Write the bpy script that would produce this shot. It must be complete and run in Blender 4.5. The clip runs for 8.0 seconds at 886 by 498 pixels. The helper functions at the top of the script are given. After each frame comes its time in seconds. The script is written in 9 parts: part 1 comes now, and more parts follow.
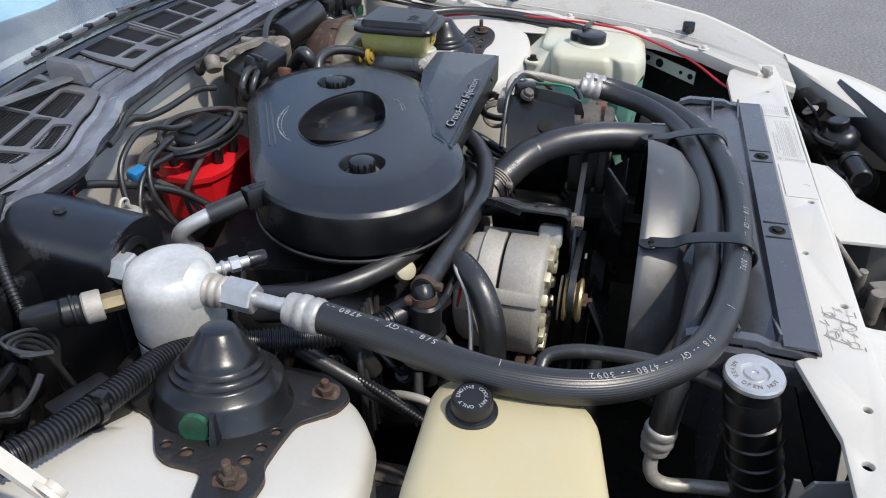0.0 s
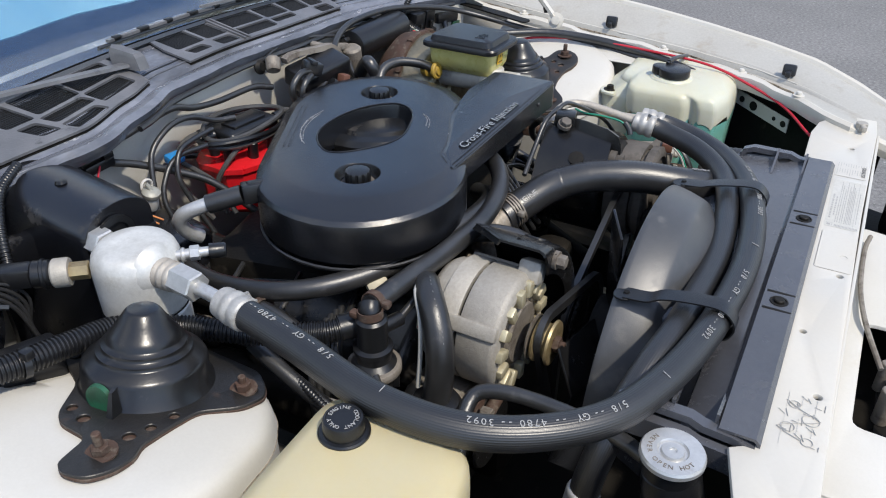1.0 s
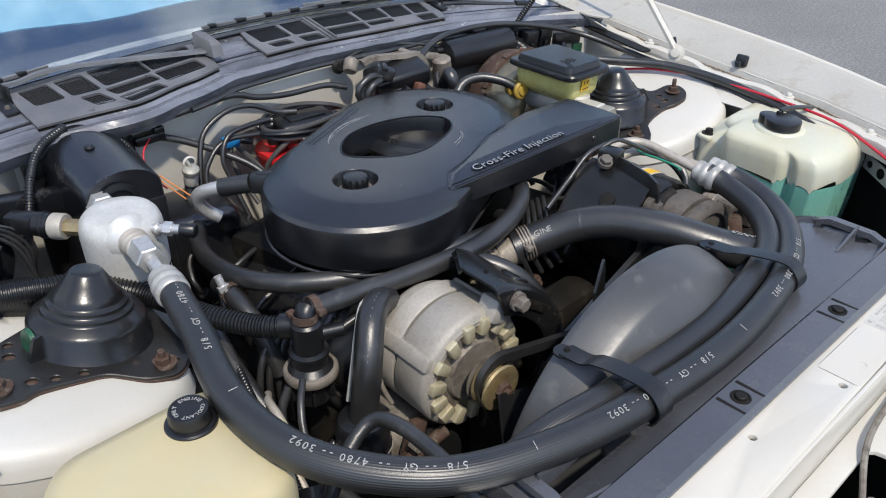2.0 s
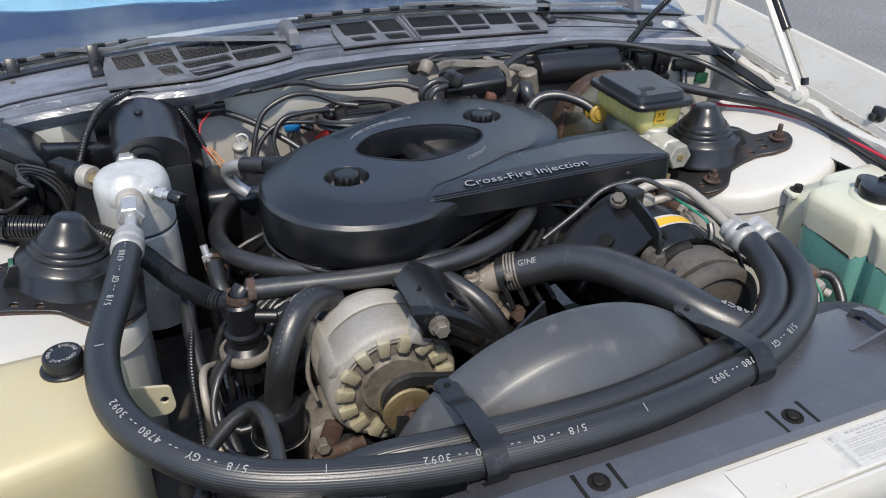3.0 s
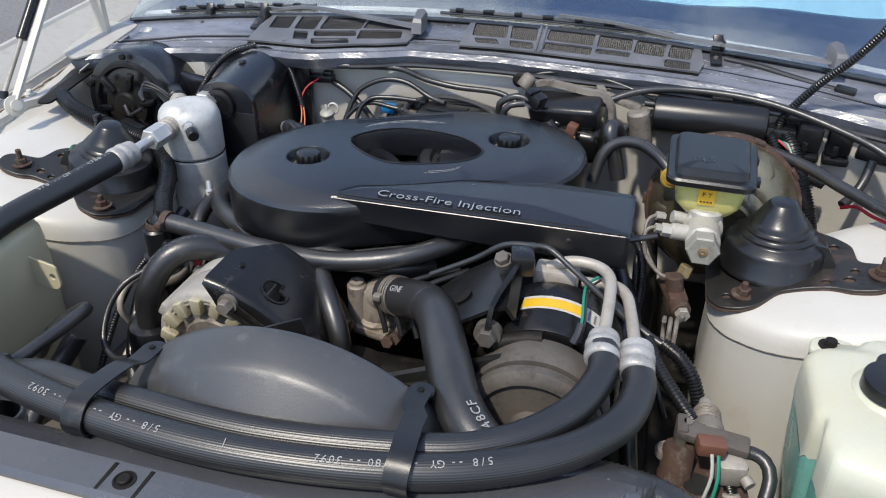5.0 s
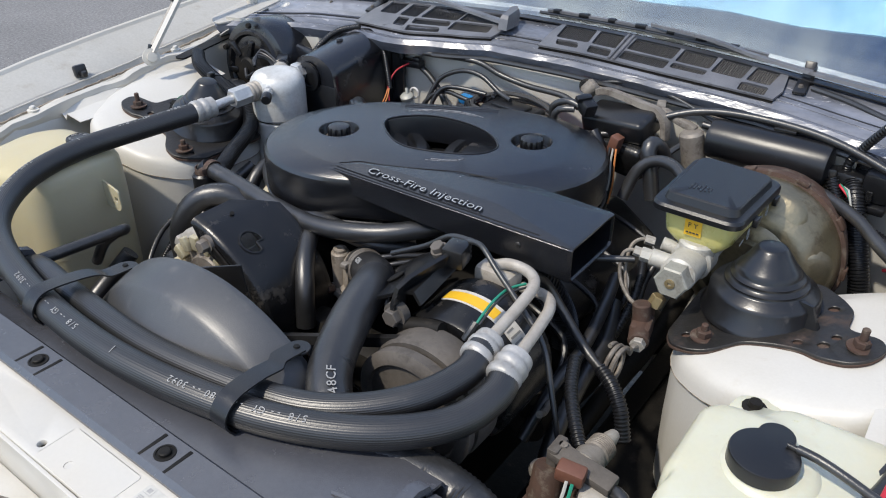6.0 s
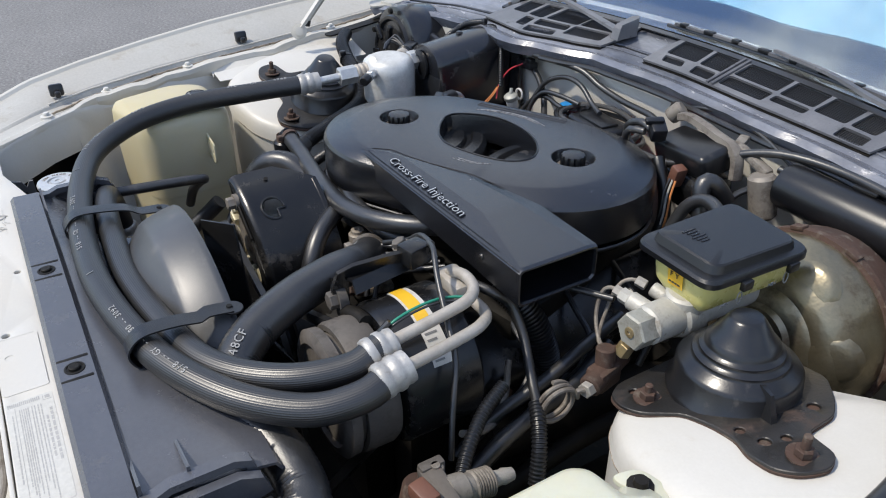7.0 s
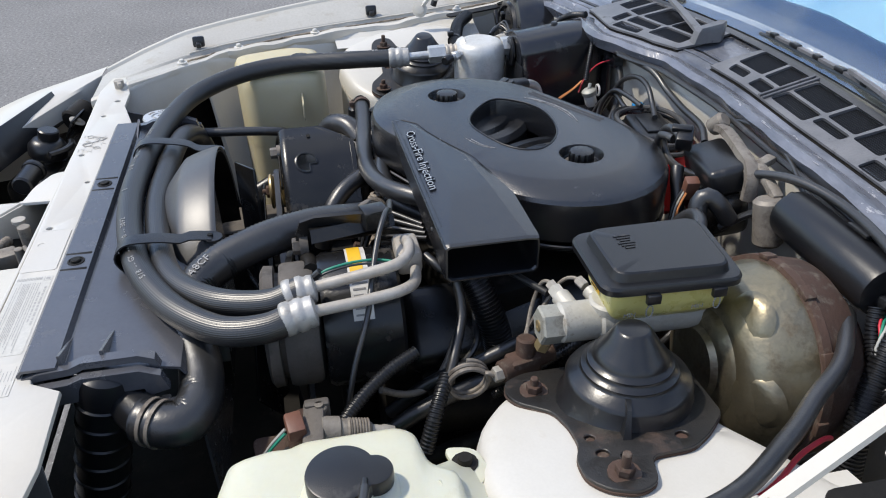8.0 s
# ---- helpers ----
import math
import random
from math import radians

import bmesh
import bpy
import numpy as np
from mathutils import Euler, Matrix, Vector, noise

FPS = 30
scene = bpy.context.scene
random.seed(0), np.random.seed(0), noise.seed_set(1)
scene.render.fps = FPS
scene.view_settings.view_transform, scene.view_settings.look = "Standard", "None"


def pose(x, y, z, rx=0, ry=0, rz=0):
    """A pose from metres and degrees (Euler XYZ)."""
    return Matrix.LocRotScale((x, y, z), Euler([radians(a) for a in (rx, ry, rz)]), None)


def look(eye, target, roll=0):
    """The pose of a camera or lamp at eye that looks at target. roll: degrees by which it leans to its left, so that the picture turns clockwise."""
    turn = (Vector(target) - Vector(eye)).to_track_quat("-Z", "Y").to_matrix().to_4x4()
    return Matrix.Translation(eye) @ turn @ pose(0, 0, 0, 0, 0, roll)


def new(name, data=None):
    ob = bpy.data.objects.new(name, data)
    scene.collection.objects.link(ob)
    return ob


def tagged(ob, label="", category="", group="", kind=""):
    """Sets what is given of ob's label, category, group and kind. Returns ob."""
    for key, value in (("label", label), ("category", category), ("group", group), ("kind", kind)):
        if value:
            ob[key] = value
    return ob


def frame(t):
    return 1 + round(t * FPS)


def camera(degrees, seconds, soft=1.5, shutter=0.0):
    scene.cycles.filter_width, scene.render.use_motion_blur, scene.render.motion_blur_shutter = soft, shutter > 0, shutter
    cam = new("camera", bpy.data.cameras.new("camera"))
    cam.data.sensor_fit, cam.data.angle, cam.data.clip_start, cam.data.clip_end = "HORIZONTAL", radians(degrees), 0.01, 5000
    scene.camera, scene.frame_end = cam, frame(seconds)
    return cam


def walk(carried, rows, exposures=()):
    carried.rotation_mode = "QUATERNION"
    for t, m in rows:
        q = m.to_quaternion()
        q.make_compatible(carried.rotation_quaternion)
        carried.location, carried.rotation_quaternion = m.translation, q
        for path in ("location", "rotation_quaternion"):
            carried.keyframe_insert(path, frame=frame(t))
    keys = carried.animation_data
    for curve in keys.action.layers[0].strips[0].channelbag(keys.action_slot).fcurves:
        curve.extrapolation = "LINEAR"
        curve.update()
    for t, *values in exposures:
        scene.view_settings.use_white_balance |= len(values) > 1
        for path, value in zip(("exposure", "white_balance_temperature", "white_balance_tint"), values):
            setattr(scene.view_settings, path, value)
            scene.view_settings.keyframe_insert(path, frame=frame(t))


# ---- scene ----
cam = camera(60.2, 8.0, 1.06)
METRES, EYE, TILT, LEAN, TURN = 2.5, 1.36, -33.6, 0.0, -76.0
X0, Y0 = -0.9375, -0.33
ROWS = [
    (0.0, 0.0, 0.0, 0.0, 0.0, 0.0, -0.0),
    (0.5, 0.0426, -0.0094, -0.001, 5.51, 0.31, -3.71),
    (1.0, 0.0898, 0.0138, 0.0099, 12.38, 0.16, -8.23),
    (1.5, 0.1429, 0.0365, 0.0227, 20.22, -0.7, -13.13),
    (3.0, 0.2742, 0.1435, 0.0919, 48.52, -9.81, -26.87),
    (3.5, 0.3119, 0.1923, 0.1295, 59.11, -14.77, -30.08),
    (4.0, 0.3192, 0.2517, 0.1664, 69.97, -20.43, -32.37),
    (4.5, 0.3296, 0.3054, 0.1995, 81.14, -26.54, -33.58),
    (6.0, 0.3191, 0.4656, 0.3076, 116.76, -46.08, -30.58),
    (6.5, 0.2956, 0.5143, 0.3436, 128.73, -51.96, -27.1),
    (7.0, 0.243, 0.5544, 0.365, 139.99, -56.84, -22.54),
    (7.5, 0.2045, 0.5934, 0.3883, 149.85, -60.5, -17.58),
    (8.0, 0.1553, 0.626, 0.4118, 157.75, -62.95, -13.09),
]
walk(cam, [(t, pose(X0, Y0, EYE, TILT, LEAN, TURN) @ pose(METRES * x, METRES * y, METRES * z, 90 + pitch, roll, yaw)) for t, x, y, z, yaw, pitch, roll in ROWS])
from mathutils.geometry import delaunay_2d_cdt

# ---- daylight ----
world = bpy.data.worlds.new("sky")
scene.world = world
world.use_nodes = True
SUN_EL, SUN_AZ = 57.0, 200.0
wn, wl = world.node_tree.nodes, world.node_tree.links
wn.clear()
w_out = wn.new("ShaderNodeOutputWorld")
w_bg = wn.new("ShaderNodeBackground")
w_sky = wn.new("ShaderNodeTexSky")
w_sky.sky_type = "NISHITA"
w_sky.sun_disc = False
w_sky.sun_elevation = radians(SUN_EL)
w_sky.sun_rotation = radians(SUN_AZ)
w_sky.air_density, w_sky.dust_density, w_sky.ozone_density = 1.2, 0.8, 1.5
w_tc = wn.new("ShaderNodeTexCoord")
w_map = wn.new("ShaderNodeMapping")
w_map.inputs["Scale"].default_value = (1.0, 1.0, 2.2)
w_cl = wn.new("ShaderNodeTexNoise")
w_cl.inputs["Scale"].default_value = 3.4
w_cl.inputs["Detail"].default_value = 8.0
w_cl.inputs["Roughness"].default_value = 0.55
w_cl.inputs["Distortion"].default_value = 0.4
w_rmp = wn.new("ShaderNodeValToRGB")
w_rmp.color_ramp.elements[0].position = 0.47
w_rmp.color_ramp.elements[1].position = 0.64
w_mix = wn.new("ShaderNodeMix")
w_mix.data_type = "RGBA"
w_mix.inputs[7].default_value = (8.4, 8.75, 9.15, 1)
wl.new(w_tc.outputs["Generated"], w_map.inputs["Vector"])
wl.new(w_map.outputs["Vector"], w_cl.inputs["Vector"])
wl.new(w_cl.outputs["Fac"], w_rmp.inputs["Fac"])
wl.new(w_rmp.outputs["Color"], w_mix.inputs[0])
w_gain = wn.new("ShaderNodeMix")
w_gain.data_type, w_gain.blend_type = "RGBA", "MULTIPLY"
w_gain.inputs[0].default_value = 1.0
w_gain.inputs[7].default_value = (1.05, 1.13, 1.30, 1)
wl.new(w_sky.outputs["Color"], w_gain.inputs[6])
wl.new(w_gain.outputs[2], w_mix.inputs[6])
wl.new(w_mix.outputs[2], w_bg.inputs["Color"])
wl.new(w_bg.outputs["Background"], w_out.inputs["Surface"])
w_bg.inputs["Strength"].default_value = 0.146
sun_data = bpy.data.lights.new("sun", "SUN")
sun_data.energy = 3.5
sun_data.angle = radians(2.5)
sun_data.color = (1.0, 0.92, 0.795)
sun = new("sun", sun_data)
_el, _az = radians(SUN_EL), radians(SUN_AZ)
SUN_FROM = Vector((math.sin(_az) * math.cos(_el), math.cos(_az) * math.cos(_el), math.sin(_el)))
sun.matrix_world = look(SUN_FROM * 20, (0, 0, 0))
scene.view_settings.exposure = 0.13


# ---- materials ----
def mat(name, col, rough=0.5, metal=0.0, col2=None, vscale=6.0, vamt=0.5, fine=220.0, finevar=0.12, bump=0.15,
        bumpscale=400.0, dirt=None, dirtscale=14.0, dirtlo=0.52, dirthi=0.72, spec=0.5, roughvar=0.12, coat=0.0,
        trans=0.0, sss=0.0, stretch=(1, 1, 1), piece=0.0, bumpdist=0.001):
    m = bpy.data.materials.new(name)
    m.use_nodes = True
    n, l = m.node_tree.nodes, m.node_tree.links
    b = n["Principled BSDF"]
    tc = n.new("ShaderNodeTexCoord")
    mp = n.new("ShaderNodeMapping")
    mp.inputs["Scale"].default_value = stretch
    l.new(tc.outputs["Object"], mp.inputs["Vector"])

    def noise_(scale, detail=5.0, rough_=0.6):
        t = n.new("ShaderNodeTexNoise")
        t.inputs["Scale"].default_value = scale
        t.inputs["Detail"].default_value = detail
        t.inputs["Roughness"].default_value = rough_
        l.new(mp.outputs["Vector"], t.inputs["Vector"])
        return t.outputs["Fac"]

    def ramp_(src, lo, hi):
        r = n.new("ShaderNodeMapRange")
        r.inputs["From Min"].default_value, r.inputs["From Max"].default_value = lo, hi
        l.new(src, r.inputs["Value"])
        return r.outputs["Result"]

    def mix_(fac, a, c):
        x = n.new("ShaderNodeMix")
        x.data_type = "RGBA"
        for i, v in ((0, fac), (6, a), (7, c)):
            if isinstance(v, (tuple, list)):
                x.inputs[i].default_value = (*v[:3], 1)
            elif isinstance(v, float):
                x.inputs[i].default_value = v
            else:
                l.new(v, x.inputs[i])
        return x.outputs[2]

    big = noise_(vscale)
    c2 = col2 or tuple(v * (1 - 0.35 * vamt) for v in col)
    out = mix_(ramp_(big, 0.35, 0.68), col, c2)
    if finevar:
        f = ramp_(noise_(fine, 3.0), 0.3, 0.7)
        out = mix_(f, out, mix_(float(finevar), out, (0.0, 0.0, 0.0)))
    rsock = None
    if dirt:
        d = ramp_(noise_(dirtscale, 9.0, 0.68), dirtlo, dirthi)
        out = mix_(d, out, dirt)
        rr = n.new("ShaderNodeMix")
        rr.data_type = "FLOAT"
        rr.inputs[2].default_value, rr.inputs[3].default_value = rough, min(1.0, rough + 0.3)
        l.new(d, rr.inputs[0])
        rsock = rr.outputs[0]
    else:
        rr = n.new("ShaderNodeMapRange")
        rr.inputs["From Min"].default_value, rr.inputs["From Max"].default_value = 0.3, 0.7
        rr.inputs["To Min"].default_value, rr.inputs["To Max"].default_value = max(0.03, rough - roughvar), min(1, rough + roughvar)
        l.new(noise_(vscale * 5, 6.0), rr.inputs["Value"])
        rsock = rr.outputs["Result"]
    if piece:
        oi = n.new("ShaderNodeObjectInfo")
        h = n.new("ShaderNodeHueSaturation")
        v = n.new("ShaderNodeMapRange")
        v.inputs["To Min"].default_value, v.inputs["To Max"].default_value = 1 - piece, 1 + piece
        l.new(oi.outputs["Random"], v.inputs["Value"])
        l.new(v.outputs["Result"], h.inputs["Value"])
        l.new(out, h.inputs["Color"])
        out = h.outputs["Color"]
    l.new(out, b.inputs["Base Color"])
    l.new(rsock, b.inputs["Roughness"])
    b.inputs["Metallic"].default_value = metal
    b.inputs["Specular IOR Level"].default_value = spec
    b.inputs["Coat Weight"].default_value = coat
    b.inputs["Transmission Weight"].default_value = trans
    if sss:
        b.inputs["Subsurface Weight"].default_value = sss
        b.inputs["Subsurface Radius"].default_value = (0.02, 0.015, 0.008)
    if bump:
        bp = n.new("ShaderNodeBump")
        bp.inputs["Strength"].default_value = bump
        bp.inputs["Distance"].default_value = bumpdist
        l.new(noise_(bumpscale, 4.0), bp.inputs["Height"])
        l.new(bp.outputs["Normal"], b.inputs["Normal"])
    return m


PAINT = mat("white_paint", (0.545, 0.527, 0.48), 0.32, col2=(0.55, 0.515, 0.445), vscale=5, dirt=(0.42, 0.36, 0.27), dirtscale=9,
            dirtlo=0.60, dirthi=0.85, bump=0.05, bumpscale=120, finevar=0.03, coat=0.25)
# Dusty fender paint, darkened: shade of the steep inner band put into the colour.
CHANNEL = mat("darkened_dusty_paint", (0.43, 0.422, 0.39), 0.5, col2=(0.39, 0.375, 0.34), vscale=6, dirt=(0.30, 0.27, 0.22), dirtscale=20, dirtlo=0.55, dirthi=0.78, bump=0.1, bumpscale=120)
SEALER = mat("old_seam_sealer", (0.40, 0.34, 0.26), 0.7, col2=(0.22, 0.17, 0.12), vscale=25, dirt=(0.07, 0.055, 0.04), dirtscale=60, dirtlo=0.50, dirthi=0.65, bump=0.6, bumpscale=150)
PAINT_BAY = mat("white_bay_paint", (0.565, 0.55, 0.51), 0.42, col2=(0.515, 0.495, 0.44), vscale=4, dirt=(0.47, 0.43, 0.36), dirtscale=11,
                dirtlo=0.60, dirthi=0.82, bump=0.18, bumpscale=22, bumpdist=0.004, fine=320, finevar=0.04)
COWL_PAINT = mat("weathered_cowl_paint", (0.20, 0.212, 0.25), 0.22, spec=0.9, col2=(0.060, 0.063, 0.072), vscale=13, dirt=(0.46, 0.45, 0.46), dirtscale=44,
                 dirtlo=0.62, dirthi=0.72, bump=0.45, bumpscale=70, bumpdist=0.002, stretch=(0.5, 1.4, 1))
BLACK_PLASTIC = mat("black_moulded_plastic", (0.007, 0.0074, 0.0086), 0.30, col2=(0.012, 0.0124, 0.014), vscale=8, spec=0.55, dirt=(0.07, 0.068, 0.065),
                    dirtscale=30, dirtlo=0.62, dirthi=0.85, bump=0.25, bumpscale=1400, bumpdist=0.0006)
FLAKED = mat("flaked_pale_primer", (0.36, 0.36, 0.385), 0.6, col2=(0.24, 0.24, 0.26), vscale=60, bump=0.3)
LID_PAINT = mat("black_crinkle_lid", (0.0044, 0.0048, 0.0062), 0.25, spec=0.96, col2=(0.009, 0.0097, 0.0125), vscale=7, dirt=(0.10, 0.10, 0.105), dirtscale=16,
                dirtlo=0.66, dirthi=0.9, bump=0.35, bumpscale=620, bumpdist=0.0009)
RUBBER = mat("black_hose_rubber", (0.012, 0.0122, 0.0128), 0.34, spec=0.8, col2=(0.032, 0.032, 0.033), vscale=10, dirt=(0.075, 0.074, 0.073), dirtscale=40,
             dirtlo=0.60, dirthi=0.85, bump=0.25, bumpscale=600)
HOSE_RUBBER = mat("glossy_ribbed_hose_rubber", (0.010, 0.0103, 0.0108), 0.38, spec=0.85, col2=(0.017, 0.017, 0.018), vscale=10, dirt=(0.07, 0.07, 0.07), dirtscale=50, dirtlo=0.64, dirthi=0.9, bump=0.12, bumpscale=500, roughvar=0.06)
RUBBER_SOFT = mat("black_cup_rubber", (0.007, 0.0073, 0.0082), 0.28, spec=0.6, col2=(0.017, 0.017, 0.018), vscale=14, dirt=(0.11, 0.10, 0.09), dirtscale=22,
                  dirtlo=0.60, dirthi=0.82, bump=0.12, bumpscale=300)
FADED = mat("faded_shroud_plastic", (0.056, 0.058, 0.067), 0.27, col2=(0.078, 0.080, 0.090), vscale=6, spec=1.0, dirt=(0.085, 0.083, 0.08), dirtscale=26,
            dirtlo=0.60, dirthi=0.82, bump=0.25, bumpscale=900, bumpdist=0.0006)
DOME = mat("scuffed_dome_plastic", (0.040, 0.041, 0.043), 0.42, col2=(0.056, 0.057, 0.060), vscale=9, spec=0.9, dirt=(0.12, 0.118, 0.115), dirtscale=22,
           dirtlo=0.55, dirthi=0.80, bump=0.25, bumpscale=700, bumpdist=0.0006)
# Grimy dark metal; also laid over gaps and holes in place of their shade.
DARK = mat("grimy_metal_dark_gaps", (0.007, 0.0068, 0.0065), 0.55, 0.1, spec=0.2, col2=(0.018, 0.016, 0.0135), vscale=18, dirt=(0.065, 0.054, 0.044), dirtscale=30,
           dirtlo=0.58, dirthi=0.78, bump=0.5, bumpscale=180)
BLACK_METAL = mat("black_painted_steel", (0.006, 0.006, 0.0068), 0.27, 0.0, spec=0.45, col2=(0.015, 0.015, 0.015), vscale=12, dirt=(0.13, 0.115, 0.10),
                  dirtscale=24, dirtlo=0.60, dirthi=0.80, bump=0.18, bumpscale=240)
PLATE = mat("dusty_strut_plate", (0.014, 0.0135, 0.0132), 0.42, col2=(0.024, 0.022, 0.020), vscale=18, spec=0.5, dirt=(0.06, 0.040, 0.031), dirtscale=24, dirtlo=0.57, dirthi=0.70, bump=0.5, bumpscale=240)
ALU = mat("cast_aluminium", (0.42, 0.395, 0.35), 0.60, 0.25, col2=(0.33, 0.31, 0.275), vscale=14, dirt=(0.26, 0.23, 0.19), dirtscale=22,
          dirtlo=0.60, dirthi=0.82, bump=0.6, bumpscale=420, bumpdist=0.001, finevar=0.14)
ALU_BRIGHT = mat("bright_aluminium", (0.66, 0.66, 0.65), 0.38, 0.65, col2=(0.52, 0.52, 0.51), vscale=18, dirt=(0.35, 0.33, 0.30), dirtscale=40,
                 dirtlo=0.60, dirthi=0.8, bump=0.15, bumpscale=400)
CRIMP = mat("dull_cast_crimp", (0.50, 0.49, 0.47), 0.5, 0.45, col2=(0.34, 0.33, 0.31), vscale=30, dirt=(0.24, 0.22, 0.2), dirtscale=60, dirtlo=0.58, dirthi=0.75, bump=0.6, bumpscale=200)
CAST_PALE = mat("pale_cast_alloy", (0.50, 0.49, 0.445), 0.5, 0.15, col2=(0.43, 0.41, 0.36), vscale=20, dirt=(0.20, 0.17, 0.13), dirtscale=40, dirtlo=0.58, dirthi=0.74, bump=0.4, bumpscale=300)
THERMO = mat("oily_cast_housing", (0.36, 0.32, 0.27), 0.55, 0.3, col2=(0.26, 0.22, 0.18), vscale=22, dirt=(0.09, 0.07, 0.05), dirtscale=35, dirtlo=0.48, dirthi=0.68, bump=0.5, bumpscale=250)
GRIMY_ALU = mat("grimy_oxidised_aluminium", (0.27, 0.245, 0.21), 0.6, 0.3, col2=(0.17, 0.145, 0.12), vscale=26, dirt=(0.075, 0.06, 0.048), dirtscale=45,
                dirtlo=0.50, dirthi=0.70, bump=0.5, bumpscale=300)
PIPE_ALU = mat("dull_aluminium_pipe", (0.46, 0.43, 0.385), 0.55, 0.30, col2=(0.36, 0.32, 0.27), vscale=35, dirt=(0.16, 0.13, 0.10), dirtscale=60,
               dirtlo=0.60, dirthi=0.85, bump=0.2, bumpscale=500)
ZINC = mat("yellow_zinc", (0.50, 0.39, 0.20), 0.42, 0.7, col2=(0.33, 0.26, 0.16), vscale=30, dirt=(0.20, 0.13, 0.08), dirtscale=60,
           dirtlo=0.55, dirthi=0.75, bump=0.2)
CREAM_METAL = mat("pale_chromate_metal", (0.60, 0.55, 0.39), 0.42, 0.45, col2=(0.52, 0.46, 0.30), vscale=30, dirt=(0.25, 0.2, 0.13), dirtscale=50,
                  dirtlo=0.56, dirthi=0.8, bump=0.2)
RUST = mat("rusty_steel", (0.088, 0.050, 0.036), 0.75, 0.2, col2=(0.06, 0.038, 0.028), vscale=40, dirt=(0.17, 0.14, 0.11), dirtscale=80,
           bump=0.5, bumpscale=300)
BOOSTER = mat("gold_passivated_steel", (0.34, 0.29, 0.185), 0.38, 0.9, col2=(0.25, 0.225, 0.17), vscale=9, dirt=(0.085, 0.055, 0.036), dirtscale=14,
              dirtlo=0.53, dirthi=0.70, bump=0.4, bumpscale=22, bumpdist=0.006)
TANK = mat("yellowed_tank_plastic", (0.49, 0.425, 0.255), 0.42, col2=(0.48, 0.445, 0.325), vscale=5, bump=0.08, bumpscale=60, finevar=0.02, sss=0.25,
           dirt=(0.50, 0.40, 0.22), dirtscale=8, dirtlo=0.6, dirthi=0.9)
CAN_ALU = mat("worn_silver_can", (0.66, 0.66, 0.64), 0.42, 0.30, col2=(0.50, 0.495, 0.47), vscale=24, dirt=(0.36, 0.33, 0.28), dirtscale=34, dirtlo=0.56, dirthi=0.78, bump=0.2, bumpscale=300)
TANK_WASH = mat("yellowed_milky_plastic", (0.545, 0.55, 0.45), 0.38, col2=(0.53, 0.50, 0.355), vscale=6, dirt=(0.42, 0.36, 0.22), dirtscale=18, dirtlo=0.62, dirthi=0.85, bump=0.10, bumpscale=50, finevar=0.03, sss=0.25)
CAST_DULL = mat("dull_cast_alloy", (0.36, 0.36, 0.32), 0.5, 0.2, col2=(0.27, 0.26, 0.22), vscale=25, dirt=(0.12, 0.10, 0.08), dirtscale=40, dirtlo=0.55, dirthi=0.75, bump=0.4, bumpscale=300)
TANK_GREEN = mat("green_washer_fluid", (0.17, 0.44, 0.36), 0.32, col2=(0.24, 0.50, 0.42), vscale=6, bump=0.05, bumpscale=60, finevar=0.02, sss=0.2)
RESERVOIR = mat("amber_reservoir_plastic", (0.60, 0.56, 0.22), 0.32, col2=(0.50, 0.44, 0.14), vscale=12, bump=0.08, finevar=0.03, sss=0.25)
LEAD = mat("grey_lead_rubber", (0.042, 0.042, 0.043), 0.42, col2=(0.075, 0.074, 0.072), vscale=30, bump=0.05)
RED = mat("red_cap_plastic", (0.62, 0.012, 0.018), 0.35, col2=(0.50, 0.01, 0.015), vscale=10, bump=0.1)
RED_WIRE = mat("red_wire", (0.55, 0.02, 0.04), 0.45, bump=0.0)
GREEN_WIRE = mat("green_wire", (0.02, 0.25, 0.16), 0.45, bump=0.0)
ORANGE_WIRE = mat("orange_wire", (0.65, 0.25, 0.08), 0.45, bump=0.0)
WHITE_WIRE = mat("grey_wire", (0.45, 0.45, 0.42), 0.45, bump=0.0)
BLUE_PLASTIC = mat("blue_connector", (0.02, 0.22, 0.55), 0.4, bump=0.05)
TAN = mat("tan_plastic", (0.55, 0.50, 0.36), 0.5, bump=0.1)
BROWN = mat("brown_connector", (0.16, 0.07, 0.045), 0.5, bump=0.2)
WHITE_INK = mat("white_print", (0.50, 0.50, 0.49), 0.6, bump=0.0, fine=900, finevar=0.7, dirt=(0.06, 0.06, 0.06), dirtscale=220, dirtlo=0.58, dirthi=0.66)
GREY_INK = mat("grey_print", (0.20, 0.20, 0.20), 0.6, bump=0.0, finevar=0.1)
BLACK_INK = mat("black_print", (0.03, 0.03, 0.03), 0.6, bump=0.0, finevar=0.0)
PAPER = mat("white_label", (0.62, 0.60, 0.56), 0.5, bump=0.05, finevar=0.1, dirt=(0.30, 0.28, 0.25), dirtscale=60)
YELLOW_PLASTIC = mat("yellow_plastic", (0.40, 0.26, 0.035), 0.5, col2=(0.28, 0.18, 0.03), vscale=40, dirt=(0.2, 0.14, 0.05), dirtscale=70, bump=0.1)
YELLOW = mat("yellow_label", (0.80, 0.48, 0.03), 0.45, bump=0.02, finevar=0.03)
GREEN_PAINT = mat("green_paint_dab", (0.015, 0.10, 0.05), 0.4, col2=(0.02, 0.05, 0.03), vscale=60, bump=0.1)
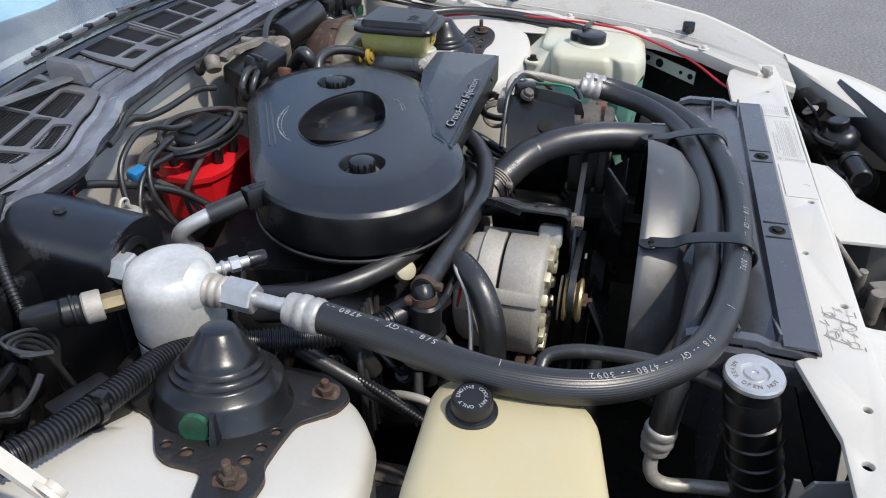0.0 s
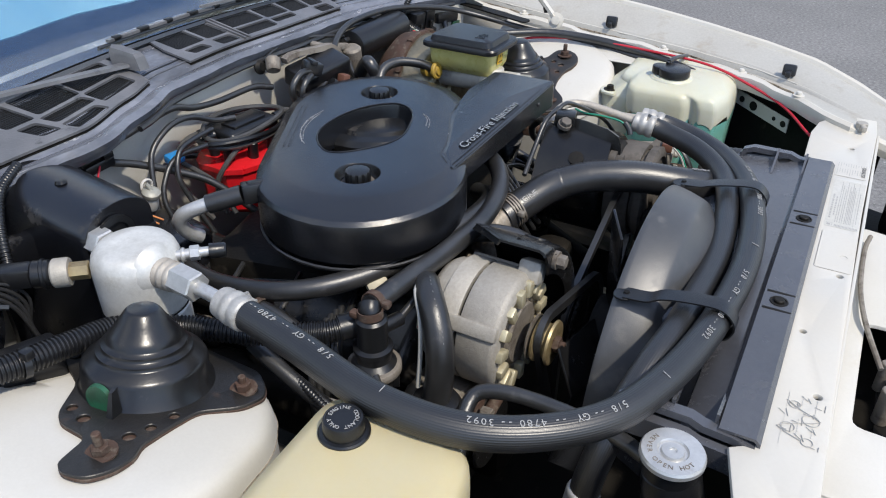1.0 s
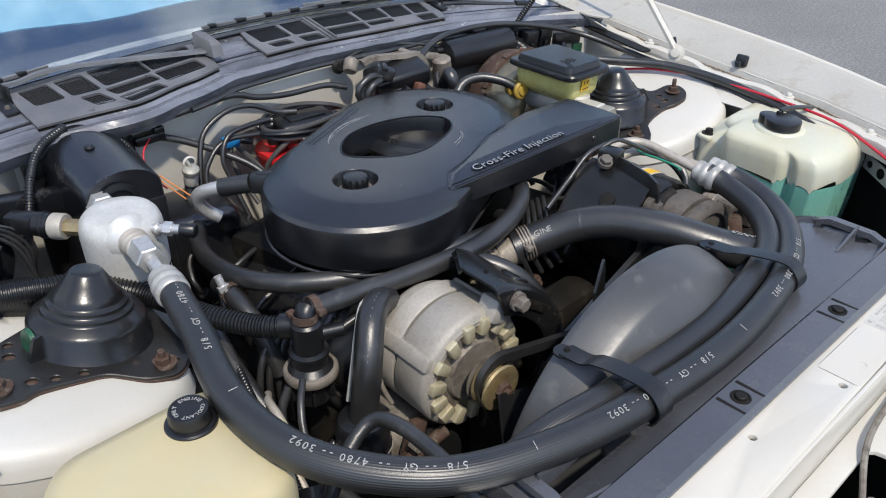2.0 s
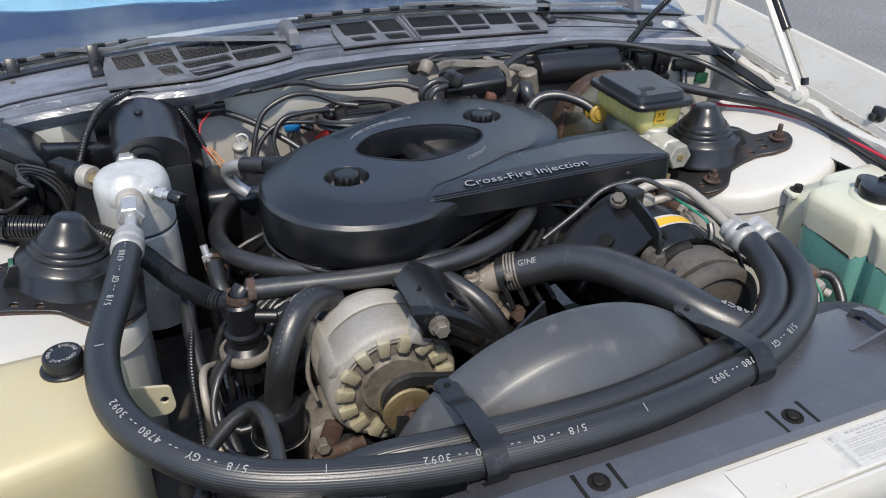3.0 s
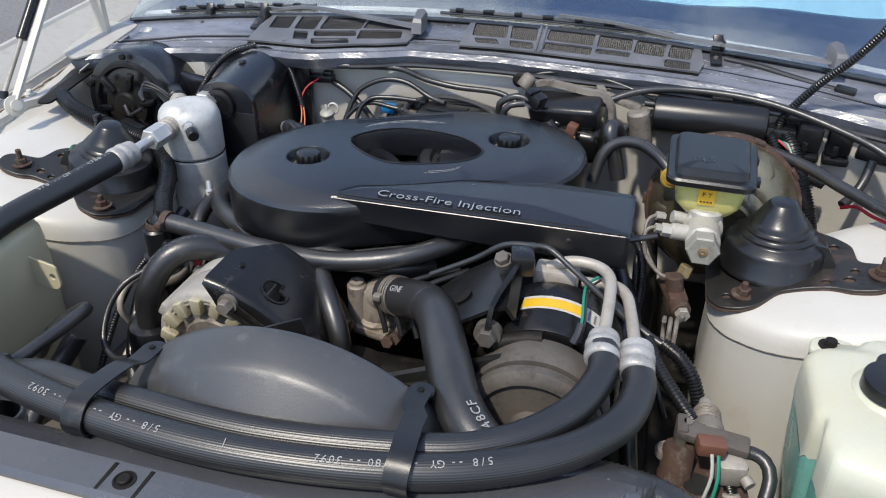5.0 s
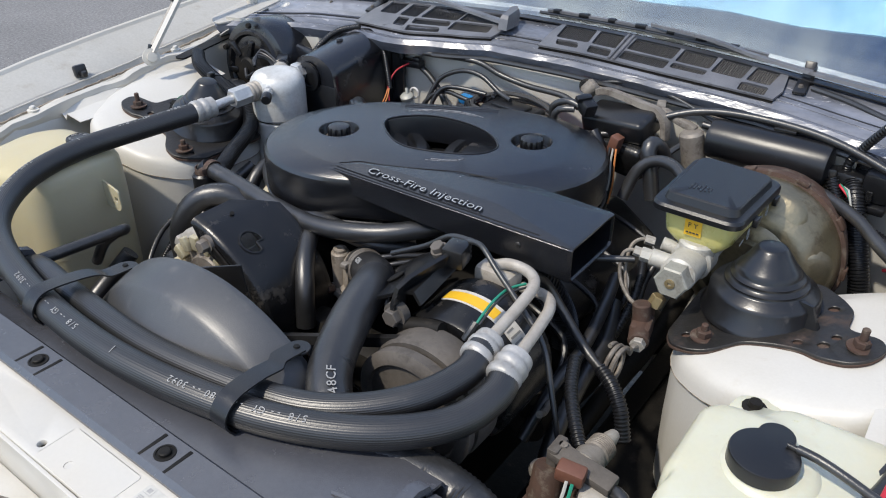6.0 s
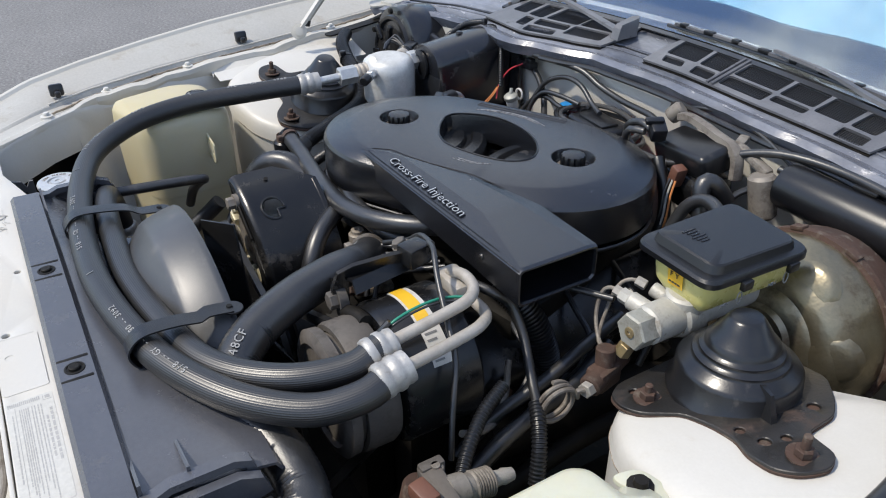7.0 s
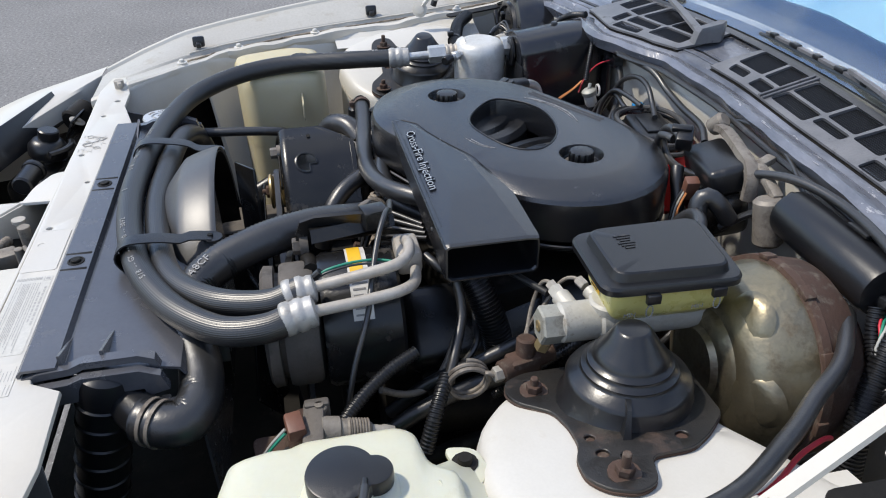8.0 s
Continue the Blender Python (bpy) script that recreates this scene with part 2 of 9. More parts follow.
ASPHALT = mat("asphalt", (0.25, 0.246, 0.243), 0.85, col2=(0.20, 0.197, 0.195), vscale=1.2, fine=60, finevar=0.5, bump=0.6, bumpscale=140,
              bumpdist=0.006, dirt=(0.48, 0.48, 0.47), dirtscale=55, dirtlo=0.60, dirthi=0.72)
DUSTY = mat("dusty_pulley_metal", (0.13, 0.115, 0.10), 0.7, 0.2, col2=(0.09, 0.08, 0.07), vscale=25, dirt=(0.05, 0.045, 0.04), dirtscale=30, bump=0.3)
DASH = mat("dash_pad", (0.02, 0.021, 0.024), 0.7, bump=0.2)
# The sky's reflection is put into this sunshade as a blue colour.
SHADE = mat("sky_tinted_sunshade", (0.05, 0.14, 0.25), 0.5, col2=(0.12, 0.24, 0.35), vscale=4, bump=0.3, bumpscale=30, stretch=(1, 0.1, 0.1))
GRILLE = mat("greyed_grille_plastic", (0.085, 0.087, 0.094), 0.40, spec=0.8, col2=(0.15, 0.15, 0.158), vscale=14, dirt=(0.03, 0.03, 0.032), dirtscale=40, dirtlo=0.60, dirthi=0.72, bump=0.3, bumpscale=300)
HEATER = mat("black_heater_box", (0.006, 0.0067, 0.0092), 0.24, spec=0.8, col2=(0.012, 0.0125, 0.015), vscale=5, dirt=(0.09, 0.085, 0.08), dirtscale=18,
             dirtlo=0.60, dirthi=0.82, bump=0.2, bumpscale=500)
GLASS = bpy.data.materials.new("windshield_glass")
GLASS.use_nodes = True
_g = GLASS.node_tree.nodes["Principled BSDF"]
_g.inputs["Base Color"].default_value = (0.80, 0.88, 0.90, 1)
_g.inputs["Roughness"].default_value = 0.02
_g.inputs["Transmission Weight"].default_value = 1.0
# Reflection raised and tinted blue, beyond plain glass, to deepen the sky in it.
_g.inputs["IOR"].default_value = 2.4
_g.inputs["Specular Tint"].default_value = (0.80, 0.89, 1.0, 1)


# ---- mesh helpers (all places in metres in the world) ----
def V(*a):
    return Vector(a)


def thing(name, at, label, category, group="", kind=""):
    ob = new(name)
    ob.location = at
    ob.empty_display_size = 0.02
    return tagged(ob, label, category, group, kind)


def root_of(ob):
    while ob.parent:
        ob = ob.parent
    return ob


def part(name, bm, material, parent, label="", smooth=True, sharp=38.0):
    me = bpy.data.meshes.new(name)
    if parent is not None:
        bmesh.ops.translate(bm, verts=bm.verts, vec=-root_of(parent).location)
    bm.normal_update()
    if smooth:
        lim = radians(sharp)
        for f in bm.faces:
            f.smooth = True
        for e in bm.edges:
            if len(e.link_faces) == 2 and e.calc_face_angle(0.0) > lim:
                e.smooth = False
    bm.to_mesh(me)
    bm.free()
    me.materials.append(material)
    ob = new(name, me)
    ob.parent = parent
    if label:
        ob["label"] = label
    return ob


def join(*bms):
    out = bmesh.new()
    for b in bms:
        me = bpy.data.meshes.new("tmp")
        b.to_mesh(me)
        b.free()
        out.from_mesh(me)
        bpy.data.meshes.remove(me)
    return out


def move(bm, m):
    bmesh.ops.transform(bm, matrix=m, verts=bm.verts)
    return bm


def spline(pts, step=0.01, closed=False):
    pts = [Vector(p) for p in pts]
    n = len(pts)
    out = []
    for i in range(n if closed else n - 1):
        if closed:
            a, b, c, d = pts[i - 1], pts[i], pts[(i + 1) % n], pts[(i + 2) % n]
        else:
            b, c = pts[i], pts[i + 1]
            a = pts[i - 1] if i else b * 2 - c
            d = pts[i + 2] if i + 2 < n else c * 2 - b
        k = max(2, int((c - b).length / step))
        # centripetal-like tangents
        for j in range(k):
            t = j / k
            t2, t3 = t * t, t * t * t
            out.append(0.5 * ((2 * b) + (c - a) * t + (2 * a - 5 * b + 4 * c - d) * t2 + (3 * b - a - 3 * c + d) * t3))
    if not closed:
        out.append(pts[-1])
    return out


def sweep(line, ring, close_ends=True, closed=False):
    """ring(i, s) gives the section's (a, b) pairs at sample i, s metres along."""
    bm = bmesh.new()
    n = len(line)
    tang = []
    for i in range(n):
        a = line[i - 1] if (i or closed) else line[i]
        b = line[(i + 1) % n] if (i < n - 1 or closed) else line[i]
        tang.append((b - a).normalized())
    up = V(0, 0, 1) if abs(tang[0].z) < 0.9 else V(0, 1, 0)
    nx = (up - tang[0] * up.dot(tang[0])).normalized()
    rings, s = [], 0.0
    for i in range(n):
        if i:
            s += (line[i] - line[i - 1]).length
            nx = (nx - tang[i] * nx.dot(tang[i])).normalized()
        ny = tang[i].cross(nx)
        rings.append([bm.verts.new(line[i] + nx * a + ny * b) for a, b in ring(i, s)])
    m = len(rings[0])
    for i in range(n if closed else n - 1):
        r0, r1 = rings[i], rings[(i + 1) % n]
        for j in range(m):
            bm.faces.new((r0[j], r0[(j + 1) % m], r1[(j + 1) % m], r1[j]))
    if close_ends and not closed:
        bm.faces.new(rings[0][::-1])
        bm.faces.new(rings[-1])
    bmesh.ops.recalc_face_normals(bm, faces=bm.faces)
    return bm


def circle(r, seg=14):
    return [(r * math.cos(2 * math.pi * k / seg), r * math.sin(2 * math.pi * k / seg)) for k in range(seg)]


def hose(pts, r, seg=14, step=0.008, raw=False):
    line = [Vector(p) for p in pts] if raw else spline(pts, step)
    c = circle(r, seg)
    return sweep(line, lambda i, s: c)


def ribbed_hose(pts, r, ribs=44, depth=0.020, step=0.007):
    line = spline(pts, step)
    seg = ribs * 3
    ring = []
    for k in range(seg):
        rr = r * (1 - (depth if k % 3 == 0 else 0.0))
        a = 2 * math.pi * k / seg
        ring.append((rr * math.cos(a), rr * math.sin(a)))
    return sweep(line, lambda i, s: ring)


def loom(pts, r, pitch=0.0042):
    """Corrugated split tube."""
    line = spline(pts, pitch / 4)
    a, b = circle(r, 12), circle(r * 0.86, 12)
    return sweep(line, lambda i, s: a if i % 4 < 2 else b)


def axis_matrix(origin, axis, spin=0.0):
    q = Vector(axis).to_track_quat("Z", "Y")
    return Matrix.Translation(origin) @ q.to_matrix().to_4x4() @ Matrix.Rotation(spin, 4, "Z")


def lathe(profile, origin=(0, 0, 0), axis=(0, 0, 1), seg=32, cap=True):
    bm = bmesh.new()
    rings = []
    for r, z in profile:
        if r < 1e-6:
            rings.append([bm.verts.new((0, 0, z))])
        else:
            rings.append([bm.verts.new((r * math.cos(2 * math.pi * k / seg), r * math.sin(2 * math.pi * k / seg), z)) for k in range(seg)])
    for a, b in zip(rings, rings[1:]):
        for k in range(seg):
            k2 = (k + 1) % seg
            if len(a) == 1 and len(b) == 1:
                continue
            if len(a) == 1:
                bm.faces.new((a[0], b[k2], b[k]))
            elif len(b) == 1:
                bm.faces.new((a[k], a[k2], b[0]))
            else:
                bm.faces.new((a[k], a[k2], b[k2], b[k]))
    if cap:
        if len(rings[0]) > 1:
            bm.faces.new(rings[0])
        if len(rings[-1]) > 1:
            bm.faces.new(rings[-1])
    bmesh.ops.recalc_face_normals(bm, faces=bm.faces)
    return move(bm, axis_matrix(origin, axis))


def rod(a, b, r, seg=16, bevel=0.0):
    a, b = Vector(a), Vector(b)
    h = (b - a).length
    e = bevel
    prof = [(r - e, 0), (r, e), (r, h - e), (r - e, h)] if e else [(r, 0), (r, h)]
    return lathe(prof, a, b - a, seg)


def hexrod(a, b, r):
    a, b = Vector(a), Vector(b)
    h = (b - a).length
    return lathe([(r * 0.9, 0), (r, r * 0.1), (r, h - r * 0.1), (r * 0.9, h)], a, b - a, 6)


def rbox(size, at=(0, 0, 0), rot=(0, 0, 0), bevel=0.004, seg=2):
    bm = bmesh.new()
    bmesh.ops.create_cube(bm, size=1.0)
    bmesh.ops.scale(bm, vec=size, verts=bm.verts)
    if bevel:
        bmesh.ops.bevel(bm, geom=list(bm.edges), offset=min(bevel, min(size) * 0.45), segments=seg, affect="EDGES", profile=0.5)
    return move(bm, pose(*at, *rot))


def slab(poly, z0, z1, bevel=0.0, seg=2, m=None, holes=()):
    """A polygon in x, y (with round or other holes) made solid from z0 to z1."""
    bm = bmesh.new()
    loops = [poly, *holes]
    edges = []
    for lp in loops:
        vs = [bm.verts.new((p[0], p[1], z0)) for p in lp]
        edges += [bm.edges.new((vs[i], vs[(i + 1) % len(vs)])) for i in range(len(vs))]
    if holes:
        bmesh.ops.triangle_fill(bm, edges=edges, use_beauty=True)
    else:
        bm.faces.new(list(bm.verts))
    r = bmesh.ops.extrude_face_region(bm, geom=list(bm.faces))
    bmesh.ops.translate(bm, verts=[v for v in r["geom"] if isinstance(v, bmesh.types.BMVert)], vec=(0, 0, z1 - z0))
    bmesh.ops.recalc_face_normals(bm, faces=bm.faces)
    if bevel:
        es = [e for e in bm.edges if len(e.link_faces) == 2 and e.calc_face_angle(0) > 0.6 and
              all(abs(v.co.z - z1) < 1e-6 for v in e.verts)]
        bmesh.ops.bevel(bm, geom=es, offset=bevel, segments=seg, affect="EDGES", profile=0.5)
    if m is not None:
        move(bm, m)
    return bm


def in_loop(p, lp):
    odd = False
    for i in range(len(lp)):
        a, b = lp[i - 1], lp[i]
        if (a[1] > p[1]) != (b[1] > p[1]) and p[0] < (b[0] - a[0]) * (p[1] - a[1]) / (b[1] - a[1]) + a[0]:
            odd = not odd
    return odd


def pierced(outer, holes, z):
    """A flat face with holes, at height z."""
    pts, edges = [], []
    for lp in (outer, *holes):
        k = len(pts)
        pts += [Vector((p[0], p[1])) for p in lp]
        edges += [(k + i, k + (i + 1) % len(lp)) for i in range(len(lp))]
    vs, _, fs, _, _, _ = delaunay_2d_cdt(pts, edges, [], 0, 1e-6)
    bm = bmesh.new()
    bv = [bm.verts.new((p.x, p.y, z)) for p in vs]
    for f in fs:
        c = sum((vs[i] for i in f), Vector((0, 0))) / len(f)
        if in_loop(c, outer) and not any(in_loop(c, h) for h in holes):
            bm.faces.new([bv[i] for i in f])
    return bm


def disc_loop(x, y, r, n=16):
    return [(x + r * math.cos(2 * math.pi * k / n), y + r * math.sin(2 * math.pi * k / n)) for k in range(n)]


def round_poly(poly, r, n=4):
    """Rounds the corners of a polygon in x, y."""
    out = []
    k = len(poly)
    for i in range(k):
        p, a, b = Vector(poly[i][:2]), Vector(poly[i - 1][:2]), Vector(poly[(i + 1) % k][:2])
        da, db = (a - p), (b - p)
        rr = min(r, da.length * 0.45, db.length * 0.45)
        s, e = p + da.normalized() * rr, p + db.normalized() * rr
        for j in range(n + 1):
            t = j / n
            out.append(tuple((1 - t) ** 2 * s + 2 * t * (1 - t) * p + t * t * e))
    return out


def sheet(grid, thick=0.002, skip=None):
    """A grid of points (rows of equal length) as a panel with thickness."""
    bm = bmesh.new()
    vs = [[bm.verts.new(p) for p in row] for row in grid]
    for i in range(len(vs) - 1):
        for j in range(len(vs[0]) - 1):
            q = (vs[i][j], vs[i][j + 1], vs[i + 1][j + 1], vs[i + 1][j])
            if skip is None or not skip(sum((v.co for v in q), Vector()) / 4):
                bm.faces.new(q)
    bm.normal_update()
    if thick:
        bmesh.ops.solidify(bm, geom=list(bm.faces), thickness=thick)
    return bm


def loft(loops, cap=True):
    """Closed loops of equal count joined into one skin."""
    bm = bmesh.new()
    rings = [[bm.verts.new(p) for p in lp] for lp in loops]
    m = len(rings[0])
    for a, b in zip(rings, rings[1:]):
        for j in range(m):
            bm.faces.new((a[j], a[(j + 1) % m], b[(j + 1) % m], b[j]))
    if cap:
        bm.faces.new(rings[0][::-1])
        bm.faces.new(rings[-1])
    bmesh.ops.recalc_face_normals(bm, faces=bm.faces)
    return bm


def text_mesh(body, size, m, depth=0.0006, thin=0.0):
    cu = bpy.data.curves.new("txt", "FONT")
    cu.body, cu.size, cu.extrude, cu.align_x, cu.align_y = body, size, depth, "CENTER", "CENTER"
    cu.resolution_u = 2
    cu.offset = -thin
    tmp = new("txt", cu)
    me = bpy.data.meshes.new_from_object(tmp.evaluated_get(bpy.context.evaluated_depsgraph_get()))
    bm = bmesh.new()
    bm.from_mesh(me)
    bpy.data.objects.remove(tmp)
    bpy.data.curves.remove(cu)
    bpy.data.meshes.remove(me)
    return move(bm, m)


def frame_matrix(origin, xdir, up):
    """A matrix whose x runs along xdir and whose z is nearest to up."""
    x = Vector(xdir).normalized()
    z = (Vector(up) - x * x.dot(Vector(up))).normalized()
    y = z.cross(x)
    m = Matrix((x, y, z)).transposed().to_4x4()
    m.translation = origin
    return m


def clamp_ring(line_pt, axis, r, w=0.009):
    """A worm-drive band with its screw housing."""
    b = lathe([(r, -w / 2), (r + 0.0014, -w / 2), (r + 0.0014, w / 2), (r, w / 2), (r, -w / 2)], line_pt, axis, 28, cap=False)
    side = Vector(axis).normalized().cross(V(0.3, 0.2, 1)).normalized()
    s = rbox((0.010, 0.010, 0.008), tuple(Vector(line_pt) + side * (r + 0.004)), (0, 0, 0), 0.002)
    return join(b, s)


# ---- ground ----
def build_ground():
    bm = bmesh.new()
    n, h = 40, 300.0
    for i in range(n + 1):
        for j in range(n + 1):
            fx, fy = i / n * 2 - 1, j / n * 2 - 1
            bm.verts.new((h * fx * abs(fx), h * fy * abs(fy), 0))
    bm.verts.ensure_lookup_table()
    k = n + 1
    for i in range(n):
        for j in range(n):
            bm.faces.new((bm.verts[i * k + j], bm.verts[(i + 1) * k + j], bm.verts[(i + 1) * k + j + 1], bm.verts[i * k + j + 1]))
    g = part("ground", bm, ASPHALT, None)
    tagged(g, "grey weathered asphalt lot with pale grit", "asphalt", kind="structure")


build_ground()

# ---- car body round the open bay ----
car = thing("car_body", (0, 0, 0), "white sports car front end standing open, with painted engine bay", "car", kind="structure")

# side line of the body: y, inner flange x, flange z, crest x, crest z
SIDE = [(0.95, 0.76, 0.95, 0.90, 0.985), (0.60, 0.745, 0.93, 0.885, 0.965), (0.38, 0.725, 0.915, 0.875, 0.95), (0.20, 0.71, 0.90, 0.86, 0.94),
        (0.02, 0.695, 0.885, 0.845, 0.93), (-0.12, 0.68, 0.878, 0.832, 0.92), (-0.25, 0.66, 0.872, 0.815, 0.907), (-0.38, 0.62, 0.866, 0.79, 0.893),
        (-0.48, 0.56, 0.862, 0.765, 0.88), (-0.56, 0.49, 0.855, 0.728, 0.860), (-0.63, 0.48, 0.840, 0.680, 0.840)]


def side_at(y):
    pts = SIDE[::-1]
    for a, b in zip(pts, pts[1:]):
        if y <= b[0]:
            t = max(0.0, (y - a[0]) / (b[0] - a[0]))
            return [p + (q - p) * t for p, q in zip(a, b)]
    return list(pts[-1])


def build_fender(s):
    rows = ([], [], [])
    ys = [0.95 - 1.58 * i / 70 for i in range(71)]
    for y in ys:
        _, xi, zi, xo, zo = side_at(y)
        w = xo - xi
        wob = 0.0025 * math.sin(y * 31) + 0.0015 * math.sin(y * 77 + 1)
        wx = 0.004 * math.sin(y * 41 + s) + 0.002 * math.sin(y * 93)
        g = min(1.0, (y + 0.63) / 0.3)
        flange = [(xi + 0.006 + wx, zi - 0.022), (xi + 0.002 + wx, zi - 0.008 + wob), (xi + 0.004 + wx, zi + wob), (xi + 0.012 + wx, zi + 0.003 + wob), (xi + 0.020 + wx * 0.5, zi + 0.001 + wob)]
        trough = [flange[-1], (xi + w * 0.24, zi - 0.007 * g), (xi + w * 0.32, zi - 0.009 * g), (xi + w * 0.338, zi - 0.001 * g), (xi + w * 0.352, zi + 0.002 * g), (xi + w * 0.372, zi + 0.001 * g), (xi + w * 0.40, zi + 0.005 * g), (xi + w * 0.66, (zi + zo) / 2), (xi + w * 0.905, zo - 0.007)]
        skin = [trough[-1], (xi + w * 0.925, zo - 0.001), (xi + w * 0.95, zo + 0.001), (xo, zo - 0.002), (xo + 0.016, zo - 0.018), (xo + 0.035, zo - 0.06), (xo + 0.055, zo - 0.16), (xo + 0.06, 0.55), (xo + 0.04, 0.30)]
        for grid, sec in zip(rows, (flange, trough, skin)):
            grid.append([(s * x, y, z) for x, z in sec])
    # Crest, flange and bead stay white; the band between takes the darkened paint.
    part("fender", sheet(rows[2], 0.0015), PAINT, car, sharp=28)
    part("fender_channel", sheet(rows[1], 0.0015), CHANNEL, car, "dusty channel inside the fender edge, shade put into its paint", sharp=20)
    part("fender_flange", sheet(rows[0], 0.0015), PAINT, car, sharp=28)
    edge = []
    for i in range(160):
        y = 0.34 - 0.80 * i / 159
        _, xi, zi, xo, zo = side_at(y)
        wob = 0.0010 * math.sin(y * 23 + s) + 0.0006 * math.sin(y * 140)
        edge.append(V(s * (xi + (xo - xi) * 0.352 + wob), y, zi + 0.0028))
    part("fender_bead", sweep(edge, lambda i, q: circle(0.0016, 6)), PAINT, car)
    ragged = []
    rnd = random.Random(5 + s)
    for i in range(110):
        y = 0.34 - 0.80 * i / 109
        _, xi, zi, xo, zo = side_at(y)
        ragged.append(V(s * (xi + 0.0225 + rnd.uniform(-0.002, 0.002)), y, zi + 0.0014))
    part("fender_sealer", sweep(ragged, lambda i, q: [(-0.0018, -0.0012), (0.0018, -0.0012), (0.0018, 0.0010), (-0.0018, 0.0010)]), SEALER, car, "cracked brownish seam sealer")
    # bolts and rubber bump stops along the flange
    for y in (0.30, 0.12, -0.20, -0.36, -0.47):
        _, xi, zi, xo, zo = side_at(y)
        part("fender_bolt", join(lathe([(0, 0.006), (0.004, 0.006), (0.0055, 0.004), (0.0055, 0.001), (0.010, 0), (0.010, -0.004)], (s * (xi + 0.018), y, zi + 0.004), (0, 0, 1), 12)), PAINT, car)
    for y in (-0.07, -0.44):
        _, xi, zi, xo, zo = side_at(y)
        x = xi + (xo - xi) * 0.42
        part("bump_stop", join(rbox((0.012, 0.024, 0.022), (s * x, y, zi + 0.018), (0, s * 12, 0), 0.004), rbox((0.02, 0.010, 0.012), (s * (x - 0.008), y, zi + 0.014), (0, 0, 0), 0.003)), BLACK_PLASTIC, car)


for _s in (1, -1):
    build_fender(_s)


def tower_z(x):
    return 0.822 + 0.25 * (abs(x) - 0.44)


def build_inner_fender(s):
    rows = []
    for i in range(41):
        y = 0.42 - (0.76 if s > 0 else 1.0) * i / 40
        _, xi, zi, xo, zo = side_at(y)
        d = 0.012 * math.exp(-((y + 0.35) / 0.12) ** 2)
        sec = [(xi + 0.012, zi - 0.012), (xi + 0.004, zi - 0.022), (xi - 0.004 + d, zi - 0.075), (xi - 0.012 + d, zi - 0.12), (xi - 0.05, zi - 0.22), (xi - 0.09, 0.45), (xi - 0.10, 0.30)]
        cut_y = -0.290 if s > 0 else -0.375
        f = 1.0 if y > cut_y else max(0.12, 1.0 - (cut_y - y) / 0.06)
        rows.append([(s * (xi + (x - xi) * f), y, zi + (z - zi) * f) for x, z in sec])
    part("inner_fender", sheet(rows, 0.0015), PAINT_BAY, car)
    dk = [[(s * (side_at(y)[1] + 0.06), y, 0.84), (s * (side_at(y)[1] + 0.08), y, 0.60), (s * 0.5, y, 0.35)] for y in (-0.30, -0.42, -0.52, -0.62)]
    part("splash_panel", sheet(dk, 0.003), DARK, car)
    # Added dark wall: hides the ground where the gap should show only shade.
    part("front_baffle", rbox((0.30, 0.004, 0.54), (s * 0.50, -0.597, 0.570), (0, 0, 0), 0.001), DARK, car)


for _s in (1, -1):
    build_inner_fender(_s)


def build_tower(s):
    dy = 0.0 if s > 0 else -0.022
    top = round_poly([(0.425, 0.066), (0.408, 0.03), (0.408, -0.055 + dy), (0.426, -0.090 + dy), (0.470, -0.124 + dy), (0.55, -0.142 + dy), (0.62, -0.125 + dy), (0.67, -0.07), (0.69, 0.0), (0.69, 0.155), (0.573, 0.115), (0.521, 0.093)], 0.024, 5)
    cx, cy = 0.53, 0.02
    loops = []
    for grow, dz in ((-0.30, 0.002), (-0.10, 0.0015), (-0.03, 0.0), (-0.012, -0.0018), (-0.004, -0.006), (0.0, -0.013), (0.0020, -0.022), (0.0035, -0.0320), (0.0010, -0.0335), (0.001, -0.12), (-0.002, -0.22), (-0.006, -0.42)):
        lp = []
        for k, (x, y) in enumerate(top):
            d = Vector((x - cx, y - cy))
            ln = d.length
            g = max(grow, -ln * 0.35) if grow > -0.2 else -ln * 0.55
            p = d * ((ln + g) / ln)
            ripple = 0.0025 * math.sin(k * 1.9) if dz < -0.05 else 0.0012 * math.sin(k * 2.7) if dz < -0.003 else 0.0
            p *= 1 + ripple
            lp.append((s * (cx + p.x), cy + p.y, tower_z(cx + p.x * 0.9) + dz))
        loops.append(lp)
    seam = [Vector(p) for p in loops[7]]
    k0 = max(range(len(seam)), key=lambda k: abs(seam[k].x))
    seam = [p for p in seam[k0:] + seam[:k0] if abs(p.x) < 0.53 and p.y < 0.05]
    part("strut_tower", loft(loops), PAINT_BAY, car, sharp=50)
    part("tower_seam", sweep(seam, lambda i, q: circle(0.0006, 5)), SEALER, car, "brown sealant seam round the tower")


for _s in (1, -1):
    build_tower(_s)


def build_apron(s):
    rows = []
    for i in range(25):
        y = 0.15 - 0.31 * i / 24
        _, xi, zi, xo, zo = side_at(y)
        w = 0.002 * math.sin(y * 50)
        rows.append([(s * 0.615, y, tower_z(0.615) - 0.006), (s * 0.655, y, tower_z(0.655) - 0.009 + w), (s * (xi - 0.012), y, zi - 0.020 + w), (s * (xi + 0.012), y, zi - 0.006)])
    part("tower_apron", sheet(rows, 0.0015), PAINT_BAY, car)


for _s in (1, -1):
    build_apron(_s)


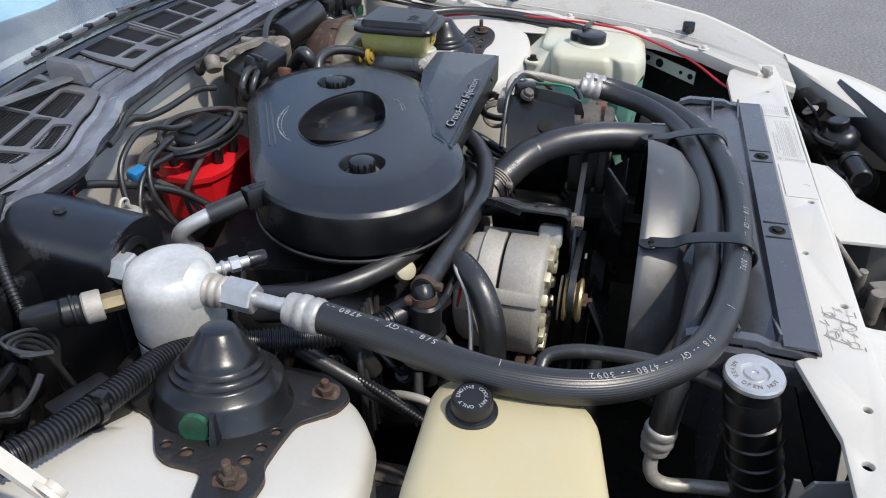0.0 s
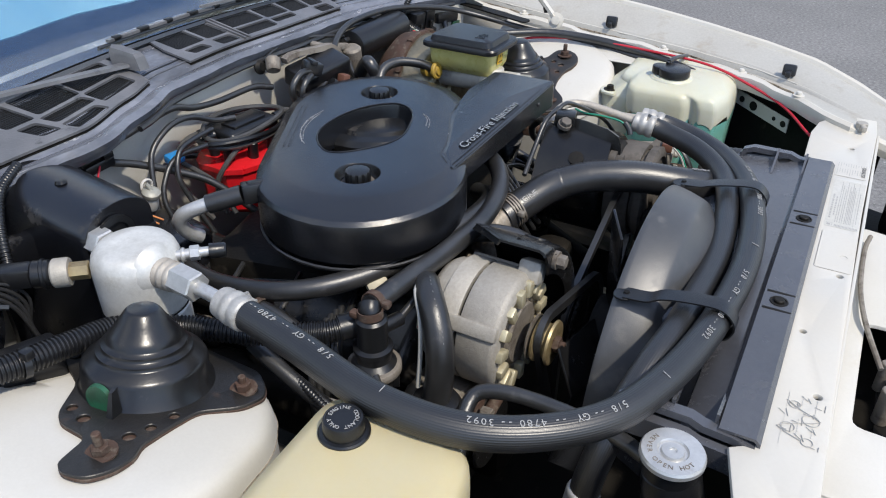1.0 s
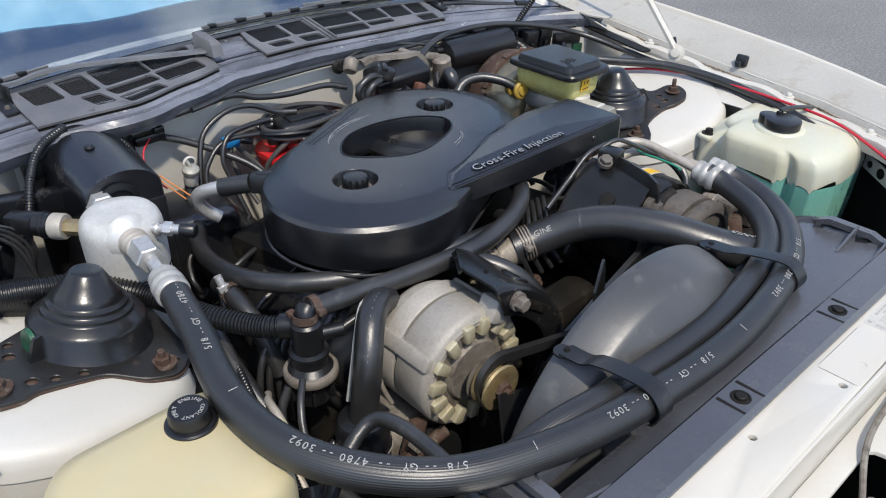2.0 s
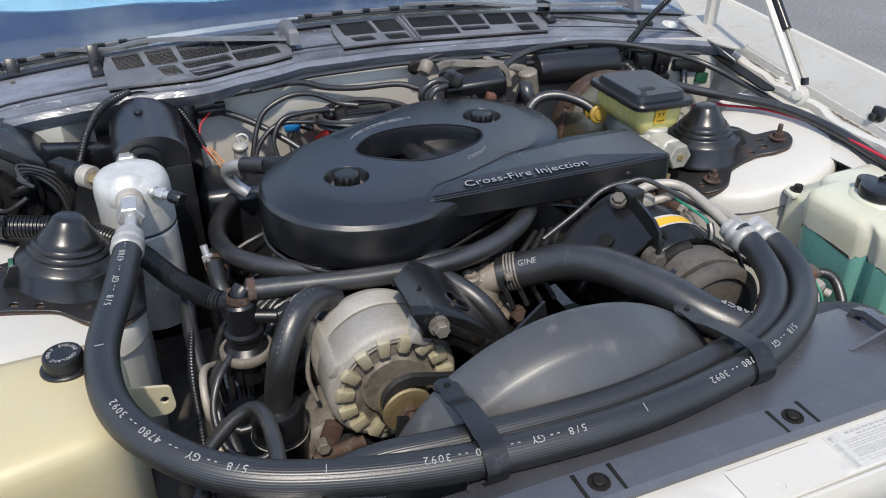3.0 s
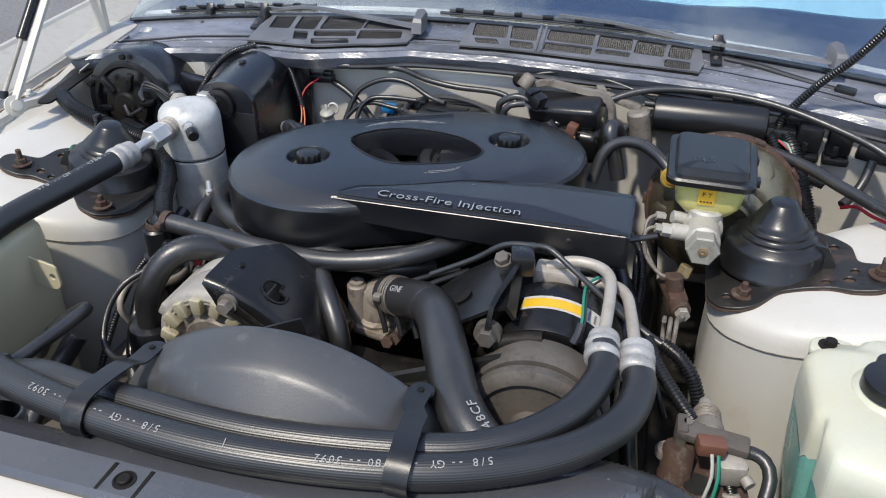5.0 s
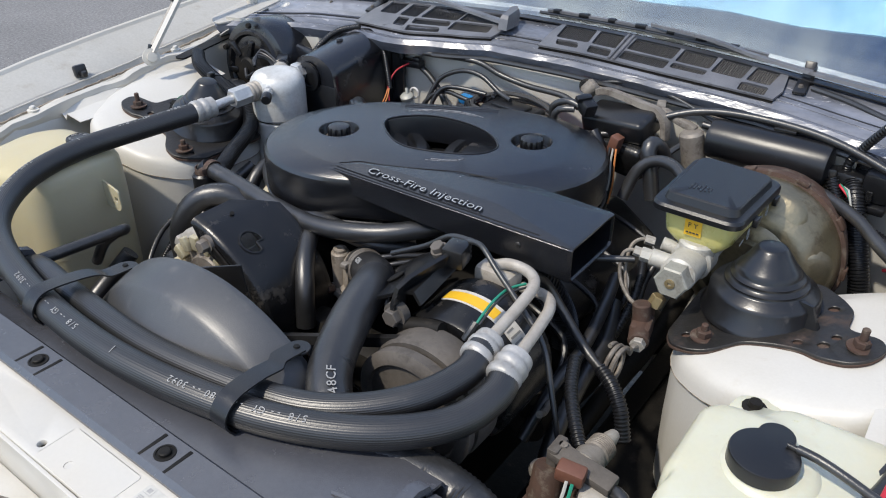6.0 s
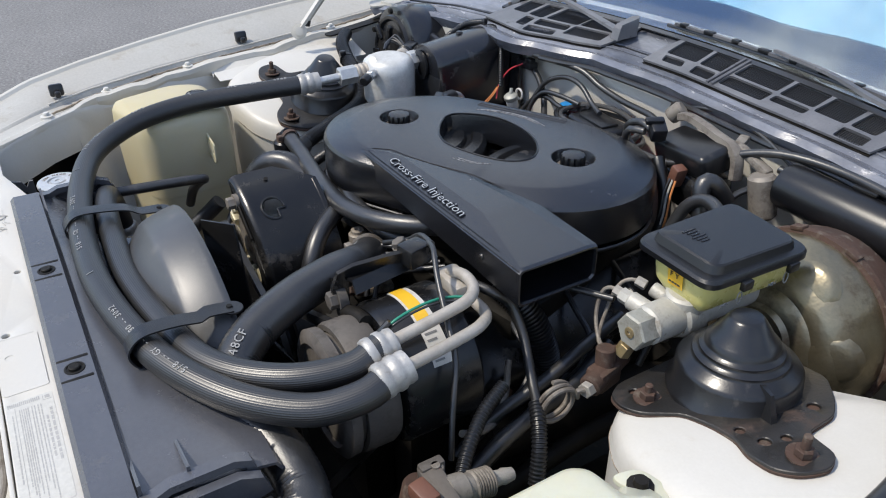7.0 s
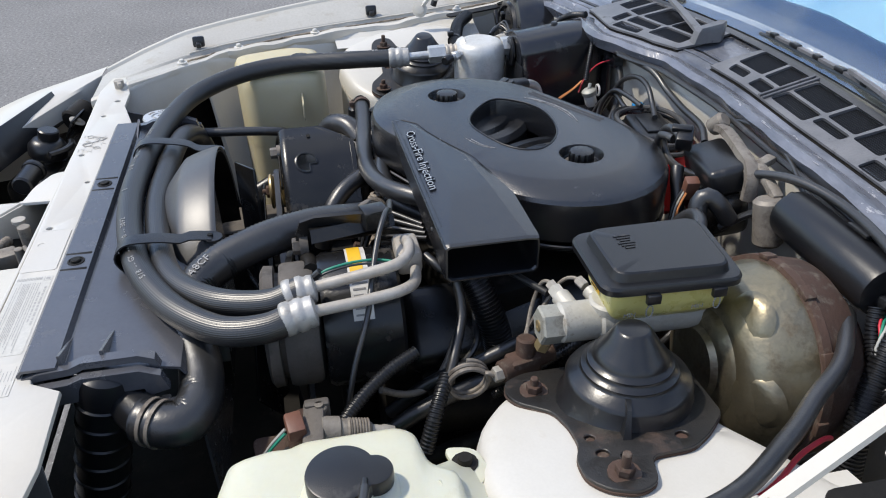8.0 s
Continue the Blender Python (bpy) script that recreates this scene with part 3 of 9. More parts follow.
def cowl_lip(x):
    """y of the cowl's front lip."""
    pts = [(-0.72, 0.205), (-0.60, 0.235), (-0.52, 0.265), (-0.40, 0.275), (-0.27, 0.262), (-0.18, 0.290), (-0.10, 0.318), (0.05, 0.325), (0.20, 0.318), (0.36, 0.318), (0.50, 0.295), (0.62, 0.26), (0.72, 0.22)]
    for a, b in zip(pts, pts[1:]):
        if x <= b[0]:
            t = (x - a[0]) / (b[0] - a[0])
            t = t * t * (3 - 2 * t) * 0.5 + t * 0.5
            return a[1] + (b[1] - a[1]) * t
    return pts[-1][1]


def glass_base(x):
    return 0.458 - 0.075 * (x / 0.70) ** 2


def build_cowl():
    rows = []
    for i in range(121):
        x = -0.70 + 1.40 * i / 120
        y0, y1 = cowl_lip(x), glass_base(x) + 0.03
        drop = 0.030 * (abs(x) / 0.7) ** 2
        w = 0.0012 * math.sin(x * 47) + 0.0008 * math.sin(x * 113 + 1)
        rows.append([(x, y0 + 0.010, 0.940 - drop), (x, y0 + 0.003 + w, 0.952 - drop), (x, y0 + w, 0.958 - drop), (x, y0 + 0.006 + w, 0.964 - drop), (x, y0 + 0.018, 0.963 - drop), (x, y0 + 0.024, 0.960 - drop), (x, y0 + 0.034, 0.967 - drop),
                     (x, y0 + (y1 - y0) * 0.5, 0.976 - drop), (x, y1 - 0.045, 0.986 - drop), (x, y1 - 0.04, 0.964 - drop), (x, y1, 0.960 - drop), (x, y1 + 0.03, 0.985 - drop)])
    part("cowl_panel", sheet(rows, 0.0015), COWL_PAINT, car, "weathered grey cowl panel with worn edges")


build_cowl()


def build_cowl_wear():
    """Scraped bare streaks and chips along the cowl's front lip."""
    rnd = random.Random(12)
    bits = []
    x = -0.62
    while x < 0.62:
        ln = rnd.uniform(0.004, 0.030)
        w = rnd.uniform(0.0004, 0.0012)
        off = rnd.choice((0.005, 0.006, 0.007, 0.018, 0.034))
        dz = {0.018: 0.9636, 0.034: 0.9676}.get(off, 0.9644)
        row = []
        for k in range(5):
            u = x + ln * k / 4
            g = w * math.sin(math.pi * (k + 0.4) / 4.8)
            z = dz - 0.030 * (abs(u) / 0.7) ** 2
            row.append([(u, cowl_lip(u) + off - g, z), (u, cowl_lip(u) + off + g, z)])
        bits.append(sheet(row, 0.0004))
        x += ln * rnd.uniform(0.4, 1.8)
    part("scraped_edge", join(*bits), FLAKED, car, "bare scraped streaks in the paint")


build_cowl_wear()
for _k, (_f, _h) in enumerate(((0.12, 0.970), (0.24, 0.972), (0.30, 0.973))):
    part("cowl_bead", hose([(-0.66 + 1.32 * i / 44, cowl_lip(-0.66 + 1.32 * i / 44) + 0.030 + _f * 0.10, _h - 0.030 * (abs(-0.66 + 1.32 * i / 44) / 0.7) ** 2) for i in range(45)], 0.0022 - 0.0004 * _k, 6, raw=True), COWL_PAINT if _k != 1 else BLACK_PLASTIC, car)


def build_cowl_channel():
    rows = []
    for i in range(61):
        x = -0.68 + 1.36 * i / 60
        y1 = glass_base(x) + 0.03
        drop = 0.030 * (abs(x) / 0.7) ** 2
        rows.append([(x, y1 - 0.056, 0.989 - drop), (x, y1 - 0.046, 0.9905 - drop), (x, y1 - 0.040, 0.978 - drop), (x, y1 - 0.028, 0.972 - drop), (x, y1 - 0.012, 0.978 - drop)])
    part("cowl_channel", sheet(rows, 0.002), RUBBER, car, "black rubber channel under the glass")


build_cowl_channel()


def build_firewall():
    rows = []
    for i in range(41):
        x = -0.68 + 1.36 * i / 40
        lip = cowl_lip(x) + 0.008
        # the wall stands back under the cowl on the heater's side
        y = max(lip, 0.316) if -0.46 < x < 0.0 else lip
        w = 0.003 * math.sin(x * 19)
        rows.append([(x, lip, 0.946), (x, y, 0.941), (x, y + 0.002 + w, 0.905), (x, y + 0.004 + w, 0.86), (x, y + 0.012 - w, 0.82), (x, y + 0.016, 0.70), (x, y + 0.02, 0.40)])
    part("firewall", sheet(rows, 0.002), PAINT_BAY, car, "dusty off-white firewall")


build_firewall()


def build_windshield():
    rows, gl = [], []
    ang = radians(29)
    for i in range(41):
        x = -0.70 + 1.40 * i / 40
        b = glass_base(x) + 0.006
        drop = 0.030 * (abs(x) / 0.7) ** 2
        gl.append([(x * (1 - 0.10 * k / 10), b + 0.85 * k / 10 * math.cos(ang), 0.984 - drop + 0.85 * k / 10 * math.sin(ang) + 0.02 * math.sin(k / 10 * math.pi)) for k in range(11)])
    w = part("windshield", sheet(gl, 0.005), GLASS, car, "raked windshield reflecting the cloudy sky")
    w.visible_shadow = False
    # dash pad, and a dark sheet added for the unlit cabin behind it
    d = [[(-0.72 + 1.44 * i / 12, glass_base(-0.72 + 1.44 * i / 12) + 0.014 + 0.06 * k, 0.967 - 0.03 * (abs(-0.72 + 1.44 * i / 12) / 0.7) ** 2 + 0.006 * k - 0.001 * k * k) for k in range(6)] for i in range(13)]
    part("dash_pad", sheet(d, 0.01), DASH, car)
    c = [[(-0.80 + 1.60 * i / 12, glass_base(min(0.7, max(-0.7, -0.80 + 1.60 * i / 12))) + 0.03 + 0.16 * k, 0.905 + 0.005 * k) for k in range(7)] for i in range(13)]
    part("cabin_floor", sheet(c, 0.01), DASH, car)
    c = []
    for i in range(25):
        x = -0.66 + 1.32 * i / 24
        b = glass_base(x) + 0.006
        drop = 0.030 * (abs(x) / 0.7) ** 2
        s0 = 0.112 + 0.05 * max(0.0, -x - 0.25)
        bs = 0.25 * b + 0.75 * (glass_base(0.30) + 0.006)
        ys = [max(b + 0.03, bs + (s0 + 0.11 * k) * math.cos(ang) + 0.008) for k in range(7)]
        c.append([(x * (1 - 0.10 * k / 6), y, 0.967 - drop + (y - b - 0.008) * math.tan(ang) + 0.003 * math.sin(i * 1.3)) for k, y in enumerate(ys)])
    part("sunshade", sheet(c, 0.003), SHADE, car, "silver folding sunshade behind the glass, coloured blue for reflected sky")


build_windshield()


def build_wiper(x0, x1, pivot):
    """A parked wiper: arm, rubber blade and its bridge."""
    w = thing("wiper", (x0, glass_base(x0) + 0.0, 0.985), "black wiper arm and blade parked along the windshield base", "wiper", "wipers")
    pts = []
    for i in range(25):
        x = x0 + (x1 - x0) * i / 24
        drop = 0.030 * (abs(x) / 0.7) ** 2
        pts.append((x, glass_base(x) + 0.012, 1.003 - drop))
    part("blade", hose([(p[0], p[1], p[2] - 0.009) for p in pts], 0.0030, 8), RUBBER, w)
    part("bridge", sweep(spline([(p[0], p[1] - 0.001, p[2] - 0.003) for p in pts][1:-1], 0.006), lambda i, q: [(-0.0022, -0.0035), (0.0022, -0.0035), (0.0022, 0.0035), (-0.0022, 0.0035)]), GRILLE, w)
    for k in range(2, 23, 3):
        p = pts[k]
        part("claw", rbox((0.014 + 0.006 * (k % 2), 0.009, 0.007), (p[0], p[1] - 0.001, p[2] - 0.002), (0, 0, 0), 0.0015), BLACK_PLASTIC, w)
    e = pts[-1]
    m = pts[12]
    d = pivot - e[0]
    arm = spline([(m[0], m[1] - 0.002, m[2] + 0.004), ((m[0] + e[0]) / 2, m[1] - 0.020, m[2] + 0.002), (e[0], e[1] - 0.032, e[2]), (e[0] + d, e[1] - 0.070, e[2] - 0.008)], 0.008)
    na = len(arm)
    part("arm", sweep(arm, lambda i, q: [(-0.0022, -0.003 - 0.006 * i / na), (0.0022, -0.0025 - 0.005 * i / na), (0.0022, 0.0025 + 0.005 * i / na), (-0.0022, 0.003 + 0.006 * i / na)]), GRILLE, w)
    ex = e[0] + d
    px, py, pz = ex, e[1] - 0.070, e[2] - 0.014
    foot = [(px - 0.006, py - 0.024), (px + 0.012, py - 0.024), (px + 0.010, py + 0.020), (px - 0.002, py + 0.032), (px - 0.014, py + 0.024)]
    part("pivot_cover", loft([[(x, y, pz) for x, y in foot], [(px + (x - px) * 0.94, py + (y - py) * 0.94 + 0.004, pz + 0.020 + 0.10 * (y - py)) for x, y in foot], [(px + (x - px) * 0.72, py + (y - py) * 0.80 + 0.006, pz + 0.026 + 0.12 * (y - py)) for x, y in foot]]), GRILLE, w, sharp=25)


build_wiper(-0.62, -0.32, -0.110)
build_wiper(-0.095, 0.335, 0.560)


def build_grille(x0, x1, cells, ribs):
    """Cowl vent: one moulded frame pierced by rounded openings, over a dark wire mesh."""
    xc = (x0 + x1) / 2
    g = thing("cowl_grille", (xc, 0.37, 0.978), "weathered grey plastic cowl vent grille with mesh-backed openings", "vent grille", "cowl vents")

    def surf(x, v, h=0.0):
        ya, yb = cowl_lip(x) + 0.030, glass_base(x) - 0.022
        return V(x, ya + (yb - ya) * v, 0.970 - 0.030 * (abs(x) / 0.7) ** 2 + 0.018 * v + h)

    # Near-black sheet under the mesh: the vent's inner shade, put in as colour.
    part("backing", sheet([[surf(x0 + (x1 - x0) * i / 24, j / 4, -0.003) for j in range(5)] for i in range(25)], 0.001), DARK, g, "dark sheet for the shade inside the vent")
    nx = int((x1 - x0) / 0.0034)
    wires = [hose([surf(x0 + (x1 - x0) * i / 12, j / 26, -0.0005) for i in range(13)], 0.0005, 3, raw=True) for j in range(1, 26)]
    wires += [hose([surf(x0 + (x1 - x0) * i / nx, j / 2, 0.0) for j in range(3)], 0.0005, 3, raw=True) for i in range(1, nx)]
    part("mesh_screen", join(*wires), BLACK_PLASTIC, g, "fine dark wire mesh")
    # the frame is drawn flat in x and v, then laid on the cowl
    edge = [(x0 + (x1 - x0) * i / 30, 0.0) for i in range(31)] + [(x1 + 0.006, 0.35), (x1, 0.98)] + [(x1 + (x0 - x1) * i / 30, 1.0) for i in range(1, 31)] + [(x0 - 0.004, 0.6)]
    holes = []
    for a, b, v0, v1, lean in cells:
        q = round_poly([(a + lean, v0 * 0.1), (b + lean, v0 * 0.1), (b, v1 * 0.1), (a, v1 * 0.1)], 0.0055, 3)
        holes.append([(x, v * 10) for x, v in q])
    bm = pierced(edge, holes, 0.0)
    for v in bm.verts:
        v.co = surf(v.co.x, v.co.y, 0.0036)
    bmesh.ops.recalc_face_normals(bm, faces=bm.faces)
    bmesh.ops.solidify(bm, geom=list(bm.faces), thickness=0.0035)
    part("frame", bm, GRILLE, g, sharp=30)
    for k, x in enumerate(ribs):
        part("rib", hose([surf(x + 0.004 * (1 - j / 5), j / 5, 0.0055) for j in range(6)], 0.0022, 6, raw=True), GRILLE, g)


build_grille(-0.402, -0.118, ((-0.393, -0.352, 0.48, 0.95, 0.008), (-0.343, -0.302, 0.48, 0.95, 0.008), (-0.293, -0.218, 0.51, 0.96, 0.006), (-0.212, -0.130, 0.53, 0.95, 0.002), (-0.330, -0.302, 0.14, 0.42, 0.012), (-0.293, -0.218, 0.27, 0.46, 0.008), (-0.286, -0.222, 0.04, 0.22, 0.010), (-0.212, -0.138, 0.16, 0.48, 0.006)), ())
build_grille(-0.028, 0.362, ((-0.020, 0.040, 0.42, 0.96, 0.005), (0.046, 0.092, 0.42, 0.96, 0.005), (0.112, 0.191, 0.50, 0.96, 0.0), (0.197, 0.253, 0.47, 0.96, 0.0), (0.260, 0.308, 0.40, 0.96, -0.003), (0.315, 0.351, 0.42, 0.96, -0.004), (-0.010, 0.030, 0.14, 0.35, 0.008), (0.052, 0.092, 0.08, 0.35, 0.005), (0.112, 0.191, 0.12, 0.44, 0.0), (0.197, 0.253, 0.22, 0.41, 0.0), (0.308, 0.348, 0.03, 0.34, 0.0)), (0.097, 0.106))


def build_support():
    poly = [(-0.468, -0.556), (-0.403, -0.556), (-0.369, -0.547), (-0.305, -0.530), (-0.290, -0.551), (0.0, -0.553), (0.30, -0.551), (0.345, -0.540), (0.362, -0.510), (0.46, -0.508), (0.51, -0.515), (0.56, -0.545), (0.56, -0.60), (0.49, -0.604), (0.20, -0.602), (-0.2, -0.606), (-0.49, -0.612), (-0.56, -0.60), (-0.56, -0.575)]
    holes = [disc_loop(x, y, r, 12) for x, y, r in ((-0.36, -0.585, 0.004), (-0.2, -0.592, 0.004), (-0.10, -0.566, 0.0035), (0.03, -0.590, 0.004), (0.16, -0.588, 0.005), (0.20, -0.565, 0.003), (0.33, -0.588, 0.004), (0.42, -0.572, 0.004), (-0.43, -0.572, 0.005))]
    a = slab(poly, 0.847, 0.853, 0.002, 2, None, holes)
    b = rbox((1.0, 0.004, 0.055), (0, -0.606, 0.824), (0, 0, 0), 0.001)
    c = rbox((0.60, 0.004, 0.03), (0, -0.551, 0.835), (0, 0, 0), 0.001)
    part("radiator_support", join(a, b, c), PAINT, car, "white painted crossbar with holes and worn decals")
    # nose edge that closes the front
    half = [(0.680, -0.63, 0.840), (0.655, -0.70, 0.827), (0.630, -0.78, 0.811), (0.575, -0.86, 0.79), (0.46, -0.92, 0.775), (0.24, -0.955, 0.765)]
    back = [(0.640, -0.638, 0.834), (0.570, -0.690, 0.822), (0.470, -0.748, 0.812), (0.36, -0.790, 0.805), (0.24, -0.800, 0.80), (0.12, -0.800, 0.80)]
    outer = spline([(-x, y, z) for x, y, z in half] + [(0, -0.965, 0.762)] + half[::-1], 0.02)
    inner = spline([(-x, y, z) for x, y, z in back] + [(0, -0.800, 0.80)] + back[::-1], 0.005)
    rows = []
    for k, p in enumerate(outer):
        q = inner[min(len(inner) - 1, round(k * (len(inner) - 1) / (len(outer) - 1)))]
        out = Vector((p.x * 0.8, -0.6, 0)).normalized()
        rows.append([q + V(0, 0.002, -0.035), q + V(0, 0, -0.004), q.lerp(p, 0.06), q.lerp(p, 0.5) + V(0, 0, 0.002), p, p + out * 0.02 + V(0, 0, -0.010), p + out * 0.05 + V(0, 0, -0.05), p + out * 0.08 + V(0, 0, -0.16), p + out * 0.08 + V(0, 0, -0.4)])
    part("nose_panel", sheet(rows, 0.002), PAINT, car)
    # lower tray between crossbar and nose
    well = round_poly([(-0.165, -0.755), (0.035, -0.755), (0.030, -0.632), (-0.160, -0.632)], 0.012, 3)
    t = slab(round_poly([(-0.27, -0.608), (0.27, -0.608), (0.262, -0.655), (0.215, -0.675), (0.165, -0.682), (0.120, -0.715), (0.11, -0.775), (-0.11, -0.775), (-0.120, -0.715), (-0.165, -0.686), (-0.215, -0.68), (-0.262, -0.66)], 0.012, 3), 0.795, 0.800, 0.0015, 2, None, [well])
    part("header_tray", t, PAINT_BAY, car)
    part("tray_skirt", sheet([[(x, y, 0.797), (x * 1.02, y, 0.74), (x * 1.05, y - 0.01, 0.66)] for x, y in ((-0.27, -0.61), (-0.262, -0.66), (-0.215, -0.678), (-0.165, -0.684), (-0.12, -0.713), (-0.11, -0.77))], 0.002), PAINT_BAY, car)
    part("tray_skirt", sheet([[(x, y, 0.797), (x * 1.02, y, 0.74), (x * 1.05, y - 0.01, 0.66)] for x, y in ((0.27, -0.61), (0.262, -0.66), (0.215, -0.678), (0.165, -0.684), (0.12, -0.713), (0.11, -0.77))], 0.002), PAINT_BAY, car)
    # Near-black plates added for deep shade in the nose and below the bay.
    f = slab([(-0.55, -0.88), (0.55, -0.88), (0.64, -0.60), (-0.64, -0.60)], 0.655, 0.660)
    part("nose_floor", f, DARK, car, "dark grimy plate standing in for shade in the nose pit")
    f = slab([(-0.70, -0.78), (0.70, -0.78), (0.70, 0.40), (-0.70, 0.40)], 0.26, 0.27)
    part("splash_floor", f, DARK, car, "dark grimy plate added for the deep shade under the bay")


build_support()


# ---- engine block under everything ----
def build_engine():
    e = thing("engine_block", (0, 0.05, 0.45), "grimy black engine block and manifold", "engine")
    part("block", rbox((0.34, 0.50, 0.30), (0.0, 0.06, 0.55), (0, 0, 0), 0.03), DARK, e)
    part("intake_manifold", join(rbox((0.40, 0.34, 0.08), (0.0, 0.05, 0.755), (0, 0, 12), 0.02), rbox((0.22, 0.20, 0.05), (0.0, 0.03, 0.805), (0, 0, 27), 0.012)), DARK, e)
    for s in (1, -1):
        part("valve_cover", rbox((0.11, 0.44, 0.07), (s * 0.20, 0.06, 0.735), (0, s * 35, 0), 0.02, 3), BLACK_METAL, e)
    part("timing_cover", rbox((0.26, 0.06, 0.30), (0.0, -0.21, 0.60), (0, 0, 0), 0.02), DARK, e)


build_engine()

# ---- air cleaner ----
AC_C, AC_A = Vector((-0.010, 0.038, 0)), radians(27.2)
AC_U, AC_V = Vector((math.cos(AC_A), math.sin(AC_A), 0)), Vector((-math.sin(AC_A), math.cos(AC_A), 0))


def ac(u, v, z):
    return AC_C + AC_U * u + AC_V * v + V(0, 0, z)


def ac_loop(L, W, z, n=72):
    """A stadium outline L by W (half sizes) at height z, by even angle."""
    out = []
    h = max(0.0, L - W * 1.08)
    for k in range(n):
        a = 2 * math.pi * k / n
        c, s = math.cos(a), math.sin(a)
        # ray from the middle meets the flat sides or the round ends
        if abs(s) > 1e-9 and abs(c) * W / abs(s) <= h:
            t = W / abs(s)
        else:
            e, q = (L - h) ** 2, W ** 2
            A, B, C = c * c / e + s * s / q, -2 * abs(c) * h / e, h * h / e - 1
            t = (-B + math.sqrt(max(0.0, B * B - 4 * A * C))) / (2 * A)
        out.append(ac(t * c, t * s, z))
    return out


HOLE = [(-0.080, 0.040), (-0.055, 0.063), (-0.012, 0.070), (0.035, 0.053), (0.073, 0.022), (0.092, -0.015), (0.088, -0.040), (0.060, -0.056), (0.010, -0.055), (-0.035, -0.042), (-0.064, -0.008)]


KNOBS = ((-0.135, -0.026), (0.114, 0.102))


def build_air_cleaner():
    a = thing("air_cleaner", (-0.01, 0.038, 0.83), "matte black oval twin air cleaner with a sunken window and snout", "air cleaner")
    n = 72
    hole = [(p.x, p.y) for p in spline([(u, v, 0) for u, v in HOLE], 0.006, True)]
    # resample the window to n points by angle order
    L = []
    for k in range(n):
        ang = 2 * math.pi * k / n
        best = min(hole, key=lambda q: abs((math.atan2(q[1] - 0.004, q[0] - 0.006) - ang + math.pi) % (2 * math.pi) - math.pi))
        L.append(best)
    win = lambda z, g: [ac(0.006 + (u - 0.006) * g, 0.004 + (v - 0.004) * g, z) for u, v in L]
    rim = win(0.9222, 1.03)
    inner = loft([win(0.882, 0.93), win(0.9150, 0.985), win(0.9208, 1.0), rim], cap=False)
    rim_out = ac_loop(0.200, 0.118, 0.9222)
    wells = [disc_loop(x, y, 0.0295, 32) for x, y in KNOBS]
    top = pierced([(p.x, p.y) for p in rim_out], [[(p.x, p.y) for p in rim], *wells], 0.9222)
    outer = loft([rim_out, ac_loop(0.204, 0.121, 0.9214), ac_loop(0.236, 0.1335, 0.9135), ac_loop(0.2435, 0.1365, 0.9105), ac_loop(0.2480, 0.1380, 0.9055), ac_loop(0.2500, 0.1385, 0.897), ac_loop(0.2495, 0.138, 0.856), ac_loop(0.246, 0.135, 0.852), ac_loop(0.240, 0.130, 0.852)], cap=False)
    lid = join(inner, top, outer)
    bmesh.ops.remove_doubles(lid, verts=lid.verts, dist=0.0001)
    bmesh.ops.recalc_face_normals(lid, faces=lid.faces)
    part("lid", lid, LID_PAINT, a, sharp=16)
    part("window_bead", sweep(win(0.9222, 1.012), lambda i, s: circle(0.0013, 6), closed=True), BLACK_PLASTIC, a)
    part("base_pan", loft([ac_loop(0.16, 0.09, 0.815), ac_loop(0.22, 0.115, 0.822), ac_loop(0.243, 0.132, 0.838), ac_loop(0.248, 0.136, 0.842), ac_loop(0.248, 0.136, 0.847), ac_loop(0.235, 0.125, 0.848), ac_loop(0.235, 0.125, 0.860), ac_loop(0.1, 0.06, 0.862)]), BLACK_METAL, a, sharp=40)
    part("gasket", sweep(ac_loop(0.249, 0.137, 0.8475), lambda i, s: circle(0.0022, 6), closed=True), RUBBER, a)
    # floor and the two round filter covers seen through the window
    part("inner_floor", loft([ac_loop(0.12, 0.10, 0.866), ac_loop(0.12, 0.10, 0.869)]), BLACK_METAL, a)
    for u, v in ((-0.125, 0.0), (0.125, 0.0)):
        part("filter_cover", lathe([(0.118, 0.0), (0.118, 0.018), (0.112, 0.026), (0.098, 0.028), (0.094, 0.022), (0.088, 0.022), (0.084, 0.029), (0.06, 0.032), (0.0, 0.034)], ac(u, v, 0.868), (0, 0, 1), 48), BLACK_METAL, a, sharp=30)
    # rows of cast lines on the back slope
    for v0, l0 in ((0.103, 0.145), (0.110, 0.145)):
        part("rib", hose([ac(-0.064, v0, 0.9218), ac(-0.064 + l0, v0, 0.9218)], 0.0016, 6), LID_PAINT, a)


build_air_cleaner()


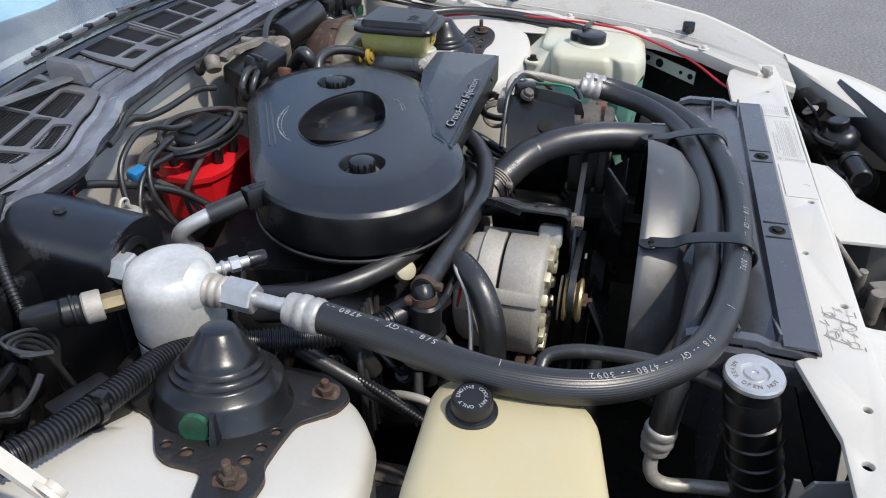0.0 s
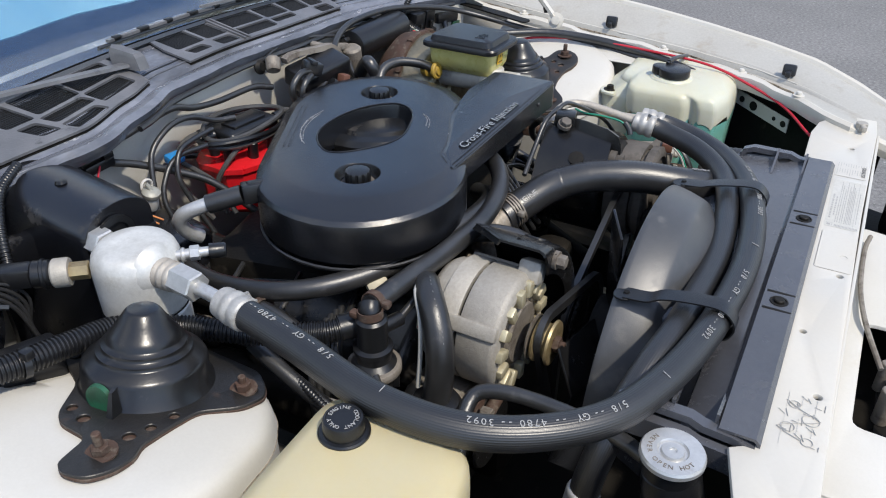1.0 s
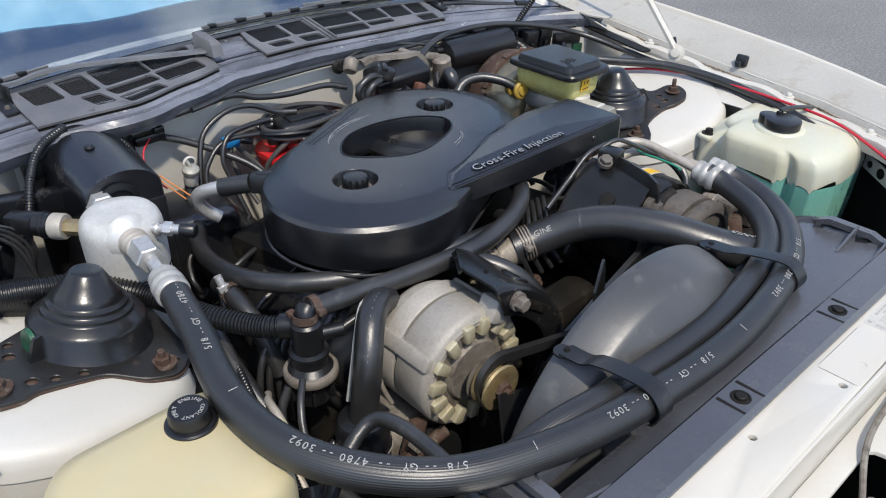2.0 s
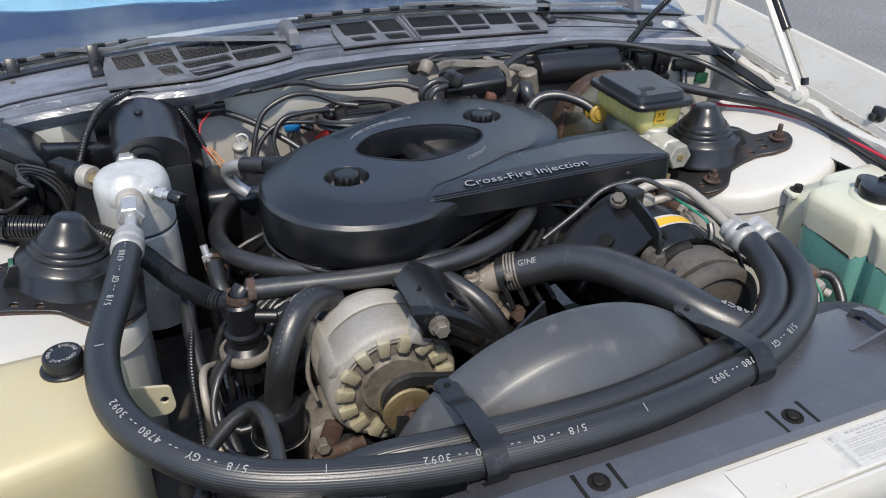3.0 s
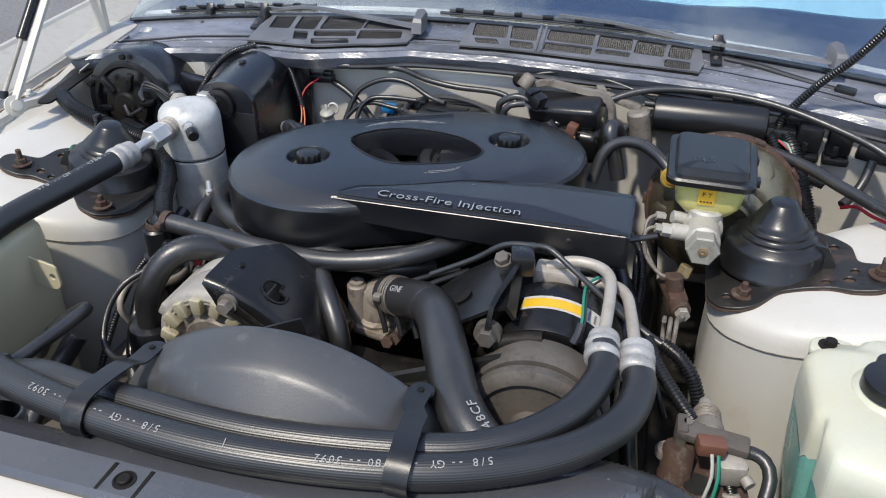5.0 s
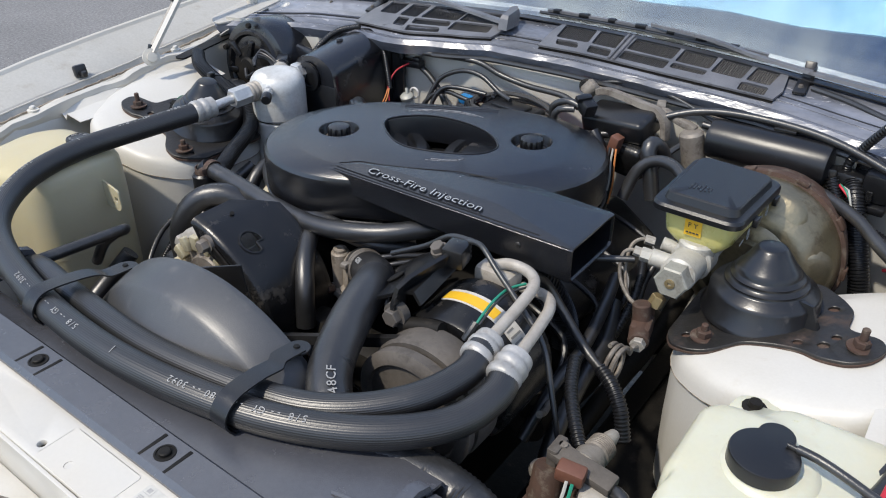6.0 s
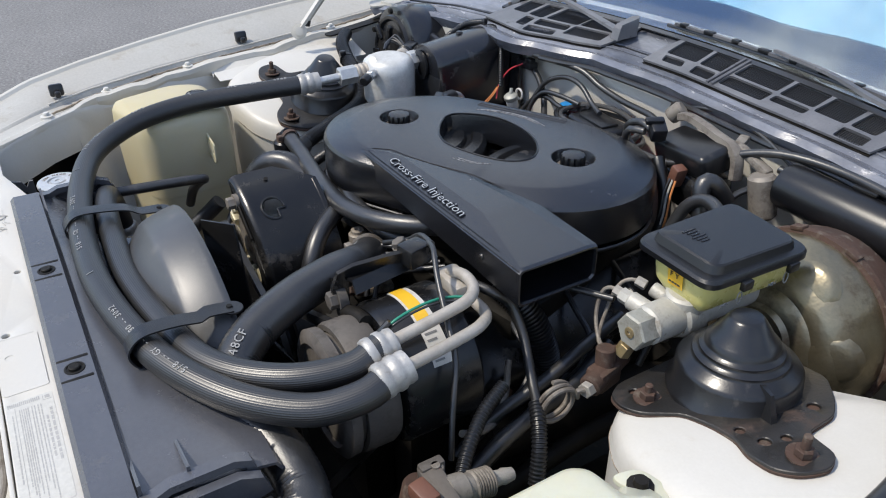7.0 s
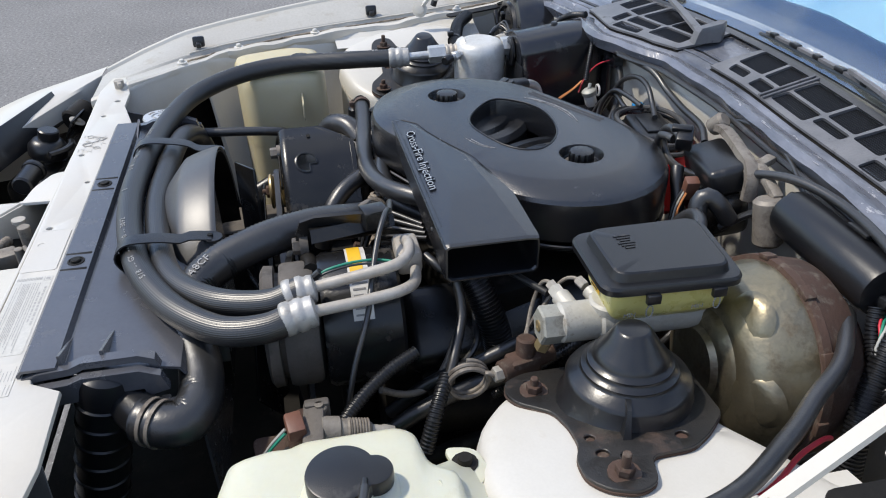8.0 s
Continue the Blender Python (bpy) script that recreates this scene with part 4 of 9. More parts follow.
def build_knobs():
    a = bpy.data.objects["air_cleaner"]
    for x, y in KNOBS:
        seg = 48
        c = V(x, y, 0.9005)
        part("knob_well", lathe([(0.0295, 0.0217), (0.0285, 0.0205), (0.0270, 0.010), (0.0255, 0.0085), (0.0, 0.0085)], c, (0, 0, 1), 32, cap=False), BLACK_METAL, a)
        bm = bmesh.new()
        rings = []
        for r, z, fl in ((0.0165, 0.009, 0.12), (0.0165, 0.0235, 0.12), (0.0155, 0.0258, 0.07), (0.012, 0.0268, 0.0)):
            rings.append([bm.verts.new(c + V(r * (1 - fl * (k % 4 == 0)) * math.cos(2 * math.pi * k / seg), r * (1 - fl * (k % 4 == 0)) * math.sin(2 * math.pi * k / seg), z)) for k in range(seg)])
        for p, q in zip(rings, rings[1:]):
            for k in range(seg):
                bm.faces.new((p[k], p[(k + 1) % seg], q[(k + 1) % seg], q[k]))
        bm.faces.new(rings[-1])
        part("wing_knob", bm, BLACK_PLASTIC, a, sharp=25)
        part("washer", lathe([(0.0215, 0.0088), (0.0215, 0.0098), (0.0170, 0.0100), (0.016, 0.0085)], c, (0, 0, 1), 28, cap=False), DUSTY, a)


build_knobs()


SNOUT_RIDGE = [(-0.060, -0.1215, 0.9212), (-0.030, -0.1000, 0.9238), (0.0, -0.0910, 0.9248), (0.10, -0.0878, 0.9258), (0.183, -0.0872, 0.9262), (0.298, -0.1150, 0.9212)]
SNOUT_MEET = [(-0.060, -0.1170, 0.9205), (-0.035, -0.0910, 0.9216), (0.0, -0.0800, 0.9216), (0.030, -0.0675, 0.9216), (0.086, -0.0400, 0.9214), (0.140, -0.0262, 0.9212), (0.195, -0.0140, 0.9212), (0.298, -0.0132, 0.9188)]
SNOUT_CREST = [(-0.060, -0.1190, 0.9210), (-0.030, -0.0960, 0.9234), (0.0, -0.0855, 0.9240), (0.086, -0.0480, 0.9236), (0.183, -0.0386, 0.9260), (0.298, -0.0260, 0.9205)]


def along(table, x):
    for a, b in zip(table, table[1:]):
        if x <= b[0]:
            t = (x - a[0]) / (b[0] - a[0])
            return a[1] + (b[1] - a[1]) * t, a[2] + (b[2] - a[2]) * t
    return table[-1][1:]


def build_snout():
    a = bpy.data.objects["air_cleaner"]

    def sec(x):
        t = (x + 0.060) / 0.358
        yf, zf, zb = -0.1242 + 0.0047 * t, 0.9200, 0.886 - 0.0125 * t
        (yr, zr), (yx, zx), (yj, zj) = along(SNOUT_RIDGE, x), along(SNOUT_CREST, x), along(SNOUT_MEET, x)
        back = max(yj, -0.045) if x < 0.15 else yj + 0.001
        return [(x, yf + 0.005, zb), (x, yf, zb + 0.005), (x, yf, zf - 0.002), (x, yf + 0.0018, zf), (x, yr, zr), (x, yx, zx), (x, yj, zj), (x, back, zj - 0.008), (x, back, zb + 0.005), (x, back - 0.005, zb)]

    xs = [-0.060, -0.045, -0.030, -0.015, 0.0, 0.030, 0.060, 0.086, 0.100, 0.140, 0.183, 0.195, 0.240, 0.285, 0.294]
    loops = [sec(x) for x in xs]
    out = sec(0.298)
    cen = Vector((0.298, -0.066, 0.8975))

    def inset(x, d):
        res = []
        for p in out:
            v = Vector((0, p[1] - cen.y, p[2] - cen.z))
            res.append((x, cen.y + v.y * (1 - d / 0.053), cen.z + v.z * (1 - d / 0.0235)))
        return res
    part("snout", loft(loops + [inset(0.2985, 0.0012), inset(0.2988, 0.0030), inset(0.296, 0.0042), inset(0.20, 0.0060)], cap=True), LID_PAINT, a, sharp=7)
    # a fine joint where the snout meets the lid
    part("joint_line", hose([(x, along(SNOUT_MEET, x)[0], 0.9224) for x in (-0.054, -0.045, -0.035, -0.018, 0.0, 0.015, 0.030, 0.058, 0.086, 0.112, 0.140)], 0.0007, 6, 0.006), BLACK_METAL, a)
    m = frame_matrix((0.0835, -0.1062, 0.92265), (1, 0.004, 0.001), (0, -0.152, 1)) @ Matrix.Diagonal((1.20, 0.93, 1, 1))
    part("letter_backing", text_mesh("Cross-Fire Injection", 0.0185, m, 0.0017, -0.0007), LID_PAINT, a)
    part("raised_lettering", text_mesh("Cross-Fire Injection", 0.0185, m @ Matrix.Translation((0, 0, 0.0019)), 0.0003, 0.0003), ALU_BRIGHT, a, "silver faced raised lettering")
    for dy, dz, x1 in ((0.0008, 0.0002, 0.296), (0.0062, 0.0012, 0.255)):
        part("seam_line", hose([(-0.052, -0.1242 + dy, 0.9200 + dz), (0.10, -0.1222 + dy, 0.9200 + dz), (x1, -0.1242 + 0.0047 * (x1 + 0.06) / 0.358 + dy, 0.9200 + dz)], 0.0007, 6), BLACK_METAL, a)
    part("rivet", lathe([(0.0, 0.002), (0.003, 0.0015), (0.004, 0)], (0.231, -0.1204, 0.9035), (0, -1, 0), 12), BLACK_METAL, a)


build_snout()


# ---- strut cups ----
def build_cup(s):
    z0 = tower_z(0.47) + 0.004
    ux, uy = (0.475, 0.020) if s > 0 else (0.483, -0.002)
    tilt = Vector((-s * 0.20, 0, 1)).normalized()
    t = thing("strut_mount_cap", (s * 0.47, 0.005, z0), "black rubber strut cap on a rusty-edged steel plate", "strut cap", "strut caps")
    if s > 0:
        poly = [(0.410, -0.082), (0.432, -0.088), (0.452, -0.082), (0.478, -0.054), (0.506, -0.049), (0.534, -0.050), (0.553, -0.060), (0.580, -0.062), (0.598, -0.050), (0.608, -0.028), (0.600, -0.008), (0.566, 0.002), (0.565, 0.041), (0.550, 0.064), (0.523, 0.092), (0.43, 0.105), (0.398, 0.05), (0.398, -0.06)]
    else:
        poly = [(0.419, -0.100), (0.435, -0.112), (0.463, -0.107), (0.492, -0.081), (0.524, -0.080), (0.557, -0.081), (0.571, -0.090), (0.594, -0.091), (0.614, -0.081), (0.619, -0.060), (0.613, -0.048), (0.577, -0.037), (0.576, 0.0), (0.566, 0.014), (0.526, 0.042), (0.50, 0.10), (0.43, 0.105), (0.400, 0.04), (0.402, -0.075)]
    poly = round_poly(poly, 0.009, 3)
    holes = [disc_loop(x, y, r, 10) for x, y, r in (((0.552, -0.036, 0.006), (0.560, -0.018, 0.005), (0.528, -0.038, 0.005), (0.420, -0.06, 0.005), (0.545, 0.040, 0.006), (0.45, 0.092, 0.005)) if s > 0 else ((0.555, -0.064, 0.006), (0.535, -0.068, 0.005), (0.510, -0.070, 0.005), (0.425, -0.085, 0.005), (0.560, -0.012, 0.006), (0.555, 0.010, 0.005)))]
    for dz, g, mt, nm in ((0.0, 1.004, RUST, "backing_plate"), (0.0035, 1.0, PLATE, "mount_plate")):
        bm = slab(poly, dz, dz + 0.0034, 0.0008, 1, None, holes if mt is PLATE else ())
        for v in bm.verts:
            x, y = 0.47 + (v.co.x - 0.47) * g, v.co.y * g
            v.co = Vector((s * x, y, tower_z(x) + 0.001 + v.co.z))
        bmesh.ops.recalc_face_normals(bm, faces=bm.faces)
        part(nm, bm, mt, t)
    prof = [(0.0665, 0.004), (0.0655, 0.010), (0.0615, 0.014), (0.0605, 0.036), (0.0585, 0.041), (0.0520, 0.046), (0.0500, 0.048), (0.0502, 0.0510), (0.0455, 0.0535), (0.0440, 0.0555), (0.0443, 0.0585), (0.0400, 0.061), (0.0385, 0.063), (0.0385, 0.066), (0.0340, 0.070), (0.0255, 0.083), (0.0190, 0.0925), (0.0168, 0.0946), (0.0150, 0.0952), (0.0, 0.0958)]
    prof = [(r * (1.0 if z < 0.012 else 0.985 if z < 0.037 else 0.965 if z < 0.042 else 0.90), 0.004 + (z - 0.004) * 0.93) for r, z in prof]
    part("cap", lathe(prof, (s * ux, uy, z0 - 0.002), (-s * (0.05 if s > 0 else 0.20), 0, 1), 48), RUBBER_SOFT, t, sharp=60)
    # the moulded lug at the outer foot
    part("lug", loft([[(s * (ux + 0.044 + dx * k), uy - 0.020 + dy * k, z0 + 0.010 + zz) for dx, dy in ((-0.014, -0.004), (0.024, -0.014), (0.026, -0.006), (-0.008, 0.008))] for k, zz in ((1.2, -0.006), (0.9, 0.010), (0.4, 0.034))]), RUBBER_SOFT, t)
    for x, y, h in ((0.584, -0.031 if s > 0 else -0.066, 0.024), (0.438, -0.060 if s > 0 else -0.088, 0.018)):
        zb = tower_z(x) + 0.008
        part("stud", join(lathe([(0.014, 0), (0.014, 0.002), (0.0, 0.0022)], (s * x, y, zb), (0, 0, 1), 16), hexrod((s * x, y, zb + 0.002), (s * x, y, zb + 0.010), 0.0082), rod((s * x, y, zb), (s * x, y, zb + h), 0.0040, 10, 0.001)), RUST, t)
    if s < 0:
        part("paint_dab", lathe([(0.0145, -0.004), (0.0135, 0.0004), (0.0, 0.0012)], (-0.5405, -0.0095, z0 + 0.032), (-0.97, -0.13, 0.20), 20), GREEN_PAINT, t, "green inspection paint dab")


for _s in (1, -1):
    build_cup(_s)


GLYPHS = {}


def glyph(ch, size):
    if (ch, size) not in GLYPHS:
        GLYPHS[(ch, size)] = text_mesh(ch, size, Matrix.Identity(4), 0.0003)
    return GLYPHS[(ch, size)].copy()


# ---- radiator, shroud and fan dome ----
def build_shroud():
    r = thing("radiator_shroud", (0.03, -0.47, 0.80), "black plastic radiator shroud with a domed fan cover", "radiator shroud")
    # top panel, front flange step, end brackets
    xs = [-0.295, -0.235, -0.165, -0.120, 0, 0.15, 0.336]
    sec = [(-0.552, 0.838), (-0.552, 0.8555), (-0.549, 0.8585), (-0.520, 0.8580), (-0.517, 0.8525), (-0.514, 0.8505), (-0.44, 0.846), (-0.405, 0.838), (-0.398, 0.825), (-0.396, 0.60)]
    cutback = lambda x, y: -0.500 - 0.35 * (-0.44 - y) if x < -0.16 and y > -0.45 else y
    part("top_panel", sheet([[(x, cutback(x, y), z) for y, z in sec] for x in xs], 0.003), FADED, r, sharp=25)
    for x in (-0.070, 0.136):
        part("clip_pocket", rbox((0.030, 0.0300, 0.0012), (x, -0.5355, 0.8604), (0, 0, 0), 0.0004), FADED, r)
        # Dark strips laid on the flange for the shade of two grooves.
        for dx in (-0.0175, 0.0175):
            part("pocket_slot", rbox((0.0042, 0.0300, 0.0016), (x + dx, -0.5355, 0.8608), (0, 0, 0), 0.0006), DARK, r, "dark strip standing in for a shaded slot beside the clip")
        part("pocket_bolt", join(lathe([(0.0100, 0.0), (0.0098, 0.0012), (0.0080, 0.0014), (0.0078, 0.0006), (0.0058, 0.0006), (0.0056, 0.0030), (0.0046, 0.0038), (0.0, 0.0038)], (x, -0.5355, 0.8608), (0, 0, 1), 24)), DARK, r)
    for x, s in ((-0.292, -1), (0.333, 1)):
        # upper lip and the thicker stepped lower lip outside it
        def run(dx, dz):
            return [V(x + s * dx, -0.562, 0.846 + dz), V(x + s * dx, -0.535, 0.853 + dz), V(x + s * dx, -0.505, 0.855 + dz), V(x + s * dx, -0.493, 0.860 + dz), V(x + s * dx, -0.440, 0.860 + dz), V(x + s * dx, -0.428, 0.855 + dz), V(x + s * dx, -0.424, 0.840 + dz)]
        part("end_bracket", join(sweep(run(0.0, 0.0), lambda i, q: [(-0.004, -0.006), (0.004, -0.006), (0.004, 0.006), (-0.004, 0.006)]), sweep(run(0.013, -0.016), lambda i, q: [(-0.013, -0.005), (0.010, -0.005), (0.010, 0.005), (-0.013, 0.005)]), rbox((0.024, 0.100, 0.006), (x + s * 0.004, -0.485, 0.838), (0, 0, 0), 0.002)), FADED, r, sharp=30)
        for y in (-0.515, -0.475):
            bm = bmesh.new()
            q = [bm.verts.new(p) for p in ((x - s * 0.002, y - 0.0015, 0.846), (x - s * 0.058, y - 0.0015, 0.852), (x - s * 0.004, y - 0.0015, 0.869), (x - s * 0.004, y + 0.0015, 0.846), (x - s * 0.060, y + 0.0015, 0.852), (x - s * 0.004, y + 0.0015, 0.869))]
            for f in ((0, 1, 2), (5, 4, 3), (0, 3, 4, 1), (1, 4, 5, 2), (2, 5, 3, 0)):
                bm.faces.new([q[i] for i in f])
            bmesh.ops.recalc_face_normals(bm, faces=bm.faces)
            part("gusset", bm, FADED, r, smooth=False)
    # fan dome: a barrel that leans down to the panel in front
    R, cz, cx = 0.218, 0.693, -0.003
    rows = []
    for i in range(49):
        a = radians(-78 + 156 * i / 48)
        row = []
        for y, k in ((-0.372, 0.998), (-0.374, 1.004), (-0.380, 1.002), (-0.395, 0.986), (-0.409, 0.966), (-0.4175, 0.950), (-0.4205, 0.940), (-0.4235, 0.924), (-0.436, 0.856), (-0.450, 0.778), (-0.462, 0.712), (-0.470, 0.66)):
            row.append((cx + R * k * math.sin(a), y, cz + R * k * math.cos(a) + 0.0))
        rows.append(row)
    part("fan_dome", sheet(rows, 0.003), DOME, r, sharp=40)
    # Dark skin added inside the dome so that its mouth looks shaded.
    dark_skin = [[(cx + R * k * math.sin(radians(a)), y, cz + R * k * math.cos(radians(a))) for y, k in ((-0.3735, 0.978), (-0.400, 0.965), (-0.425, 0.90), (-0.445, 0.80), (-0.452, 0.5), (-0.452, 0.05))] for a in range(-88, 89, 4)]
    part("dome_lining", sheet(dark_skin, 0.002), DARK, r)


build_shroud()


def build_radiator_tank(x, y, top, cap):
    t = thing("radiator", (x, y, 0.45), "black ribbed radiator side tank" + (" with a silver pressure cap" if cap else " with hose neck"), "radiator tank")
    lean = V(0, 0.25, 1).normalized()
    foot = V(x, y, top) - lean * 0.36
    prof = [(0.020, 0.0), (0.027, 0.004)]
    h = 0.012
    while h < 0.318:
        prof += [(0.0272, h), (0.0272, h + 0.021), (0.0292, h + 0.0225), (0.0292, h + 0.0245), (0.0272, h + 0.026)]
        h += 0.026
    prof += [(0.0272, 0.345), (0.025, 0.355), (0.018, 0.360), (0.0, 0.361)]
    part("tank", lathe(prof, foot, lean, 32), BLACK_PLASTIC, t, sharp=40)
    return t


_t = build_radiator_tank(-0.335, -0.489, 0.835, True)
for _k, _ch in enumerate("NEVER OPEN HOT"):
    if _ch != " ":
        _a = radians(62 + 14 * _k)
        part("cap_lettering", move(glyph(_ch, 0.0065), pose(-0.335 + 0.0205 * math.cos(_a), -0.489 + 0.0205 * math.sin(_a), 0.8548, 0, 0, math.degrees(_a) + 90)), GRIMY_ALU, _t)
part("filler_neck", lathe([(0.026, 0.0), (0.026, 0.012), (0.023, 0.013)], (-0.335, -0.489, 0.832), (0, 0, 1), 28), BLACK_PLASTIC, _t)
part("pressure_cap", lathe([(0.0275, 0.0), (0.0290, 0.002), (0.0290, 0.0060), (0.0275, 0.0085), (0.0140, 0.0088), (0.0125, 0.0065), (0.0105, 0.0062), (0.0095, 0.0088), (0.0035, 0.0090), (0.0030, 0.0075), (0.0, 0.0075)], (-0.335, -0.489, 0.846), (0, 0, 1), 48), ALU_BRIGHT, _t, "silver aluminium pressure cap", sharp=30)
_t = build_radiator_tank(0.334, -0.474, 0.850, False)
part("hose_neck", rod((0.340, -0.462, 0.809), (0.374, -0.436, 0.809), 0.022, 20, 0.002), BLACK_PLASTIC, _t)


# ---- hoses of the air conditioning ----
HOSE_R = 0.0158
OUTER = [(-0.404, -0.045, 0.900), (-0.407, -0.075, 0.899), (-0.420, -0.150, 0.897), (-0.440, -0.255, 0.892), (-0.425, -0.345, 0.886), (-0.365, -0.420, 0.879), (-0.282, -0.458, 0.873), (-0.154, -0.482, 0.868), (0.001, -0.489, 0.868),
         (0.15, -0.466, 0.866), (0.25, -0.422, 0.863), (0.310, -0.365, 0.862), (0.328, -0.315, 0.868), (0.322, -0.280, 0.876)]
INNER = [(0.290, -0.276, 0.884), (0.292, -0.310, 0.874), (0.268, -0.365, 0.868), (0.215, -0.412, 0.863), (0.143, -0.437, 0.861), (0.0, -0.456, 0.860), (-0.153, -0.450, 0.859), (-0.235, -0.440, 0.855), (-0.300, -0.428, 0.826), (-0.326, -0.420, 0.785), (-0.334, -0.416, 0.752)]
def print_on(line, s0, words, size, r, side, flip=1):
    """White stencil characters laid along a hose from the arc length s0, on the side that faces `side`."""
    acc = [0.0]
    for a, b in zip(line, line[1:]):
        acc.append(acc[-1] + (b - a).length)

    def at(s):
        s = min(max(s, 0.0), acc[-1] - 1e-5)
        for i in range(len(line) - 1):
            if s <= acc[i + 1]:
                f = (s - acc[i]) / (acc[i + 1] - acc[i])
                return line[i].lerp(line[i + 1], f), (line[i + 1] - line[i]).normalized()
        return line[-1], (line[-1] - line[-2]).normalized()

    out = []
    s = s0
    for ch in words:
        if ch != " ":
            p, t = at(s)
            t = t * flip
            n = (Vector(side) - t * t.dot(Vector(side))).normalized()
            m = frame_matrix(p + n * (r + 0.0002), t, n)
            out.append(move(glyph(ch, size), m))
        s += flip * size * (0.36 if ch == " " else 0.62)
    return join(*out)


def build_ac_hoses():
    h = thing("ac_suction_hose", (-0.404, -0.05, 0.89), "thick ribbed black air conditioning hose with white stencil print", "hose", "air conditioning hoses")
    part("tube", ribbed_hose(OUTER, HOSE_R), HOSE_RUBBER, h, sharp=60)
    line = spline(OUTER, 0.006)
    acc = 0.0
    tot = sum((b - a).length for a, b in zip(line, line[1:]))
    # print runs from the compressor end towards the receiver, between tick marks
    period = 0.283
    near = min(range(len(line)), key=lambda i: (line[i] - V(0.001, -0.489, 0.868)).length)
    mid = sum((line[i + 1] - line[i]).length for i in range(near))
    for k in (-2, -1, 0, 1):
        s = mid + k * period
        if 0.03 < s < tot - 0.05 and k < 1:
            part("tick_mark", print_on(line, s, "|", 0.0095, HOSE_R, (0.0, -0.35, 1), -1), WHITE_INK, h)
        s0 = s - 0.222 * period
        for w, word in ((0.0, "5/8"), (0.024, "--"), (0.040, "GY"), (0.060, "--"), (0.078, "4780"), (0.106, "--"), (0.122, "3092")):
            if 0.04 < s0 - w < tot - 0.06:
                part("stencil_print", print_on(line, s0 - w, word, 0.0098, HOSE_R, (0.0, -0.35, 1), -1), WHITE_INK, h, "white stencil characters")
    part("crimp", lathe([(0.0150, -0.001), (0.0172, 0), (0.0184, 0.003), (0.0184, 0.009), (0.0170, 0.011), (0.0170, 0.014), (0.0184, 0.016), (0.0184, 0.022), (0.0168, 0.024), (0.0168, 0.027), (0.0172, 0.029), (0.0165, 0.036), (0.009, 0.038)], (-0.408, -0.078, 0.8985), (0.14, 1, 0.03), 24), CRIMP, h, sharp=60)
    part("crimp", lathe([(0.0150, -0.001), (0.0172, 0), (0.0184, 0.003), (0.0184, 0.009), (0.0170, 0.011), (0.0170, 0.014), (0.0184, 0.016), (0.0184, 0.022), (0.0168, 0.024), (0.0168, 0.027), (0.0172, 0.029), (0.0165, 0.034), (0.009, 0.036)], (0.3235, -0.296, 0.872), (-0.06, 1, 0.18), 24), CRIMP, h, sharp=60)
    part("steel_pipe", hose([(-0.402, -0.042, 0.900), (-0.398, 0.010, 0.903)], 0.0075, 14), ALU_BRIGHT, h)
    part("flare_nut", hexrod((-0.3995, -0.006, 0.902), (-0.397, 0.027, 0.9035), 0.0165), ALU_BRIGHT, h)
    h2 = thing("ac_discharge_hose", (0.0, -0.45, 0.86), "ribbed black air conditioning hose running beside its twin", "hose", "air conditioning hoses")
    part("tube", ribbed_hose(INNER, HOSE_R * 0.95), HOSE_RUBBER, h2, sharp=60)
    pr = [(0.0145, -0.001), (0.0166, 0), (0.0176, 0.003), (0.0176, 0.008), (0.0162, 0.010), (0.0162, 0.013), (0.0176, 0.015), (0.0176, 0.020), (0.0158, 0.022), (0.0150, 0.025), (0.0160, 0.027), (0.0150, 0.032), (0.008, 0.034)]
    part("crimp", lathe(pr, (0.2905, -0.292, 0.8785), (-0.05, 1, 0.16), 24), CRIMP, h2, sharp=60)
    part("crimp", lathe(pr, (-0.3325, -0.4165, 0.760), (-0.10, 0.10, -1), 24), CRIMP, h2, sharp=60)
    part("lower_pipe", hose([(-0.336, -0.414, 0.735), (-0.344, -0.411, 0.715), (-0.349, -0.416, 0.700), (-0.347, -0.432, 0.690), (-0.341, -0.460, 0.688), (-0.336, -0.51, 0.690)], 0.0078, 12), CRIMP, h2)


build_ac_hoses()


def band(pts, w, thick=0.0022):
    """A flat strap along pts, w wide along x."""
    line = spline(pts, 0.004)
    rows = []
    for p in line:
        rows.append([(p.x - w / 2, p.y, p.z), (p.x, p.y, p.z + 0.0003), (p.x + w / 2, p.y, p.z)])
    return sheet(rows, thick)


